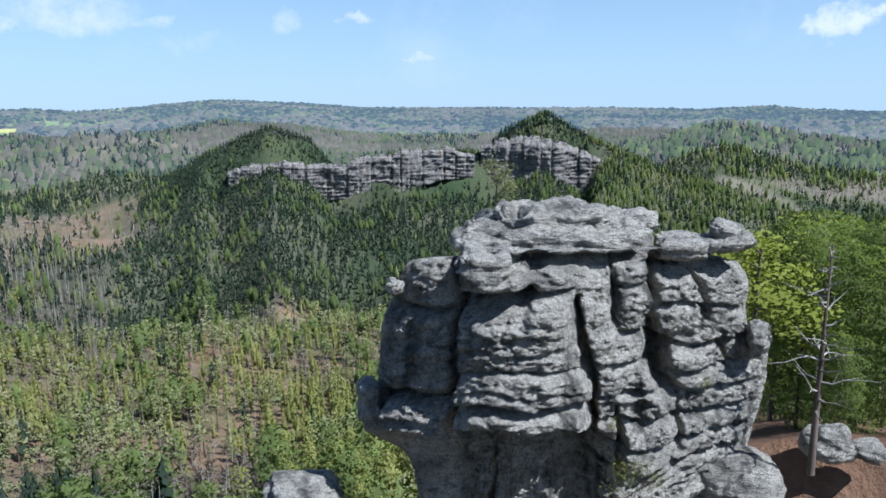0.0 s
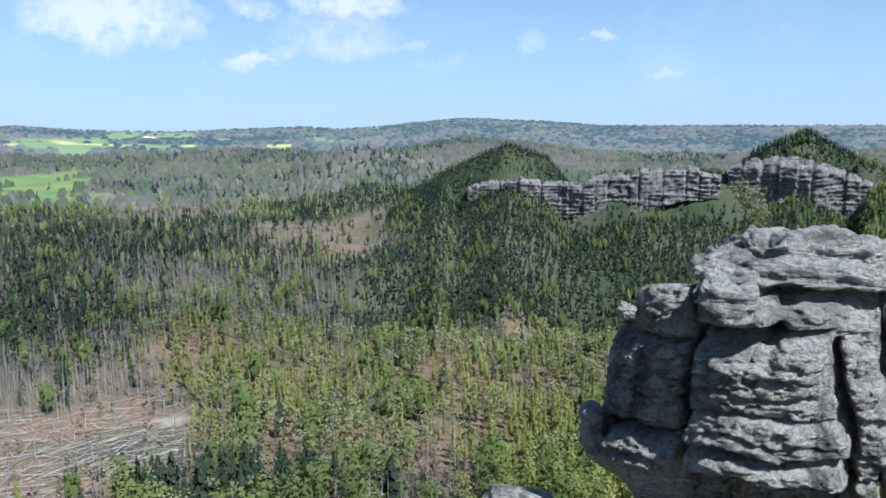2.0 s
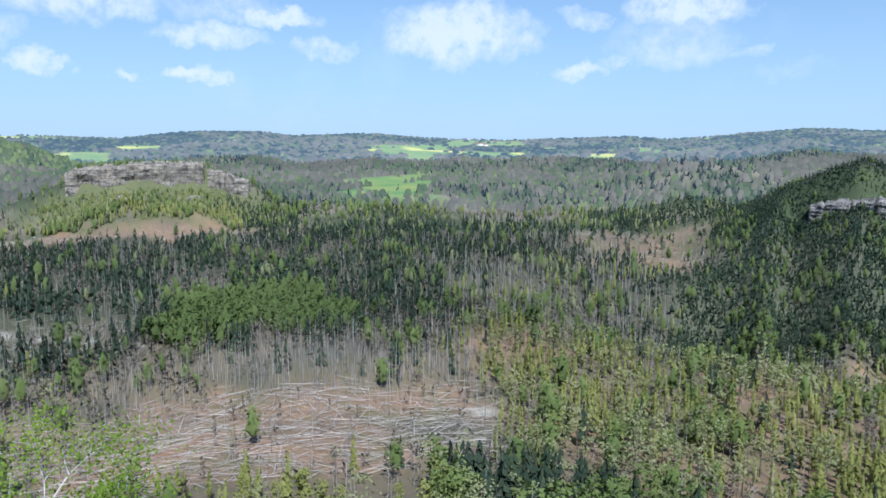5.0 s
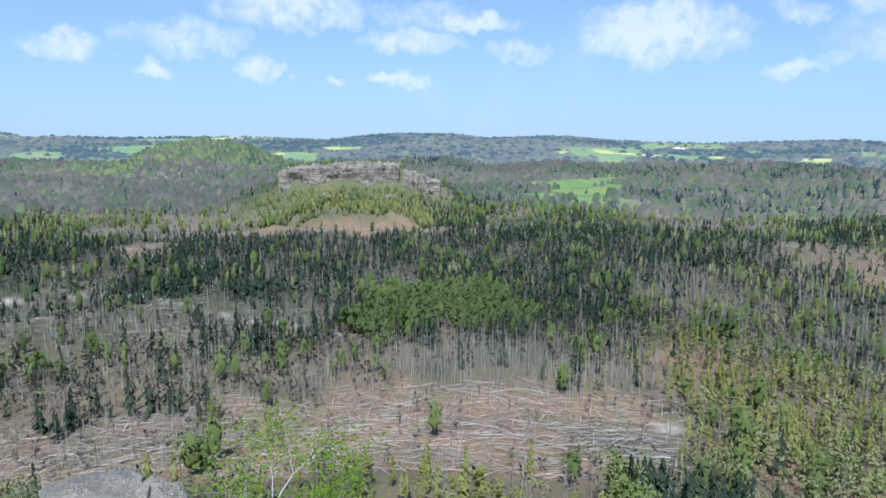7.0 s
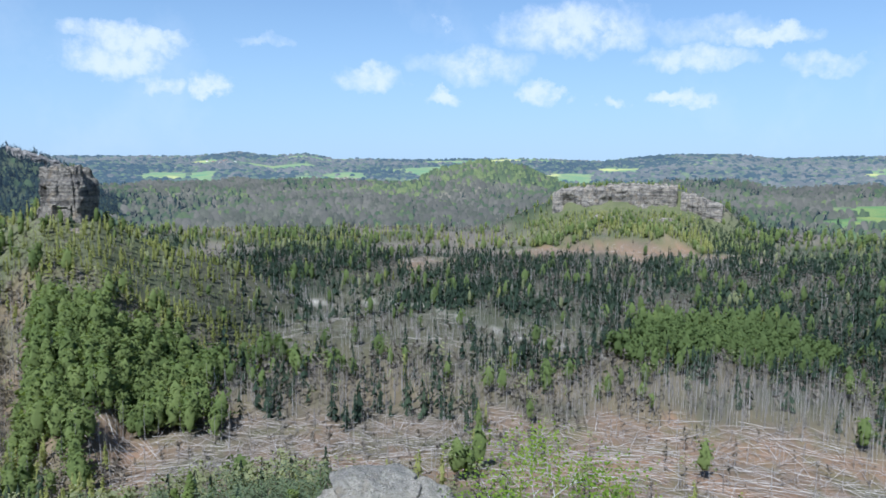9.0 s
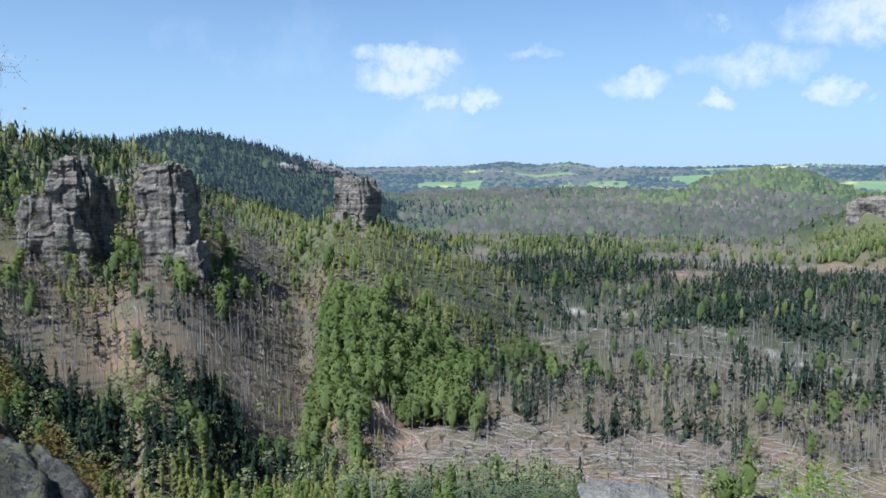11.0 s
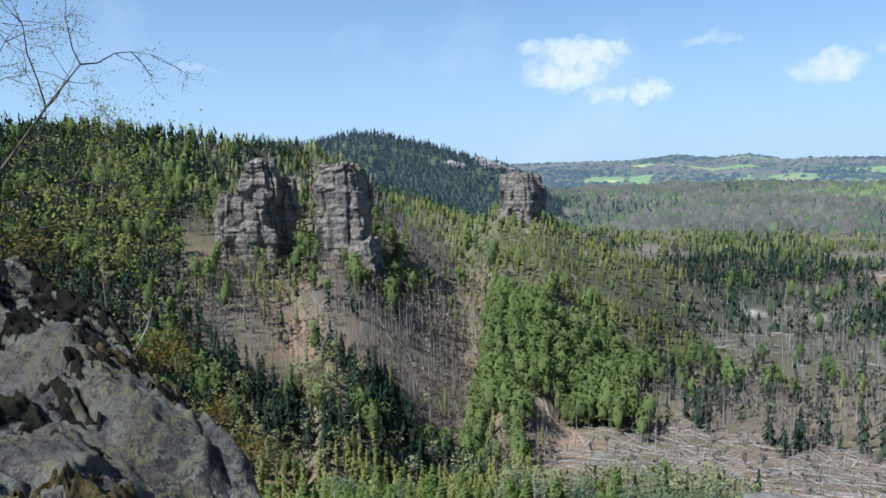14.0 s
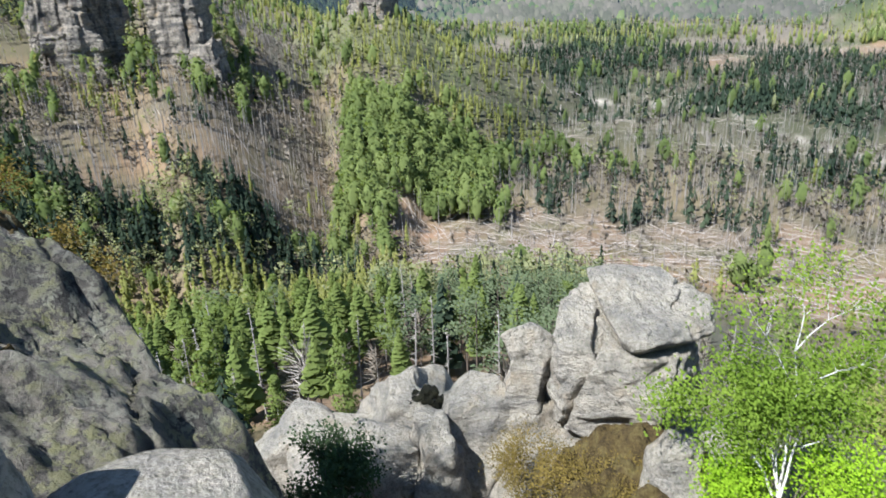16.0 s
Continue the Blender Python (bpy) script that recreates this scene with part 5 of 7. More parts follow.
def plant(az, r, x, y, kind, lod, grow, r0=0):
    """Sets trees of the given kinds at their places, one mesh for each kind."""
    z = land(az, r)
    shapes = templates(lod)
    for k in range(6):
        m = np.nonzero(kind == k)[0]
        if not len(m):
            continue
        co, tri, wood, tint, nrm, base = [], [], [], [], [], 0
        var = RNG.integers(0, len(shapes[k]), len(m))
        for v, (tc, tt, tw, tn) in enumerate(shapes[k]):
            s = m[var == v]
            if not len(s):
                continue
            turn, h = RNG.uniform(0, 6.28, len(s)), TALL[k] * grow[s] * RNG.uniform(0.62, 1.2, len(s))
            fat = h * RNG.uniform(0.85, 1.25, len(s))
            c, n = np.cos(turn) * fat, np.sin(turn) * fat
            X = tc[None, :, 0] * c[:, None] - tc[None, :, 1] * n[:, None] + x[s, None]
            Y = tc[None, :, 0] * n[:, None] + tc[None, :, 1] * c[:, None] + y[s, None]
            Z = tc[None, :, 2] * h[:, None] + z[s, None]
            co.append(np.stack([X, Y, Z], -1).reshape(-1, 3))
            cu, nu = np.cos(turn)[:, None], np.sin(turn)[:, None]
            nrm.append(np.stack([tn[None, :, 0] * cu - tn[None, :, 1] * nu, tn[None, :, 0] * nu + tn[None, :, 1] * cu, tn[None, :, 2] + 0 * cu], -1).reshape(-1, 3))
            tri.append((tt[None] + (np.arange(len(s)) * len(tc))[:, None, None]).reshape(-1, 3) + base)
            wood.append(np.tile(tw, len(s)))
            tone = np.clip(RNG.normal(0.5, 0.13, len(s)) - (0.35 * box(az[s], r[s], 104, 135, 1200, 1800) if lod > 2 else 0) + 0.25 * vnoise(x[s] / 45, y[s] / 45, 0, 90) + (0.35 * vnoise(x[s] / 260, y[s] / 260, 0, 91) if lod > 2 else 0), 0, 1)
            cloud_shade = 0.4 * box(az[s], r[s], 26, 100, 400, 935, 3, 15) + 0.4 * box(az[s], r[s], -40, 22, 470, 1010, 2, 12)   # cloud shade painted into the trees' tint
            tone = np.clip(tone - (0.4 if k == SPRUCE else 1.0) * cloud_shade, 0, 1)
            tint.append(np.repeat(tone, len(tc)))
            base += len(s) * len(tc)
        me = mesh_from(KIND[k] + "_wood", np.concatenate(co), np.concatenate(tri))
        me.attributes.new("tint", "FLOAT", "POINT").data.foreach_set("value", np.concatenate(tint))
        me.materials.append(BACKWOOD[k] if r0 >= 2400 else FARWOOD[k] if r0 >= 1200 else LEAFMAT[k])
        me.materials.append(WOODMAT[k])
        me.polygons.foreach_set("material_index", np.concatenate(wood).astype(np.int32))
        me.normals_split_custom_set_from_vertices(np.concatenate(nrm).astype(np.float32))
        tagged(new(KIND[k] + "_wood", me), WOODS[k], "woods", kind="stuff")


WOODS = ("dark green spruce wood on the valley slopes", "blue-green pine wood on the slopes", "bright spring-green young broadleaf wood",
         "mid-green beech wood in fresh leaf", "standing grey dead spruce trunks left by bark beetle", "grey-brown leafless trees in early spring")


def far_grove(az, r):
    return ~((az > 89) & (r < 175))


woods(62, 175, 4.6, 0, where=far_grove)
steep = spots(66, 175, 5.2, 130, 148)               # dark spruces on the steep slope beside the rock shoulder
plant(*steep, np.full(len(steep[0]), SPRUCE), 0, np.full(len(steep[0]), 1.0))
woods(175, 330, 4.2, 1)
woods(330, 520, 5.0, 1.5)
woods(392, 424, 4.4, 1.5, 1.0, where=lambda az, r: (az > 117.5) & (az < 133), bare_rock=False)
woods(285, 408, 7.5, 1, 1.15, where=lambda az, r: box(az, r, 97, 111, 292, 400, 1.5, 8) > 0.5)
woods(300, 520, 5.5, 1.5, dead=True)
woods(285, 425, 5.0, 1.5, dead=True, where=lambda az, r: (az > 106) & (az < 134))
woods(520, 880, 6.2, 2)
woods(880, 1250, 9.4, 2, 1.0)
woods(520, 900, 8.8, 2, dead=True)
woods(985, 1128, 6.0, 2, 0.9, where=lambda az, r: (az > 55) & (az < 73))
woods(1250, 2450, 15.0, 3, 0.95)
woods(1250, 1680, 10.0, 3, 0.75, where=lambda az, r: (az > 103) & (az < 128))
woods(2450, 4650, 27.0, 4, 0.75)
woods(1085, 1150, 6.0, 2, 0.5, where=lambda az, r: (az > 58) & (az < 72) & (on_rock(az, r) > 0.5), bare_rock=False)
woods(842, 985, 3.7, 2, 0.9, where=lambda az, r: (az > -16) & (az < 23))


def brush(r0, r1, step, a0, a1):
    """Low leafless scrub and lone dead trunks in the clearings."""
    az, r, x, y = spots(r0, r1, step, a0, a1)
    ok = RNG.random(len(az)) < 0.8 * clearings(az, r)
    plant(az[ok], r[ok], x[ok], y[ok], RNG.choice((SNAGS, BARES), ok.sum(), p=(0.4, 0.6)), 1, np.where(RNG.random(ok.sum()) < 0.2, 0.85, 0.2))


brush(222, 350, 5.5, 38, 112)
brush(236, 345, 4.5, 70, 100)
brush(320, 380, 5.5, 112, 132)


# ---- the grove below the viewpoint: single trees ----
def split_tree(name, shape, leaf, bark, at, label, category, group=""):
    """One tree with its trunk and crown as parts."""
    co, tri, wood, nrm = shape
    ob = thing(name, label, category, None, group)
    for part_name, pick, mat in (("trunk", wood == 1, bark), ("crown", wood == 0, leaf)):
        t = tri[pick]
        if not len(t):
            continue
        used, inv = np.unique(t.ravel(), return_inverse=True)
        me = mesh_from(part_name, co[used], inv.reshape(-1, 3))
        me.attributes.new("tint", "FLOAT", "POINT").data.foreach_set("value", np.full(len(used), 0.55))
        me.normals_split_custom_set_from_vertices(nrm[used].astype(np.float32))
        part(part_name, me, mat, ob)
    ob.matrix_world = at
    return ob


GROVE = ("dark green spruce with drooping boughs in the grove below", "blue-green pine with a bare lower trunk in the grove below", "bright spring-green birch in the grove below",
         "green beech in fresh leaf in the grove below", "standing grey dead spruce trunk in the grove below", "leafless pale tree in the grove below")
CATEGORY = ("spruce", "pine", "birch", "beech", "dead tree", "bare tree")


def grove():
    r = np.random.default_rng(55)
    shapes = ([fir(r, 24, 10, 0.14, 0.1, 5), fir(r, 20, 9, 0.15, 0.15, 5)], [pine(r, 520, 0.034) for _ in range(2)], [flake_tree(r, 1300, 0.021, 0.125, 0.42, 20, 0.7, 5), flake_tree(r, 1300, 0.021, 0.14, 0.46, 18, 0.6, 5), fir(r, 24, 14, 0.12, 0.38, 5), fir(r, 20, 14, 0.14, 0.42, 5)],
              [flake_tree(r, 1100, 0.03, 0.25, 0.2, 16, 0.2, 5) for _ in range(1)], [snag(r, 46, 4, 0.008) for _ in range(2)], [bare(r, 260, 0.17, 0.04) for _ in range(2)])
    first = {}
    az, rr, x, y = spots(72, 175, 6.0, 89, 130)
    p, keep = cover(az, rr, x, y)
    floor = box(az, rr, 98, 121, 60, 112, 3, 6)              # open needle-strewn floor in front of the grove
    ok = (r.random(len(az)) < keep * (1 - 0.75 * floor)) & (rr > 78)
    for a, q, i, j, w in zip(az[ok], rr[ok], x[ok], y[ok], p[ok]):
        k = int(min(5, (w.cumsum() < r.random()).sum()))
        if q < 118 and k in (2, 3) and r.random() < 0.5:
            k = SNAGS if r.random() < 0.6 else BARES
        v = int(r.integers(0, len(shapes[k])))
        h = TALL[k] * (r.uniform(1.1, 1.75) if k == LEAFY else r.uniform(0.95, 1.5))
        z = float(land(np.array([a]), np.array([q]))[0])
        m = Matrix.LocRotScale((i, j, z), Euler((0, 0, r.uniform(0, 6.28))), (h * r.uniform(0.9, 1.25), h * r.uniform(0.9, 1.25), h))
        if (k, v) in first:
            copy = copy_thing(first[k, v], m)
            copy.matrix_basis = m
        else:
            first[k, v] = split_tree(KIND[k], shapes[k][v], GROVE_LEAF if k == LEAFY else GROVE_PINE if k == PINES else LEAFMAT[k], BIRCH_BARK if k == 2 and v == 0 else WOODMAT[k], m, GROVE[k], CATEGORY[k], "trees of the grove")


grove()
snag_shape = bare(np.random.default_rng(5), 420, 0.3, 0.03, 5)
split_tree("leafless_tree", snag_shape, SNAG, LOG, Matrix.LocRotScale(place_at(115.4, 100), Euler((0, 0, 1.0)), (13, 13, 19)), "tall pale dead broadleaf tree with bare forked limbs", "bare tree")


# ---- windthrow: felled and fallen trunks in the clearings ----
def fallen(name, r0, r1, step, long, thick, a0, a1, label, single=0):
    az, r, x, y = spots(r0, r1, step, a0, a1)
    ok = RNG.random(len(az)) < clearings(az, r) * 0.9
    x, y, az, r = x[ok], y[ok], az[ok], r[ok]
    n = len(x)
    cell = lattice(np.floor(x / 26 + 0.6 * vnoise(x / 15, y / 15, 0, 72)), np.floor(y / 26 + 0.6 * vnoise(x / 15, y / 15, 0, 73)), 0 * x, 71)
    grain = radians(75) + 1.5 * (cell - 0.5)
    a = np.where(RNG.random(n) < 0.25, grain + RNG.normal(0, 0.3, n), RNG.uniform(0, 6.28, n))
    h = long * RNG.uniform(0.3, 1.15, n) / 2
    dx, dy = np.cos(a) * h, np.sin(a) * h
    ends = [np.stack([x + s * dx, y + s * dy, height(x + s * dx, y + s * dy) + 0.3 + 2.0 * RNG.random(n) ** 2], 1) for s in (-1, 1)]
    side = np.stack([-np.sin(a), np.cos(a), 0 * a], 1)
    up = np.array((0, 0, 1.0))
    t = thick * RNG.uniform(0.6, 1.3, n)[:, None]
    ring = [ends[0] + side * t, ends[0] + up * t, ends[0] - side * t, ends[1] + side * t * 0.5, ends[1] + up * t * 0.5, ends[1] - side * t * 0.5]
    co = np.stack(ring, 1).reshape(-1, 3)
    f = np.array([[0, 1, 4], [0, 4, 3], [1, 2, 5], [1, 5, 4], [0, 2, 1], [3, 4, 5]])
    if single:
        # the nearest ones lie as things of their own
        near = np.argsort(np.hypot(x + 250, y + 20))[:single]
        stem = mesh_from("fallen_trunk", np.array(((0, 1, 0), (0, 0, 1), (0, -1, 0), (0, -0.6, -0.7), (0, 0.6, -0.7), (1, 0.5, 0), (1, 0, 0.5), (1, -0.5, 0), (1, -0.3, -0.35), (1, 0.3, -0.35)), float),
                         np.array([[0, 1, 6, 5], [1, 2, 7, 6], [2, 3, 8, 7], [3, 4, 9, 8], [4, 0, 5, 9]]))
        stem.materials.append(LOG)
        for i in near:
            e0, e1 = Vector(ends[0][i]), Vector(ends[1][i])
            q = (e1 - e0).to_track_quat("X", "Z")
            ob = new("fallen_trunk", stem)
            ob.matrix_world = Matrix.LocRotScale(e0, q, ((e1 - e0).length, float(t[i, 0]), float(t[i, 0])))
            tagged(ob, "pale fallen spruce trunk in the windthrow clearing", "log", "fallen trunks in the clearing")
        keep = np.setdiff1d(np.arange(n), near)
        co, n = co.reshape(n, 6, 3)[keep].reshape(-1, 3), len(keep)
    me = mesh_from(name, co, (f[None] + (np.arange(n) * 6)[:, None, None]).reshape(-1, 3))
    me.materials.append(LOG)
    return tagged(new(name, me), label, "logs", kind="stuff")


fallen("fallen_trunks", 220, 360, 3.5, 19, 0.13, 38, 118, "pale fallen spruce trunks strewn over the windthrow clearing", 260)
fallen("fallen_trunks", 360, 1000, 7.5, 17, 0.2, 20, 135, "pale fallen trunks in distant clearings")


# small trees that root on top of the rock towers
for k, (az, r, z, tall, needle) in enumerate(((120.6, 436, 122.0, 5, True), (121.8, 438, 122.5, 4, False), (119.9, 430, 121.5, 4, False), (127.2, 446, 123.5, 5, True), (128.3, 448, 123.0, 4, False), (130.4, 443, 107.5, 5, False), (130.9, 438, 107.0, 4, True),
                                              (125.6, 448, 112.0, 5, False), (107.6, 556, 109.8, 6, True), (106.8, 558, 109.6, 7, False), (107.2, 552, 109.8, 4, False), (106.4, 556, 109.0, 6, False), (123.6, 424, 74.0, 12, False), (124.4, 428, 78.0, 14, True), (118.6, 424, 72.0, 13, True))):
    rng_ = np.random.default_rng(700 + k)
    p = place_at(az, r)
    split_tree("pine" if needle else "birch", flake_tree(rng_, 160, 0.09, 0.34, 0.05, 9, 0.2, 4), PINE if needle else BEECH, TRUNK, Matrix.LocRotScale(Vector((p.x, p.y, z - 0.8)), Euler((0, 0, k)), (tall, tall, tall)),
               "small dark pine rooted on a rock tower" if needle else "small green birch rooted on a rock tower", "pine" if needle else "birch", "trees on the rock towers")


# ---- the crag facing the viewpoint ----
CRAG = Vector((2.6, 20.6, 96.0))            # foot of the crag
DIP, SPAN = radians(10.82), 1276.0


def crag_range(p):
    """How far the crag's face stands from the viewpoint, along its length."""
    return np.interp(p, (620, 700, 780, 870, 980, 1060, 1150, 1260, 1370), (21.0, 19.7, 19.1, 18.6, 18.9, 20.4, 22.2, 23.8, 25.8))


def crag_point(p, q, r):
    """A place on the crag: p along its length, q down from its summit, both as 1276ths of the distance; r: range."""
    xx, yy = (np.asarray(p, float) - 784) / SPAN, (np.asarray(q, float) - 441) / SPAN
    ahead = math.cos(DIP) - (620 - 441) / SPAN * math.sin(DIP)
    az = np.arctan2(xx, ahead)
    drop = (math.sin(DIP) + yy * math.cos(DIP)) / np.hypot(xx, math.cos(DIP) - yy * math.sin(DIP))
    return np.stack(np.broadcast_arrays(np.sin(az) * r, np.cos(az) * r, EYE - r * drop), -1)


def crag_face():
    """The crag's body: a rounded wall with deep joints, undercut beds, standing pillars and a worn, pitted skin."""
    nt, nv, back = 310, 280, 30
    V = np.linspace(0, 1, nv)[:, None]
    qn = 1400 + (450 - 1400) * V ** 0.8
    left = np.interp(qn, (450, 490, 530, 640, 655, 690, 740, 780, 880, 1000, 1400), (738, 692, 676, 668, 642, 629, 646, 670, 690, 690, 670))
    right = np.interp(qn, (450, 560, 580, 620, 700, 800, 880, 1000, 1400), (1308, 1312, 1346, 1356, 1350, 1328, 1262, 1220, 1240))
    # round the section: front first, then the plain back
    th = np.concatenate([np.linspace(math.pi, 0, nt), -np.linspace(0, math.pi, back + 2)[1:-1]])[None, :]
    c, s = np.cos(th), np.sin(th)
    p = (left + right) / 2 + (right - left) / 2 * np.sign(c) * np.abs(c) ** 0.8
    top = np.interp(p, (690, 727, 760, 800, 830, 900, 1150, 1180, 1250, 1310), (497, 462, 455, 457, 448, 446, 440, 442, 455, 466))
    q = 1400 + (top - 1400) * V ** 0.8
    r = crag_range(p)
    k = r / SPAN
    r = r + np.where(s >= 0, 1.7 * (1 - np.abs(s) ** 0.5), 1.7 + 4.2 * np.abs(s))
    face = smooth(0.0, 0.35, s)
    at0 = crag_point(p, q, r)
    x, y, z = at0[..., 0], at0[..., 1], at0[..., 2]
    # everything below bends and breaks along uneven lines
    uu = p + 9 * fbm(x * 0.9, z * 0.9, 0, 21, 4)
    zz = q + 8 * fbm(x * 0.8 + 9, z * 0.8, 0, 22, 4)
    out = np.zeros_like(p)

    def bulge(x0, x1, y0, y1, d, soft=7.0):
        nonlocal out
        win = smooth(x0 - soft, x0 + soft, uu) * (1 - smooth(x1 - soft, x1 + soft, uu)) * smooth(y0 - soft, y0 + soft, zz) * (1 - smooth(y1 - soft, y1 + soft, zz))
        dome = 1 - 0.35 * np.clip(((uu - (x0 + x1) / 2) / (x1 - x0)) ** 2 * 4 + ((zz - (y0 + y1) / 2) / (y1 - y0)) ** 2 * 2, 0, 1.5)
        out = out + d * win * dome

    def crack(xs, ys, wide, d):
        nonlocal out
        m = np.interp(zz, ys, xs)
        win = smooth(ys[0] - 8, ys[0] + 8, zz) * (1 - smooth(ys[-1] - 8, ys[-1] + 8, zz))
        out = out - d * np.exp(-((uu - m) / (wide * 0.5)) ** 4) * win

    def bed(ys, xs, high, d):
        nonlocal out
        m = np.interp(uu, xs, ys)
        win = smooth(xs[0] - 12, xs[0] + 12, uu) * (1 - smooth(xs[-1] - 12, xs[-1] + 12, uu))
        t = (zz - m) / high
        # sharp lip above, slow return below
        out = out - d * np.where(t < 0, np.exp(-(t / 0.18) ** 2), np.exp(-t ** 2)) * win

    bulge(812, 1014, 526, 660, 0.75, 7.0)
    bulge(812, 1044, 655, 707, 1.0, 7.0)
    bulge(812, 1040, 712, 748, 0.95, 7.0)
    bulge(812, 925, 449, 512, 1.0, 7.0)
    bulge(905, 1012, 468, 520, 0.35)
    bulge(684, 800, 545, 688, 0.35)
    bulge(725, 802, 458, 535, 0.3)
    bulge(684, 800, 697, 757, 0.6, 7.0)
    bulge(1014, 1076, 540, 650, 0.35)
    bulge(1085, 1149, 470, 585, 0.45)
    bulge(1040, 1146, 592, 715, 0.5)
    bulge(1158, 1226, 470, 590, 0.3)
    bulge(1232, 1312, 466, 600, 0.3)
    bulge(1105, 1192, 738, 830, 0.6)
    bulge(1048, 1100, 760, 850, 0.45)
    bulge(1180, 1262, 600, 690, 0.3)
    bulge(1136, 1172, 655, 735, 0.5)
    crack((802, 806, 810, 806), (455, 600, 760, 1000), 15, 1.7)
    crack((1018, 1034, 1048, 1050), (540, 620, 700, 790), 11, 1.1)
    crack((1152, 1146, 1150), (450, 560, 660), 17, 1.6)
    crack((1216, 1226, 1238), (480, 530, 570), 9, 0.6)
    crack((1264, 1272, 1296), (590, 610, 660), 9, 0.7)
    crack((700, 694, 690), (500, 560, 630), 9, 0.5)
    crack((1076, 1080), (470, 580), 10, 0.5)
    crack((1166, 1178), (600, 690), 34, 1.3)
    crack((1100, 1105), (720, 860), 8, 0.6)
    crack((1196, 1210), (700, 800), 9, 0.5)
    bed((447, 452, 458, 450), (830, 900, 1010, 1110), 26, 1.4)
    bed((516, 522, 516), (812, 870, 935), 40, 1.3)
    bed((524, 520), (925, 1012), 14, 0.5)
    bed((690, 686, 692), (668, 740, 815), 16, 1.2)
    bed((706, 708, 704), (812, 930, 1040), 9, 0.9)
    bed((654, 650), (812, 1000), 10, 0.4)
    bed((470, 462, 458), (1150, 1240, 1320), 22, 1.0)
    bed((540, 536), (725, 802), 9, 0.4)
    bed((586, 590, 582), (684, 740, 800), 6, 0.16)
    bed((630, 634, 628), (676, 740, 800), 6, 0.14)
    bed((575, 570, 576), (812, 900, 1014), 6, 0.12)
    bed((612, 618, 610), (812, 920, 1020), 6, 0.16)
    bed((735, 732, 738), (690, 740, 800), 7, 0.3)
    bed((680, 684), (812, 1030), 5, 0.2)
    bed((640, 636), (1040, 1140), 8, 0.4)
    bed((700, 690, 676), (1050, 1200, 1330), 9, 0.7)
    bed((745, 735, 715), (1050, 1200, 1330), 9, 0.8)
    bed((655, 648, 636), (1180, 1260, 1340), 9, 0.7)
    bed((790, 775, 752), (1060, 1200, 1320), 9, 0.8)
    bed((835, 815, 790), (1060, 1200, 1310), 9, 0.8)
    bed((505, 500), (1085, 1150), 8, 0.35)
    bed((540, 545), (1158, 1310), 8, 0.4)
    bed((590, 586), (1086, 1150), 12, 0.5)
    bed((600, 606, 590), (1152, 1230, 1320), 10, 0.5)
    # below the ledges the face falls back into shade
    out = out - 2.6 * smooth(752, 800, zz) * (1 - smooth(1040, 1120, uu))
    # tilted beds of the right flank
    m_ = (uu - 1090) / 60.0
    tilt = z - 0.30 * np.maximum(m_, 0) - 0.04 * np.maximum(m_, 0) ** 2
    course = tilt / 0.62 + 0.8 * vnoise(0 * tilt, x * 0.15, tilt / 0.9, 9)
    f = course - np.floor(course)
    strong = 0.05 + 0.37 * smooth(1020, 1150, uu) * smooth(590, 660, zz)
    out = out + strong * (f ** 1.6 - 1.1 * smooth(0.84, 1.0, f)) * (0.55 + 0.6 * fbm(x * 0.6, z * 0.8, 0, 15, 2))
    fine = tilt / 0.19 + 0.9 * fbm(x * 0.7, z * 0.9, 0, 16, 3)
    out = out + 0.05 * (fine - np.floor(fine) - 0.5)
    out = out + 0.10 * fbm(x / 1.6, y / 1.6, z / 1.3, 31, 3) + 0.05 * (1 - 2 * np.abs(fbm(x * 1.6, y * 1.6, z * 2.2, 32, 3)))
    # broken blocks, wider than high, with open joints between them, and smaller chips
    wx, wy, wz = (0.22 * fbm(x * 0.9 + 5 * k, y * 0.9, z * 0.9, 35 + k, 3) for k in range(3))
    who, gap = blocks((x + wx) / 1.5, (y + wy) / 1.5, (tilt + wz) / 0.85, 41)
    out = out + 0.14 * (who - 0.5) - 0.16 * (1 - smooth(0.0, 0.07, gap)) * smooth(0.35, 0.6, who)
    who, gap = blocks((x + wx) / 0.55, (y + wy) / 0.55, (tilt + wz) / 0.3, 45)
    out = out + 0.05 * (who - 0.5) - 0.03 * (1 - smooth(0.0, 0.12, gap))
    out = out - 0.08 * np.maximum(fbm(x * 3.2, y * 3.2, z * 5.0, 33, 3), 0) + 0.07 * (1 - 2 * np.abs(fbm(x * 4.5, y * 4.5, z * 7.5, 34, 3)))
    out = out * (0.35 + 0.65 * face)
    across, toward_eye = c * 0.75, np.abs(s) ** 0.6 * np.sign(s)
    n = np.hypot(across, toward_eye) + 1e-6
    P = crag_point(p + out / k * across / n, q, r - out * toward_eye / n)
    P[..., 2] = z
    # close the top with shrinking rings
    rim, rows = P[-1], [P]
    mid = rim.mean(0)
    for f, rise in ((0.8, 0.06), (0.5, 0.12), (0.05, 0.14)):
        ring = mid + (rim - mid) * f
        ring[:, 2] = rim[:, 2] * f + (1 - f) * 115.6 + rise + 0.1 * fbm(ring[:, 0] * 1.5, ring[:, 1] * 1.5, 0, 36)
        rows.append(ring[None])
    P = np.concatenate(rows)
    nr, na = P.shape[:2]
    i = np.arange((nr - 1) * na)
    p, j = i // na * na, i % na
    quads = np.stack([p + j, p + (j + 1) % na, p + na + (j + 1) % na, p + na + j], 1)
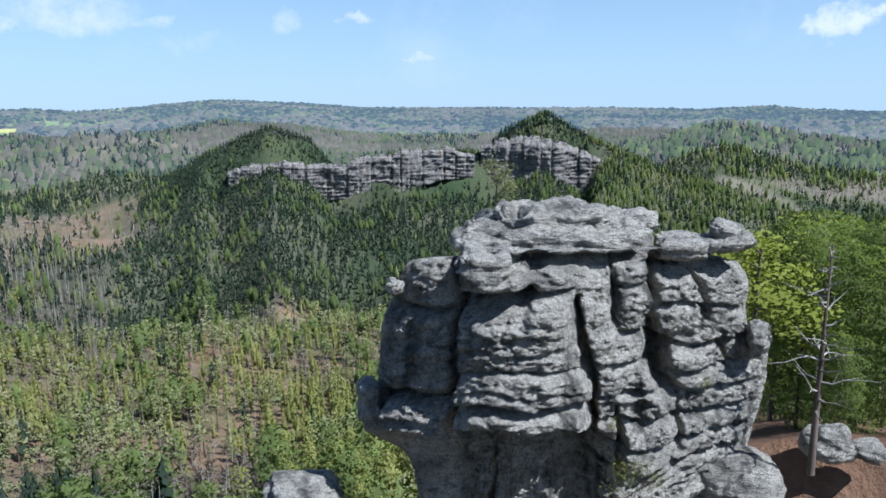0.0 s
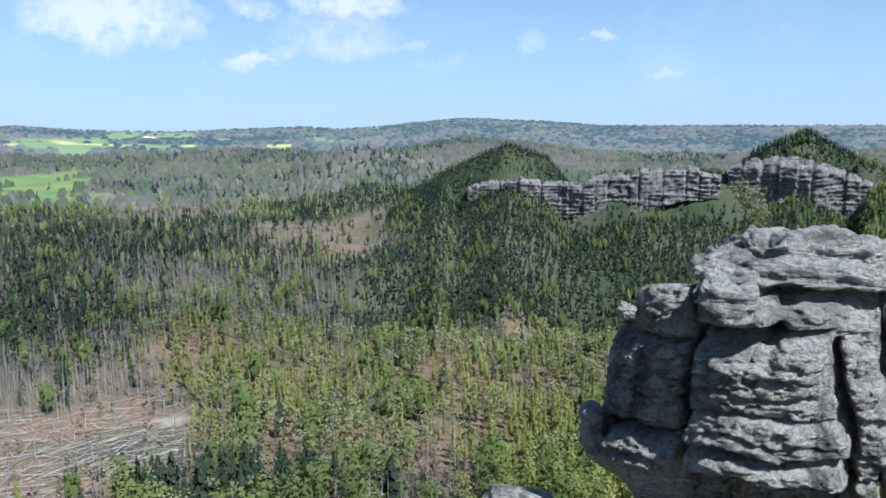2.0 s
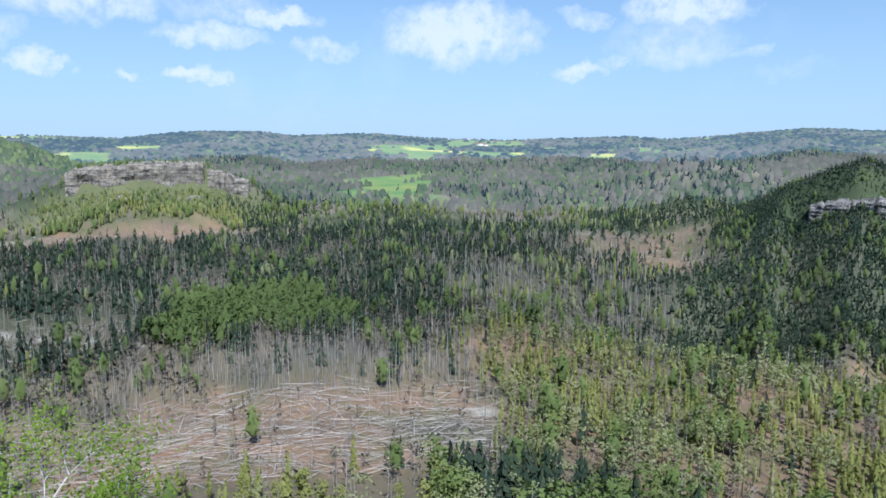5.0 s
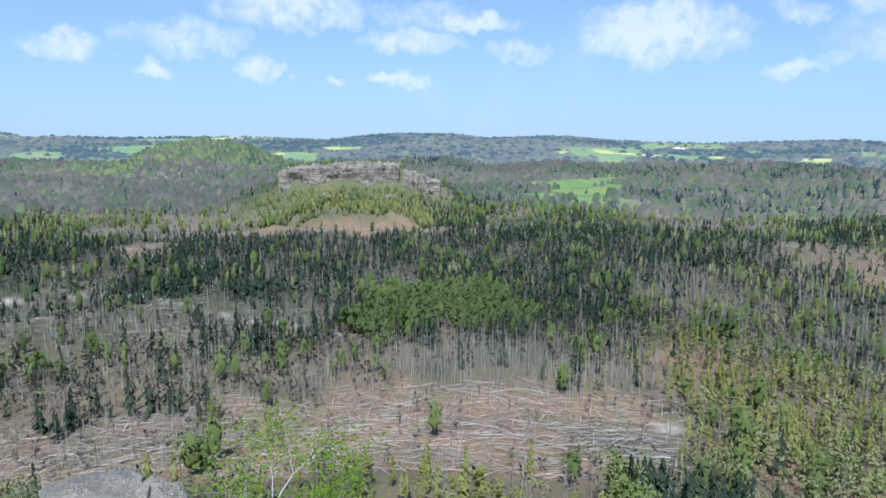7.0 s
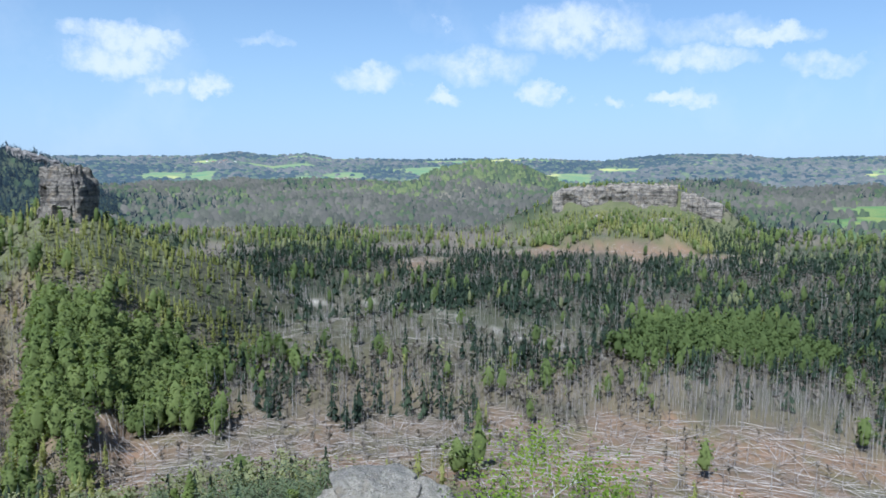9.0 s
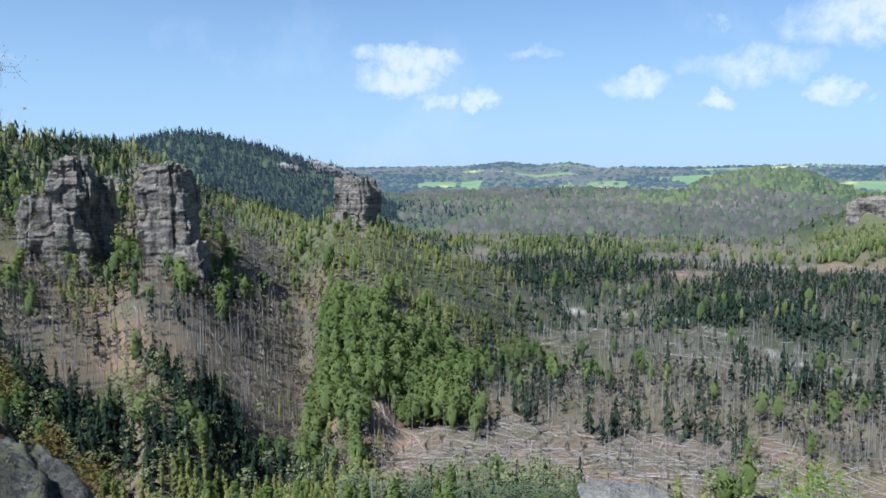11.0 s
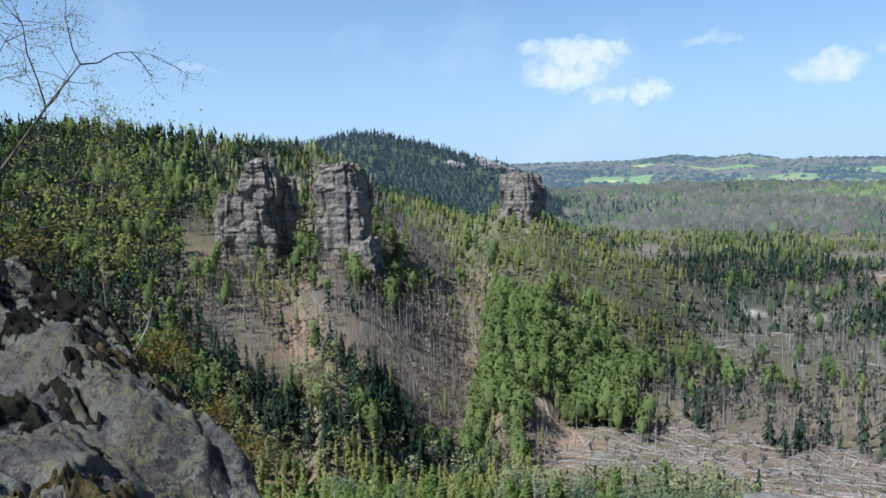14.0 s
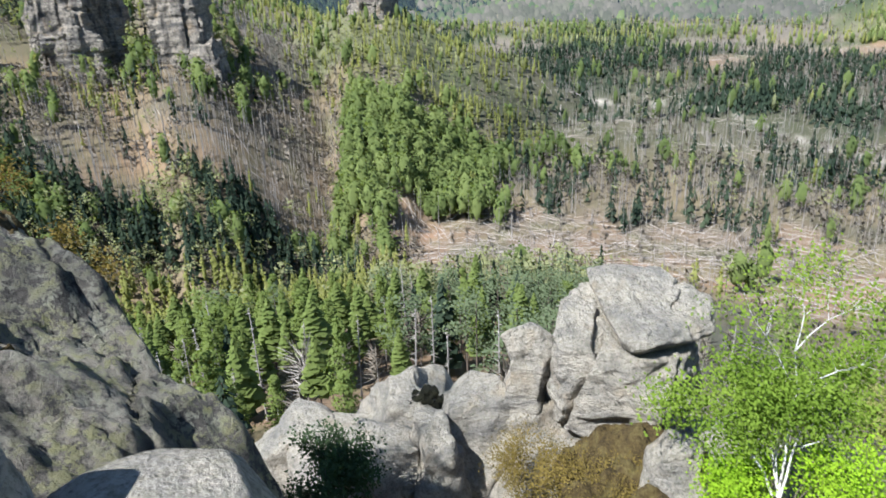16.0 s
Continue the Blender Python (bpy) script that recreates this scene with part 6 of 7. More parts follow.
    me = mesh_from("wall", P.reshape(-1, 3) - np.array(CRAG), quads)
    me.polygons.foreach_set("use_smooth", np.ones(len(quads), bool))
    return me


crag = thing("sandstone_crag", "large grey weathered sandstone crag of stacked beds with dark cracks", "rock")
part("wall", crag_face(), ROCK, crag)
crag.matrix_world = Matrix.Translation(CRAG)
bpy.context.view_layer.update()


def slab(name, x0, x1, y0, y1, r, deep, seed, label="", n=30, **more):
    """A bed or block lying on the crag, its front at range r."""
    c, l, e = (crag_point(v, (y0 + y1) / 2, r) for v in ((x0 + x1) / 2, x0, x1))
    high = float(crag_point((x0 + x1) / 2, y0, r)[2] - crag_point((x0 + x1) / 2, y1, r)[2])
    wide = float(np.hypot(*(e - l)[:2]))
    away = c[:2] / np.hypot(*c[:2])
    centre = (c[0] + away[0] * deep * 0.42, c[1] + away[1] * deep * 0.42, c[2])
    settings = dict(boxy=4.0, rough=0.10, strata=0.16, layer=0.5, pits=0.055)
    settings.update(more)
    return rock(name, centre, (wide, deep, high), crag, ROCK, math.degrees(math.atan2(-away[0], away[1])), n, seed=seed, label=label, base=tuple(CRAG), **settings)


slab("top_bed", 806, 1146, 402, 462, 21.6, 4.2, 61, "thick overhanging top bed of the crag", 56, boxy=3.0, rough=0.16, pits=0.09)
slab("top_bed", 868, 1090, 366, 420, 22.2, 2.8, 62, "summit cap of the crag", 48, boxy=2.6, rough=0.2, pits=0.09)
slab("top_bed", 1040, 1148, 384, 446, 22.6, 2.6, 63, boxy=2.7, rough=0.18, pits=0.09)
slab("top_bed", 798, 925, 418, 454, 21.3, 3.0, 64, boxy=2.7, rough=0.18)
slab("overhang", 812, 905, 449, 512, 18.0, 2.2, 65, "jutting nose of rock below the top bed", 36, tilt=5)
slab("overhang", 1148, 1240, 430, 468, 22.6, 3.0, 66)
slab("overhang", 1210, 1320, 422, 456, 23.8, 2.2, 67, "thin rock spout at the crag's end", 32, tilt=-12, boxy=3.0)
slab("overhang", 1240, 1298, 397, 432, 24.2, 1.2, 68, n=24, tilt=14, boxy=3.0)
slab("knob", 688, 718, 489, 524, 19.6, 0.7, 69, n=18, boxy=2.8)
slab("knob", 627, 672, 688, 752, 20.2, 1.4, 70, n=24, boxy=3.0)
slab("knob", 1322, 1358, 580, 640, 24.6, 1.4, 71, n=20, boxy=3.0)
slab("foot_rock", 455, 600, 872, 980, 20.5, 2.4, 72, boxy=3.0)
slab("foot_rock", 1240, 1400, 836, 980, 24.0, 3.0, 73, boxy=3.2)


# ---- rocks below and beside the viewpoint ----
def boulder(name, label, centre, size, turn, mat=ROCK_NEAR, n=26, seed=200, **more):
    """A single boulder as a thing of its own."""
    ob = thing(name, label, "boulder", (centre[0], centre[1], centre[2] - size[2] / 2))
    settings = dict(boxy=4.5, rough=0.10, strata=0.03, layer=0.7, pits=0.035, facets=14)
    settings.update(more)
    rock("stone", centre, size, ob, mat, turn, n, seed=seed, base=tuple(ob.location), **settings)
    return ob


twin = thing("split_boulder", "big pale grey sandstone boulder split by curved cracks", "boulder", (-9.5, 0.6, 114.0))


def stone(centre, size, turn, n=30, seed=300, **more):
    settings = dict(boxy=4.5, rough=0.10, strata=0.04, layer=0.9, pits=0.03, facets=14)
    settings.update(more)
    rock("stone", centre, size, twin, ROCK_NEAR, turn, n, seed=seed, base=(-9.5, 0.6, 114.0), **settings)


def curved_cracks(x, y, z):
    """One crack that arches across the boulder under an overhanging cap, and one that runs down from it."""
    wob = 0.05 * fbm(x * 2, y * 2, z * 2, 305, 3)
    arch = np.interp(y, (-0.2, 0.0, 0.2, 0.55, 1.35), (116.65, 116.4, 116.15, 116.02, 115.88)) + wob
    d = z - arch
    cut = -0.24 * np.exp(-(d / 0.035) ** 2) + 0.15 * np.exp(-np.maximum(d, 0) / 0.35) * (d > 0) - 0.05 * np.exp(-np.maximum(-d, 0) / 0.4) * (d < 0)
    run = y - (0.0 + 0.3 * (z - 115.2)) + wob
    cut = cut - 0.18 * np.exp(-(run / 0.03) ** 2) * smooth(116.15, 115.9, z) * smooth(114.4, 114.7, z)
    cut = cut - 0.10 * np.exp(-((y - 1.32 - wob * 2) / 0.03) ** 2) * smooth(116.5, 116.2, z)
    return cut + 0.07 * fbm(x * 3, y * 3, z * 3, 306, 4) - 0.06 * np.abs(fbm(x * 1.6, y * 1.6, z * 1.6, 307, 3))


stone((-9.52, 0.70, 115.25), (1.9, 2.1, 2.75), 87, 84, 301, rough=0.05, pits=0.03, boxy=4.0, taper=-0.1, carve=curved_cracks, facets=22)
stone((-9.36, 0.04, 115.4), (0.6, 1.3, 1.5), 92, 30, 303)
boulder("boulder", "rounded upright grey boulder leaning on a larger one", (-9.23, -0.62, 115.28), (0.66, 0.8, 1.25), 96, seed=304)
boulder("boulder", "pale grey sandstone block below the split boulder", (-9.44, -0.45, 114.35), (1.0, 1.40, 1.4), 94, seed=305)
boulder("boulder", "smooth pale sandstone slab above a dark hollow", (-8.95, -1.12, 113.95), (1.15, 1.40, 2.3), 99, seed=306)
boulder("boulder", "grey boulder with dark green moss cushions on top", (-10.34, -2.58, 113.4), (1.85, 2.20, 2.3), 107, n=40, seed=307, taper=0.5)
boulder("boulder", "small rounded grey rock in a shaded gully", (-8.20, -2.22, 114.16), (0.82, 1.20, 1.4), 109, seed=308)
boulder("boulder", "small rounded grey rock beside a dark gap", (-8.26, -1.65, 114.20), (0.74, 1.20, 1.6), 104, seed=309)
boulder("boulder", "little grey rock beside a shaded gully", (-7.89, -2.71, 114.07), (0.43, 0.60, 1.0), 113, n=24, seed=310)
boulder("boulder", "dark grey rock at the cliff's edge", (-10.03, -4.39, 112.7), (1.5, 1.60, 1.8), 117, seed=311)
boulder("boulder", "pale smooth stone lying in brown moss", (-7.68, 1.19, 115.10), (0.66, 0.80, 0.9), 82, seed=312)
boulder("boulder", "pale grey rock behind a birch bush", (-7.7, 3.6, 115.2), (1.1, 2.00, 1.8), 66, seed=313)
boulder("rock_outcrop", "weathered sandstone outcrop that carries the boulders", (-9.0, 0.9, 110.55), (4.6, 3.2, 7.4), 84, n=34, seed=314, strata=0.1)
boulder("rock_outcrop", "shaded sandstone outcrop below the boulders", (-9.6, -2.9, 109.6), (4.4, 3.2, 7.6), 104, n=34, seed=315, strata=0.1)
boulder("rock_outcrop", "sandstone outcrop under birch bushes", (-8.2, 3.6, 110.9), (3.6, 3.2, 7.6), 66, n=34, seed=316, strata=0.1)

def shoulder_height(X, Y):
    """The rock shoulder beside the viewpoint: a dipping slab that breaks off over the valley."""
    plane = 119.25 + 0.16 * (X + 4.2) - 0.56 * (Y + 3.25)
    cap = 120.05 + 0.10 * fbm(X * 0.9, Y * 0.9, 0, 81)
    Z = -0.2 * np.logaddexp(-(plane - 119) / 0.2, -(cap - 119) / 0.2) + 119
    plane_up = 0.10 * smooth(-3.5, -4.3, X)
    Z = Z + plane_up
    edge = -4.16 + 0.4 * smooth(-2.7, -1.7, Y) - 0.10 * (Y + 2.5) + 0.22 * fbm(X * 0.8, Y * 0.8, 0, 82, 3)
    over = np.maximum(edge - X, 0)
    Z = Z - 2.6 * over ** 1.35 - 0.4 * smooth(0.0, 0.25, over)
    lip = np.maximum(Y + 1.55 + 0.15 * fbm(X * 1.2, Y * 1.2, 0, 83, 3), 0)
    Z = Z - 1.7 * lip ** 1.25 - 0.1 * smooth(0.0, 0.25, lip)
    Z = Z - 3.0 * np.maximum(X + 2.0, 0)
    # bedding steps, cracks and hollows
    step = (0.8 * X + Y * 0.5) / 0.9 + 0.7 * fbm(X * 0.7, Y * 0.7, 0, 84, 3)
    f = step - np.floor(step)
    Z = Z + 0.10 * (f - smooth(0.85, 1.0, f)) + 0.10 * fbm(X * 1.3, Y * 1.3, 0, 85, 4) - 0.03 * np.maximum(fbm(X * 5, Y * 5, 0, 86, 3), 0) + 0.018 * fbm(X * 14, Y * 14, 0, 87, 2)
    Z = Z + 0.035 * np.abs(fbm(X * 3.4, Y * 3.4, 0, 90, 4)) + 0.018 * np.abs(fbm(X * 9, Y * 9, 0, 89, 3)) + 0.02 * fbm(X * 22, Y * 22, 0, 92, 2)
    who, gap = blocks((X + 0.2 * fbm(X, Y, 0, 93, 3)) / 0.75, (Y + 0.2 * fbm(X, Y, 0, 94, 3)) / 0.75, 0 * X, 95)
    Z = Z + 0.09 * (who - 0.5) - 0.06 * (1 - smooth(0.0, 0.06, gap))
    return np.maximum(Z, 113.0)


def shoulder():
    ox, oy = -3.6, -3.6
    X, Y = np.meshgrid(np.linspace(-6.2, -1.75, 180), np.linspace(-6.8, 0.0, 250))
    Z = shoulder_height(X, Y)
    nr, na = X.shape
    i = np.arange((nr - 1) * (na - 1))
    k = i // (na - 1) * na + i % (na - 1)
    quads = np.stack([k, k + 1, k + na + 1, k + na], 1)
    me = mesh_from("slab", np.stack([X - ox, Y - oy, Z - 113.0], -1).reshape(-1, 3), quads)
    me.polygons.foreach_set("use_smooth", np.ones(len(quads), bool))
    ob = thing("lichened_rock", "big rock shoulder with yellow-green lichen, moss and dark streaks", "rock")
    part("slab", me, ROCK_LICHEN, ob)
    ob.location = (ox, oy, 113.0)


def moss_mat(cx, cy, wide, deep, seed, mat, label, thick=0.05, cover=0.0):
    """A ragged mat of moss that follows the rock under it."""
    n = 150
    X, Y = np.meshgrid(np.linspace(cx - wide / 2, cx + wide / 2, n), np.linspace(cy - deep / 2, cy + deep / 2, n))
    u, v = (X - cx) / wide * 2, (Y - cy) / deep * 2
    m = 0.7 - np.hypot(u, v) + cover + 0.7 * fbm(X * 2.6, Y * 2.6, 0, seed, 4) + 0.7 * fbm(X * 7, Y * 7, 0, seed + 3, 3) + 0.9 * fbm(X * 22, Y * 22, 0, seed + 4, 2)
    Z = shoulder_height(X, Y) + thick * np.clip(m * 2.2, -0.8, 1) * (0.6 + 0.7 * np.abs(fbm(X * 12, Y * 12, 0, seed + 1, 3)) + 0.3 * fbm(X * 35, Y * 35, 0, seed + 2, 2))
    i = np.arange((n - 1) * (n - 1))
    k = i // (n - 1) * n + i % (n - 1)
    quads = np.stack([k, k + 1, k + n + 1, k + n], 1)
    quads = quads[(m.ravel()[quads] > -0.12).all(1)]
    used, inv = np.unique(quads.ravel(), return_inverse=True)
    base = np.array((cx, cy, 119.0))
    me = mesh_from("moss", np.stack([X, Y, Z], -1).reshape(-1, 3)[used] - base, inv.reshape(-1, 4))
    me.polygons.foreach_set("use_smooth", np.ones(len(quads), bool))
    me.materials.append(mat)
    ob = tagged(new("moss_patch", me), label, "moss", "moss on the rock shoulder")
    ob.location = base
    return ob


shoulder()
# moss whose near-black colour also carries the shade on this ledge
moss_mat(-3.9, -3.9, 1.7, 2.0, 502, MOSS_SHADED, "dark moss and soil with painted-in shade below a birch on the rock shoulder", 0.03, 0.0)
moss_mat(-3.05, -2.4, 0.5, 0.35, 504, MOSS_RUST, "rust-brown moss strip on pale lichened rock", 0.025, -0.15)
moss_mat(-4.15, -3.1, 0.5, 0.9, 506, MOSS_RUST, "rusty moss along the rock's crest", 0.03, -0.15)
boulder("boulder", "smooth pale rounded boulder beside the path", (-2.22, -1.56, 118.93), (0.40, 0.44, 1.0), 110, ROCK_NEAR, 30, 323, boxy=2.4, rough=0.06, facets=4)
boulder("boulder", "flat pale grey rock step below the viewpoint", (-2.3, -1.1, 118.2), (0.95, 1.6, 1.3), 112, ROCK_NEAR, 36, 324, boxy=4.0, rough=0.07)
boulder("summit_rock", "flat sandstone summit underfoot", (0.15, -0.2, 116.0), (2.6, 2.2, 5.6), 20, ROCK_NEAR, 20, 325, boxy=5.0, rough=0.05)
boulder("rock_outcrop", "sandstone massif below the viewpoint", (-0.6, -2.4, 110.5), (8.0, 5.0, 15.0), 35, ROCK_NEAR, 30, 326, boxy=4.0, strata=0.1)


def cushions(label, places, mat, base):
    ob = thing("moss", label, "moss", base)
    for k, (at, size) in enumerate(places):
        rock("cushion", at, size, ob, mat, 40 * k, 16, 2.4, 0.35, 0.0, 0.5, 0.03, 520 + k, base=base)
    return ob


def moss_spots():
    """Where moss sits on the mossy boulder, and how large each pad is."""
    r = np.random.default_rng(77)
    for u, v in ((-0.9, 0.1), (-0.5, -0.1), (-0.15, 0.15), (0.2, -0.05), (0.5, 0.2), (0.8, 0.0), (-0.7, 0.4), (-0.2, 0.5), (0.3, 0.45), (0.65, 0.5), (0.0, -0.3), (-0.35, 0.75), (0.15, 0.8)):
        x, y = -9.95 + 0.26 * v + r.normal(0, 0.03), -2.2 + 0.34 * u + r.normal(0, 0.03)
        yield (x, y, 114.3 - 0.32 * abs(u) ** 1.5 * 0.5 - 0.3 * max(x + 9.95, 0) - 0.02), (r.uniform(0.12, 0.26), r.uniform(0.12, 0.24), r.uniform(0.07, 0.12))


cushions("dark green and rusty moss pads on a grey boulder", tuple(moss_spots()), MOSS_SHADED, (-9.95, -2.2, 114.1))
boulder("moss_mat", "brown and green moss mat between the boulders", (-7.95, 0.7, 114.58), (1.4, 1.9, 0.75), 84, MOSS_RUST, 60, 530, boxy=3.0, rough=0.25, pits=0.09, facets=0, carve=lambda x, y, z: 0.09 * np.abs(fbm(x * 5, y * 5, z * 5, 531, 4)) + 0.03 * fbm(x * 16, y * 16, z * 16, 532, 2))


# ---- branching shrubs and small trees ----
def grow(s, rng, start, way, length, radius, depth, tips, spread=0.55, bend=0.22, sides=4, kids=3):
    """A bending branch with side branches; collects its tips."""
    p, w = np.array(start, float), np.array(way, float)
    w /= np.linalg.norm(w)
    steps = 4
    for k in range(steps):
        q = p + w * length / steps
        limb(s, p, q, radius * (1 - 0.18 * k), radius * (1 - 0.18 * (k + 1)), sides)
        if depth > 0 and k > 0:
            for _ in range(kids if k > 1 else 1):
                side = rng.normal(size=3)
                side -= w * side.dot(w)
                side /= np.linalg.norm(side)
                grow(s, rng, q, w * (1 - spread) + side * spread + np.array((0, 0, 0.12)), length * rng.uniform(0.35, 0.6), radius * 0.45, depth - 1, tips, spread, bend, 3, kids)
        if depth == 0 or k == steps - 1:
            tips.append(q)
        p = q
        w = w + rng.normal(0, bend, 3) * 0.6
        w /= np.linalg.norm(w)


def leafy(name, base, stems, leaf, bark, count, size, label, category, seed, fuzz=0.12, depth=2, spread=0.55, kids=2, bend=0.22, bias=(0, 0, 0.6)):
    """A small tree or bush: stems are (way, length, radius)."""
    rng = np.random.default_rng(seed)
    s, tips = Shape(), []
    for way, length, radius in stems:
        grow(s, rng, (rng.normal(0, 0.03), rng.normal(0, 0.03), -0.05), way, length, radius, depth, tips, spread, bend, 5, kids)
    tips = np.array(tips)
    if count:
        c = tips[rng.integers(0, len(tips), count)] + rng.normal(0, fuzz, (count, 3))
        cards(s, c, np.array(bias), size, rng)
    co, tri, wood, _ = s.done()
    ob = thing(name, label, category)
    for part_name, pick, mat in (("stem", wood == 1, bark), ("foliage", wood == 0, leaf)):
        t = tri[pick]
        if len(t):
            used, inv = np.unique(t.ravel(), return_inverse=True)
            me = mesh_from(part_name, co[used], inv.reshape(-1, 3))
            me.attributes.new("tint", "FLOAT", "POINT").data.foreach_set("value", np.clip(0.5 + 0.4 * vnoise(*(co[used] * 3).T, seed), 0, 1))
            part(part_name, me, mat, ob)
    ob.location = base
    return ob


leafy("birch", (-7.15, 2.1, 115.35), (((-0.42, 0.16, 1), 1.5, 0.018), ((-0.3, -0.42, 1), 0.95, 0.018), ((-0.3, 0.22, 1), 1.0, 0.018), ((-0.6, -0.2, 1), 0.85, 0.016), ((-0.4, -0.1, 0.8), 0.8, 0.014)), FRESH, BIRCH_BARK, 21000, 0.043,
      "young birch with white stems and fresh bright green leaves", "birch", 401, 0.13, 2, 0.55, 2)
leafy("bilberry_bush", (-7.0, 2.05, 115.18), tuple(((math.cos(a), math.sin(a), 0.6), 0.74 + 0.2 * math.cos(a - 1.2), 0.008) for a in np.arange(0, 6.2, 0.42)), BUSH, TRUNK, 15000, 0.04,
      "dense low bush of vivid yellow-green leaves", "bush", 402, 0.09, 1, 0.5, 2)
leafy("heather", (-7.75, -0.42, 114.35), tuple(((math.cos(a) * 0.6, math.sin(a) * 0.6, 1), 0.62, 0.006) for a in np.arange(0, 6.2, 0.4)), HEATH, TRUNK, 9000, 0.026,
      "brown-green heather bush at the foot of a boulder", "heather", 403, 0.06, 1, 0.4, 2)
leafy("young_pine", (-6.9, -2.45, 114.7), tuple(((math.cos(a) * 0.5, math.sin(a) * 0.5, 1), 0.66, 0.01) for a in np.arange(0, 6.2, 0.8)), YOUNG_NEEDLE, TRUNK, 6500, 0.05,
      "small dark green pine rooted between rocks", "pine", 404, 0.08, 1, 0.5, 2)
leafy("birch", (-4.45, -5.45, 119.85), (((-0.3, 0.2, 1), 1.9, 0.02), ((-0.55, 0.5, 0.75), 1.6, 0.014), ((-0.1, 0.1, 1), 1.6, 0.016), ((-0.75, 0.6, 0.45), 1.3, 0.012)), BRIGHT, TRUNK, 4200, 0.02,
      "slender birch with bare twigs and hanging catkins", "birch", 405, 0.05, 3, 0.6, 2, 0.3, (0, 0, -0.8))
leafy("birch", (-4.86, -4.21, 119.1), (((-0.02, 0.02, 1), 1.25, 0.012), ((0.2, -0.15, 1), 0.95, 0.008), ((-0.25, 0.2, 1), 1.0, 0.008)), BRIGHT, TRUNK, 1100, 0.034,
      "slender young birch with small yellow-green leaves", "birch", 406, 0.05, 2, 0.55, 2)
leafy("dry_twig", (-4.5, -3.7, 119.28), (((-0.75, 0.1, 0.55), 0.42, 0.008), ((-0.2, 0.4, 0.7), 0.3, 0.005)), BRIGHT, SNAG, 40, 0.03, "dry bent twig with a few new leaves on the rock", "twig", 407, 0.03, 1, 0.5, 1)


def tuft(centre, wide, seed, mat, label, name="heather", count=900, size=0.028):
    stems = tuple(((math.cos(a) * 0.8, math.sin(a) * 0.8, 0.8), wide * 0.55, 0.004) for a in np.arange(0, 6.2, 0.9))
    return leafy(name, centre, stems, mat, TRUNK, count, size, label, "heather" if name == "heather" else "moss", seed, wide * 0.12, 1, 0.5, 2)


tuft((-4.55, -3.15, 118.75), 0.35, 411, HEATH, "rust-brown heather tuft on the rock's crest")
tuft((-4.5, -2.85, 118.6), 0.35, 412, HEATH, "brown heather tuft in a crack of the rock")
tuft((-4.7, -3.6, 119.1), 0.4, 413, HEATH, "rust-brown heather on the rock ledge")
tuft((-4.2, -4.4, 119.75), 0.6, 414, HEATH, "dark heather cushion on the rock ledge")
tuft((-3.7, -5.0, 119.95), 0.7, 415, HEATH, "dark heather cushion under a birch")

for k, (x, y, z, w) in enumerate(((-7.75, 0.25, 114.8, 0.45), (-7.7, 0.6, 114.85, 0.4), (-7.5, 0.95, 114.8, 0.4), (-7.95, 0.9, 114.9, 0.4), (-7.4, 0.45, 114.7, 0.45), (-7.85, -0.05, 114.75, 0.45), (-7.55, 0.75, 114.8, 0.35))):
    tuft((x, y, z), w, 540 + k, HEATH, "low brown-green heather tuft in the moss between boulders", "heather", 1300, 0.024)

# trees on the shoulder beside the crag: bearing, range, top height, pine or birch
for k, (az, r, top, is_pine) in enumerate(((-24.0, 33, 114.6, True), (-27.5, 35, 115.0, False), (-31.0, 34, 114.2, False), (-25.8, 41, 113.4, True), (-29.3, 43, 114.4, False), (-33.0, 41, 114.5, False),
                                           (-22.6, 39, 112.6, True), (-27.0, 52, 112.8, True), (-31.5, 54, 112.6, False), (-24.6, 50, 110.5, False), (-35.5, 34, 115.0, False), (-30.2, 30.5, 111.5, False))):
    r_ = np.random.default_rng(600 + k)
    p = place_at(az, r)
    h = top - p.z
    shape = pine(r_, 1600, 0.028, 6, 8) if is_pine else flake_tree(r_, 7000, 0.014, 0.28, 0.03, 26, 0.3, 6)
    split_tree("pine" if is_pine else "birch", shape, PINE_NEAR if is_pine else BEECH if k % 2 else GROVE_LEAF, TRUNK, Matrix.LocRotScale(p, Euler((0, 0, k)), (h * 1.3, h * 1.3, h) if is_pine else (h, h, h)),
               "yellow-green pine behind the crag" if is_pine else "bright green birch on the shoulder beside the crag", "pine" if is_pine else "birch")


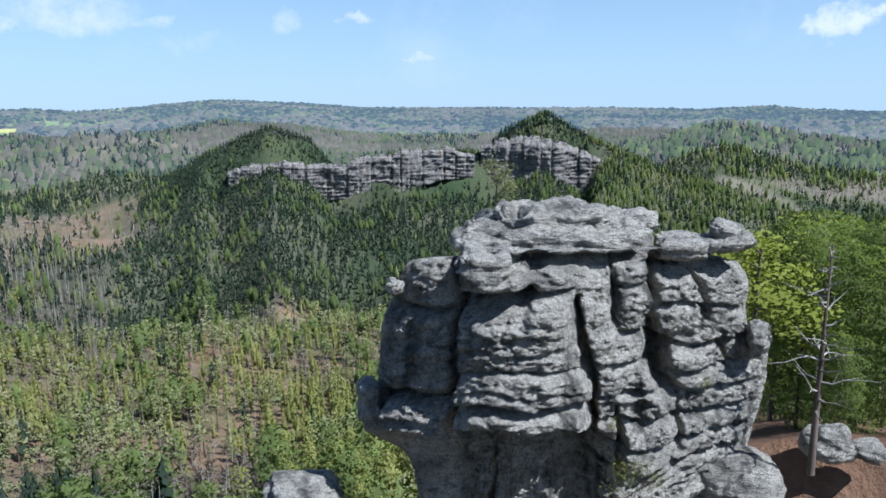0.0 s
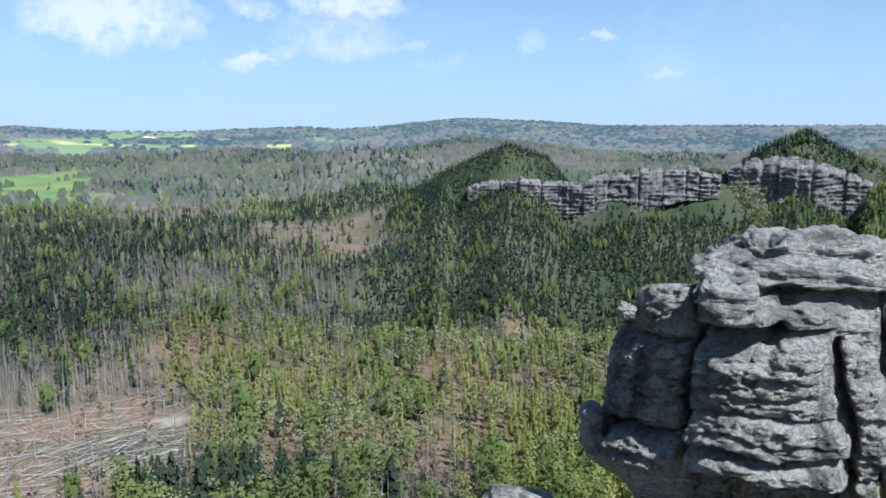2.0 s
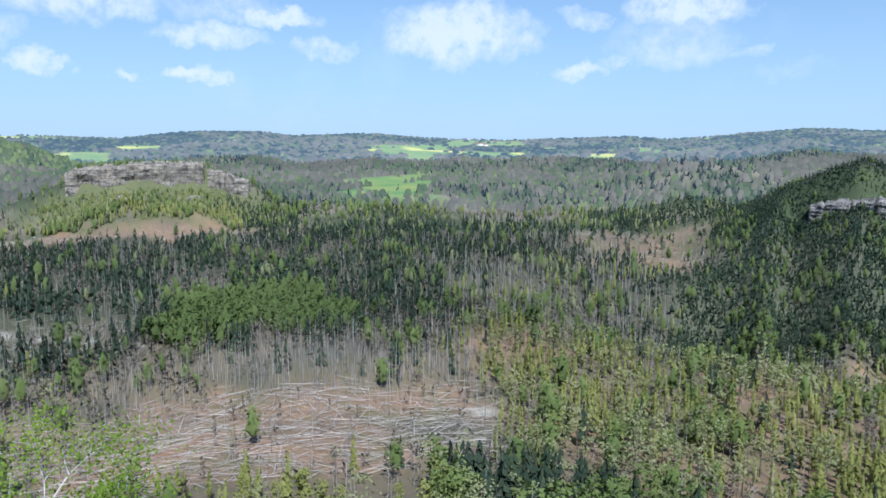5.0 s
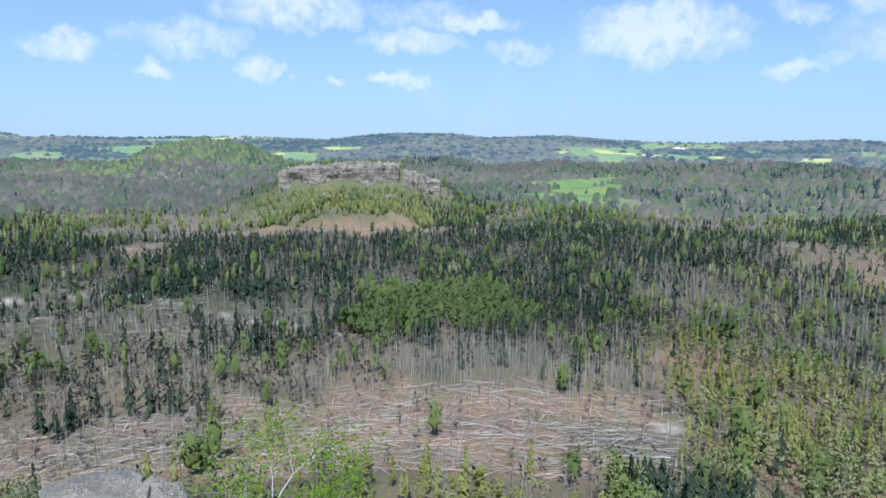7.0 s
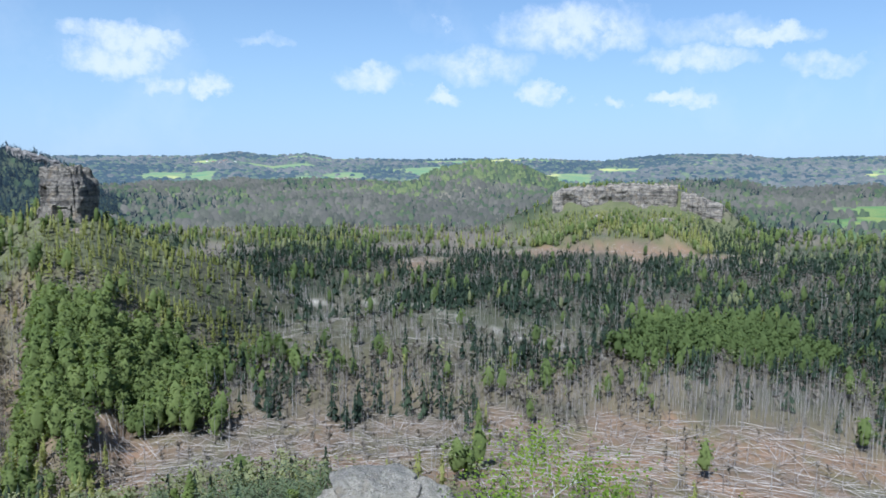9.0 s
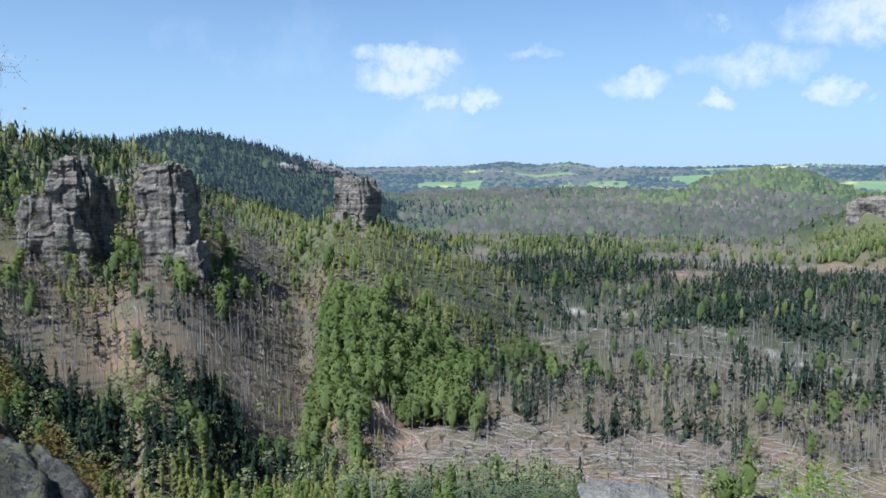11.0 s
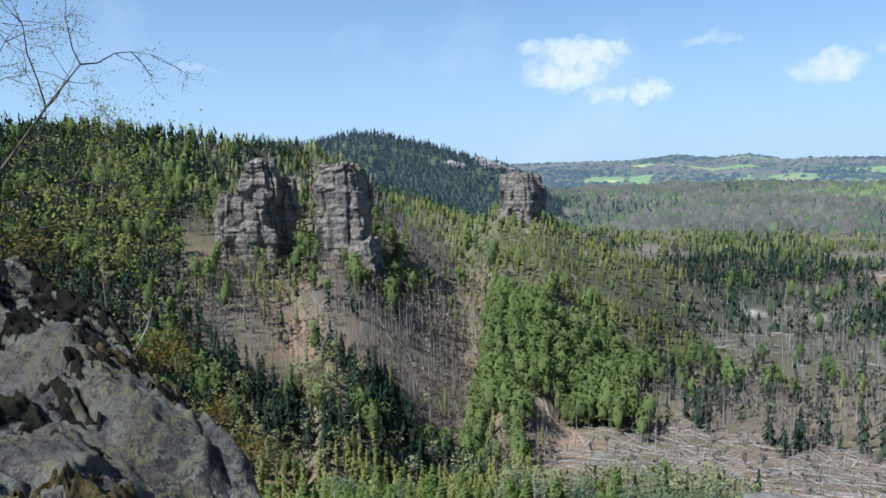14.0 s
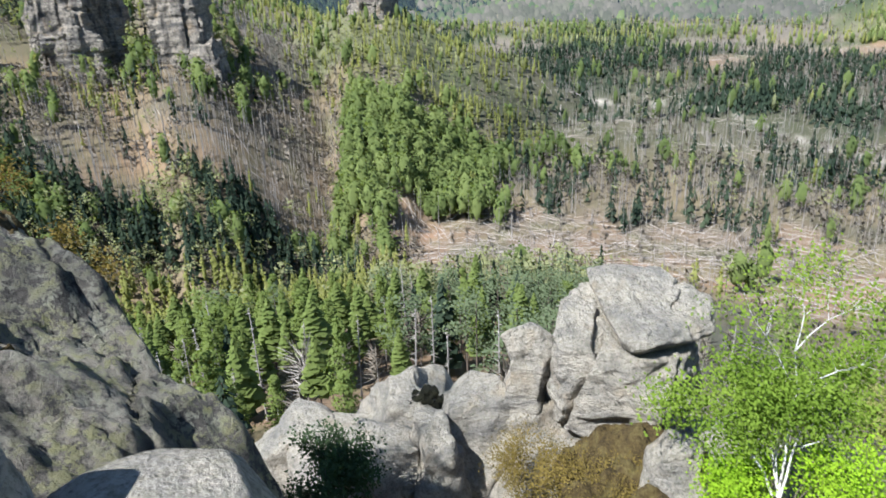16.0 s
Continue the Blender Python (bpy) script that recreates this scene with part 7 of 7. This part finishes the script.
def dead_pine(base, tall, seed):
    """A half-dead pine: a straight dark trunk with long bare grey limbs."""
    rng = np.random.default_rng(seed)
    s, limbs, tips = Shape(), Shape(), []
    pts = [np.array((0.02 * k * k * 0.05, 0.012 * k, tall * k / 7)) for k in range(8)]
    for k in range(7):
        limb(s, pts[k], pts[k + 1], 0.13 - 0.015 * k, 0.115 - 0.015 * k, 7)
    for k in range(30):
        t = rng.uniform(0.28, 0.98)
        a = rng.uniform(0, 6.28)
        p = np.array((0, 0.08 * t, tall * t))
        w = np.array((math.cos(a), math.sin(a), rng.uniform(-0.15, 0.5)))
        size, rad = rng.uniform(0.9, 2.4) * (1.15 - t), 0.045
        for _ in range(4):
            q = p + w * size / 4
            limb(limbs, p, q, rad, rad * 0.7, 4)
            if rng.random() < 0.8:
                e = q + (w + rng.normal(0, 0.7, 3)) * size * 0.2
                limb(limbs, q, e, rad * 0.4, rad * 0.15, 3)
                tips.append(e)
            p, rad, w = q, rad * 0.7, w + rng.normal(0, 0.22, 3) + np.array((0, 0, 0.1))
    ob = thing("dead_pine", "half-dead pine with bare grey limbs beside the crag", "pine")
    for name, sh, mat in (("trunk", s, TRUNK), ("branch", limbs, SNAG)):
        co, tri, _, _ = sh.done()
        part(name, mesh_from(name, co, tri), mat, ob)
    ob.location = base
    return ob


dead_pine(Vector((12.05, 21.9, 108.2)), 7.7, 421)
boulder("boulder", "grey rock half buried in needles beside the pines", (13.1, 22.9, 108.9), (1.4, 1.6, 1.3), 20, ROCK, 26, 431)
boulder("boulder", "small pale rock in the needle litter", (14.2, 22.4, 108.8), (0.9, 1.0, 0.8), 60, ROCK, 22, 432)
leafy("pine", (1.75, 23.9, 116.6), (((-0.1, 0.1, 1), 1.3, 0.05), ((0.3, 0.1, 1), 0.9, 0.03)), PINE, TRUNK, 900, 0.09, "small yellow-green pine growing on top of the crag", "pine", 422, 0.13, 2, 0.6, 2)
leafy("birch_bush", (0.26, 20.6, 115.0), (((0, 0, 1), 0.7, 0.02), ((0.3, 0.1, 1), 0.5, 0.015)), BRIGHT, TRUNK, 500, 0.05, "little bright green birch in a cleft of the crag", "bush", 423, 0.1, 2, 0.5, 2)
leafy("birch_bush", (5.5, 19.6, 108.6), (((0, -0.2, 1), 0.9, 0.015), ((0.5, -0.2, 1), 0.9, 0.015), ((-0.4, -0.2, 1), 0.8, 0.012)), BRIGHT, TRUNK, 700, 0.05, "yellow-green birch bush at the crag's foot", "bush", 424, 0.14, 2, 0.6, 2)
leafy("birch_bush", (7.9, 21.2, 111.5), (((0, -0.4, 1), 0.4, 0.01),), BRIGHT, TRUNK, 160, 0.045, "small green bush on a ledge of the crag", "bush", 425, 0.1, 1, 0.5, 2)
leafy("birch_bush", (4.95, 20.2, 110.6), (((0, -0.4, 1), 0.3, 0.01),), BRIGHT, TRUNK, 120, 0.045, "tiny green bush in a crack of the crag", "bush", 426, 0.08, 1, 0.5, 2)
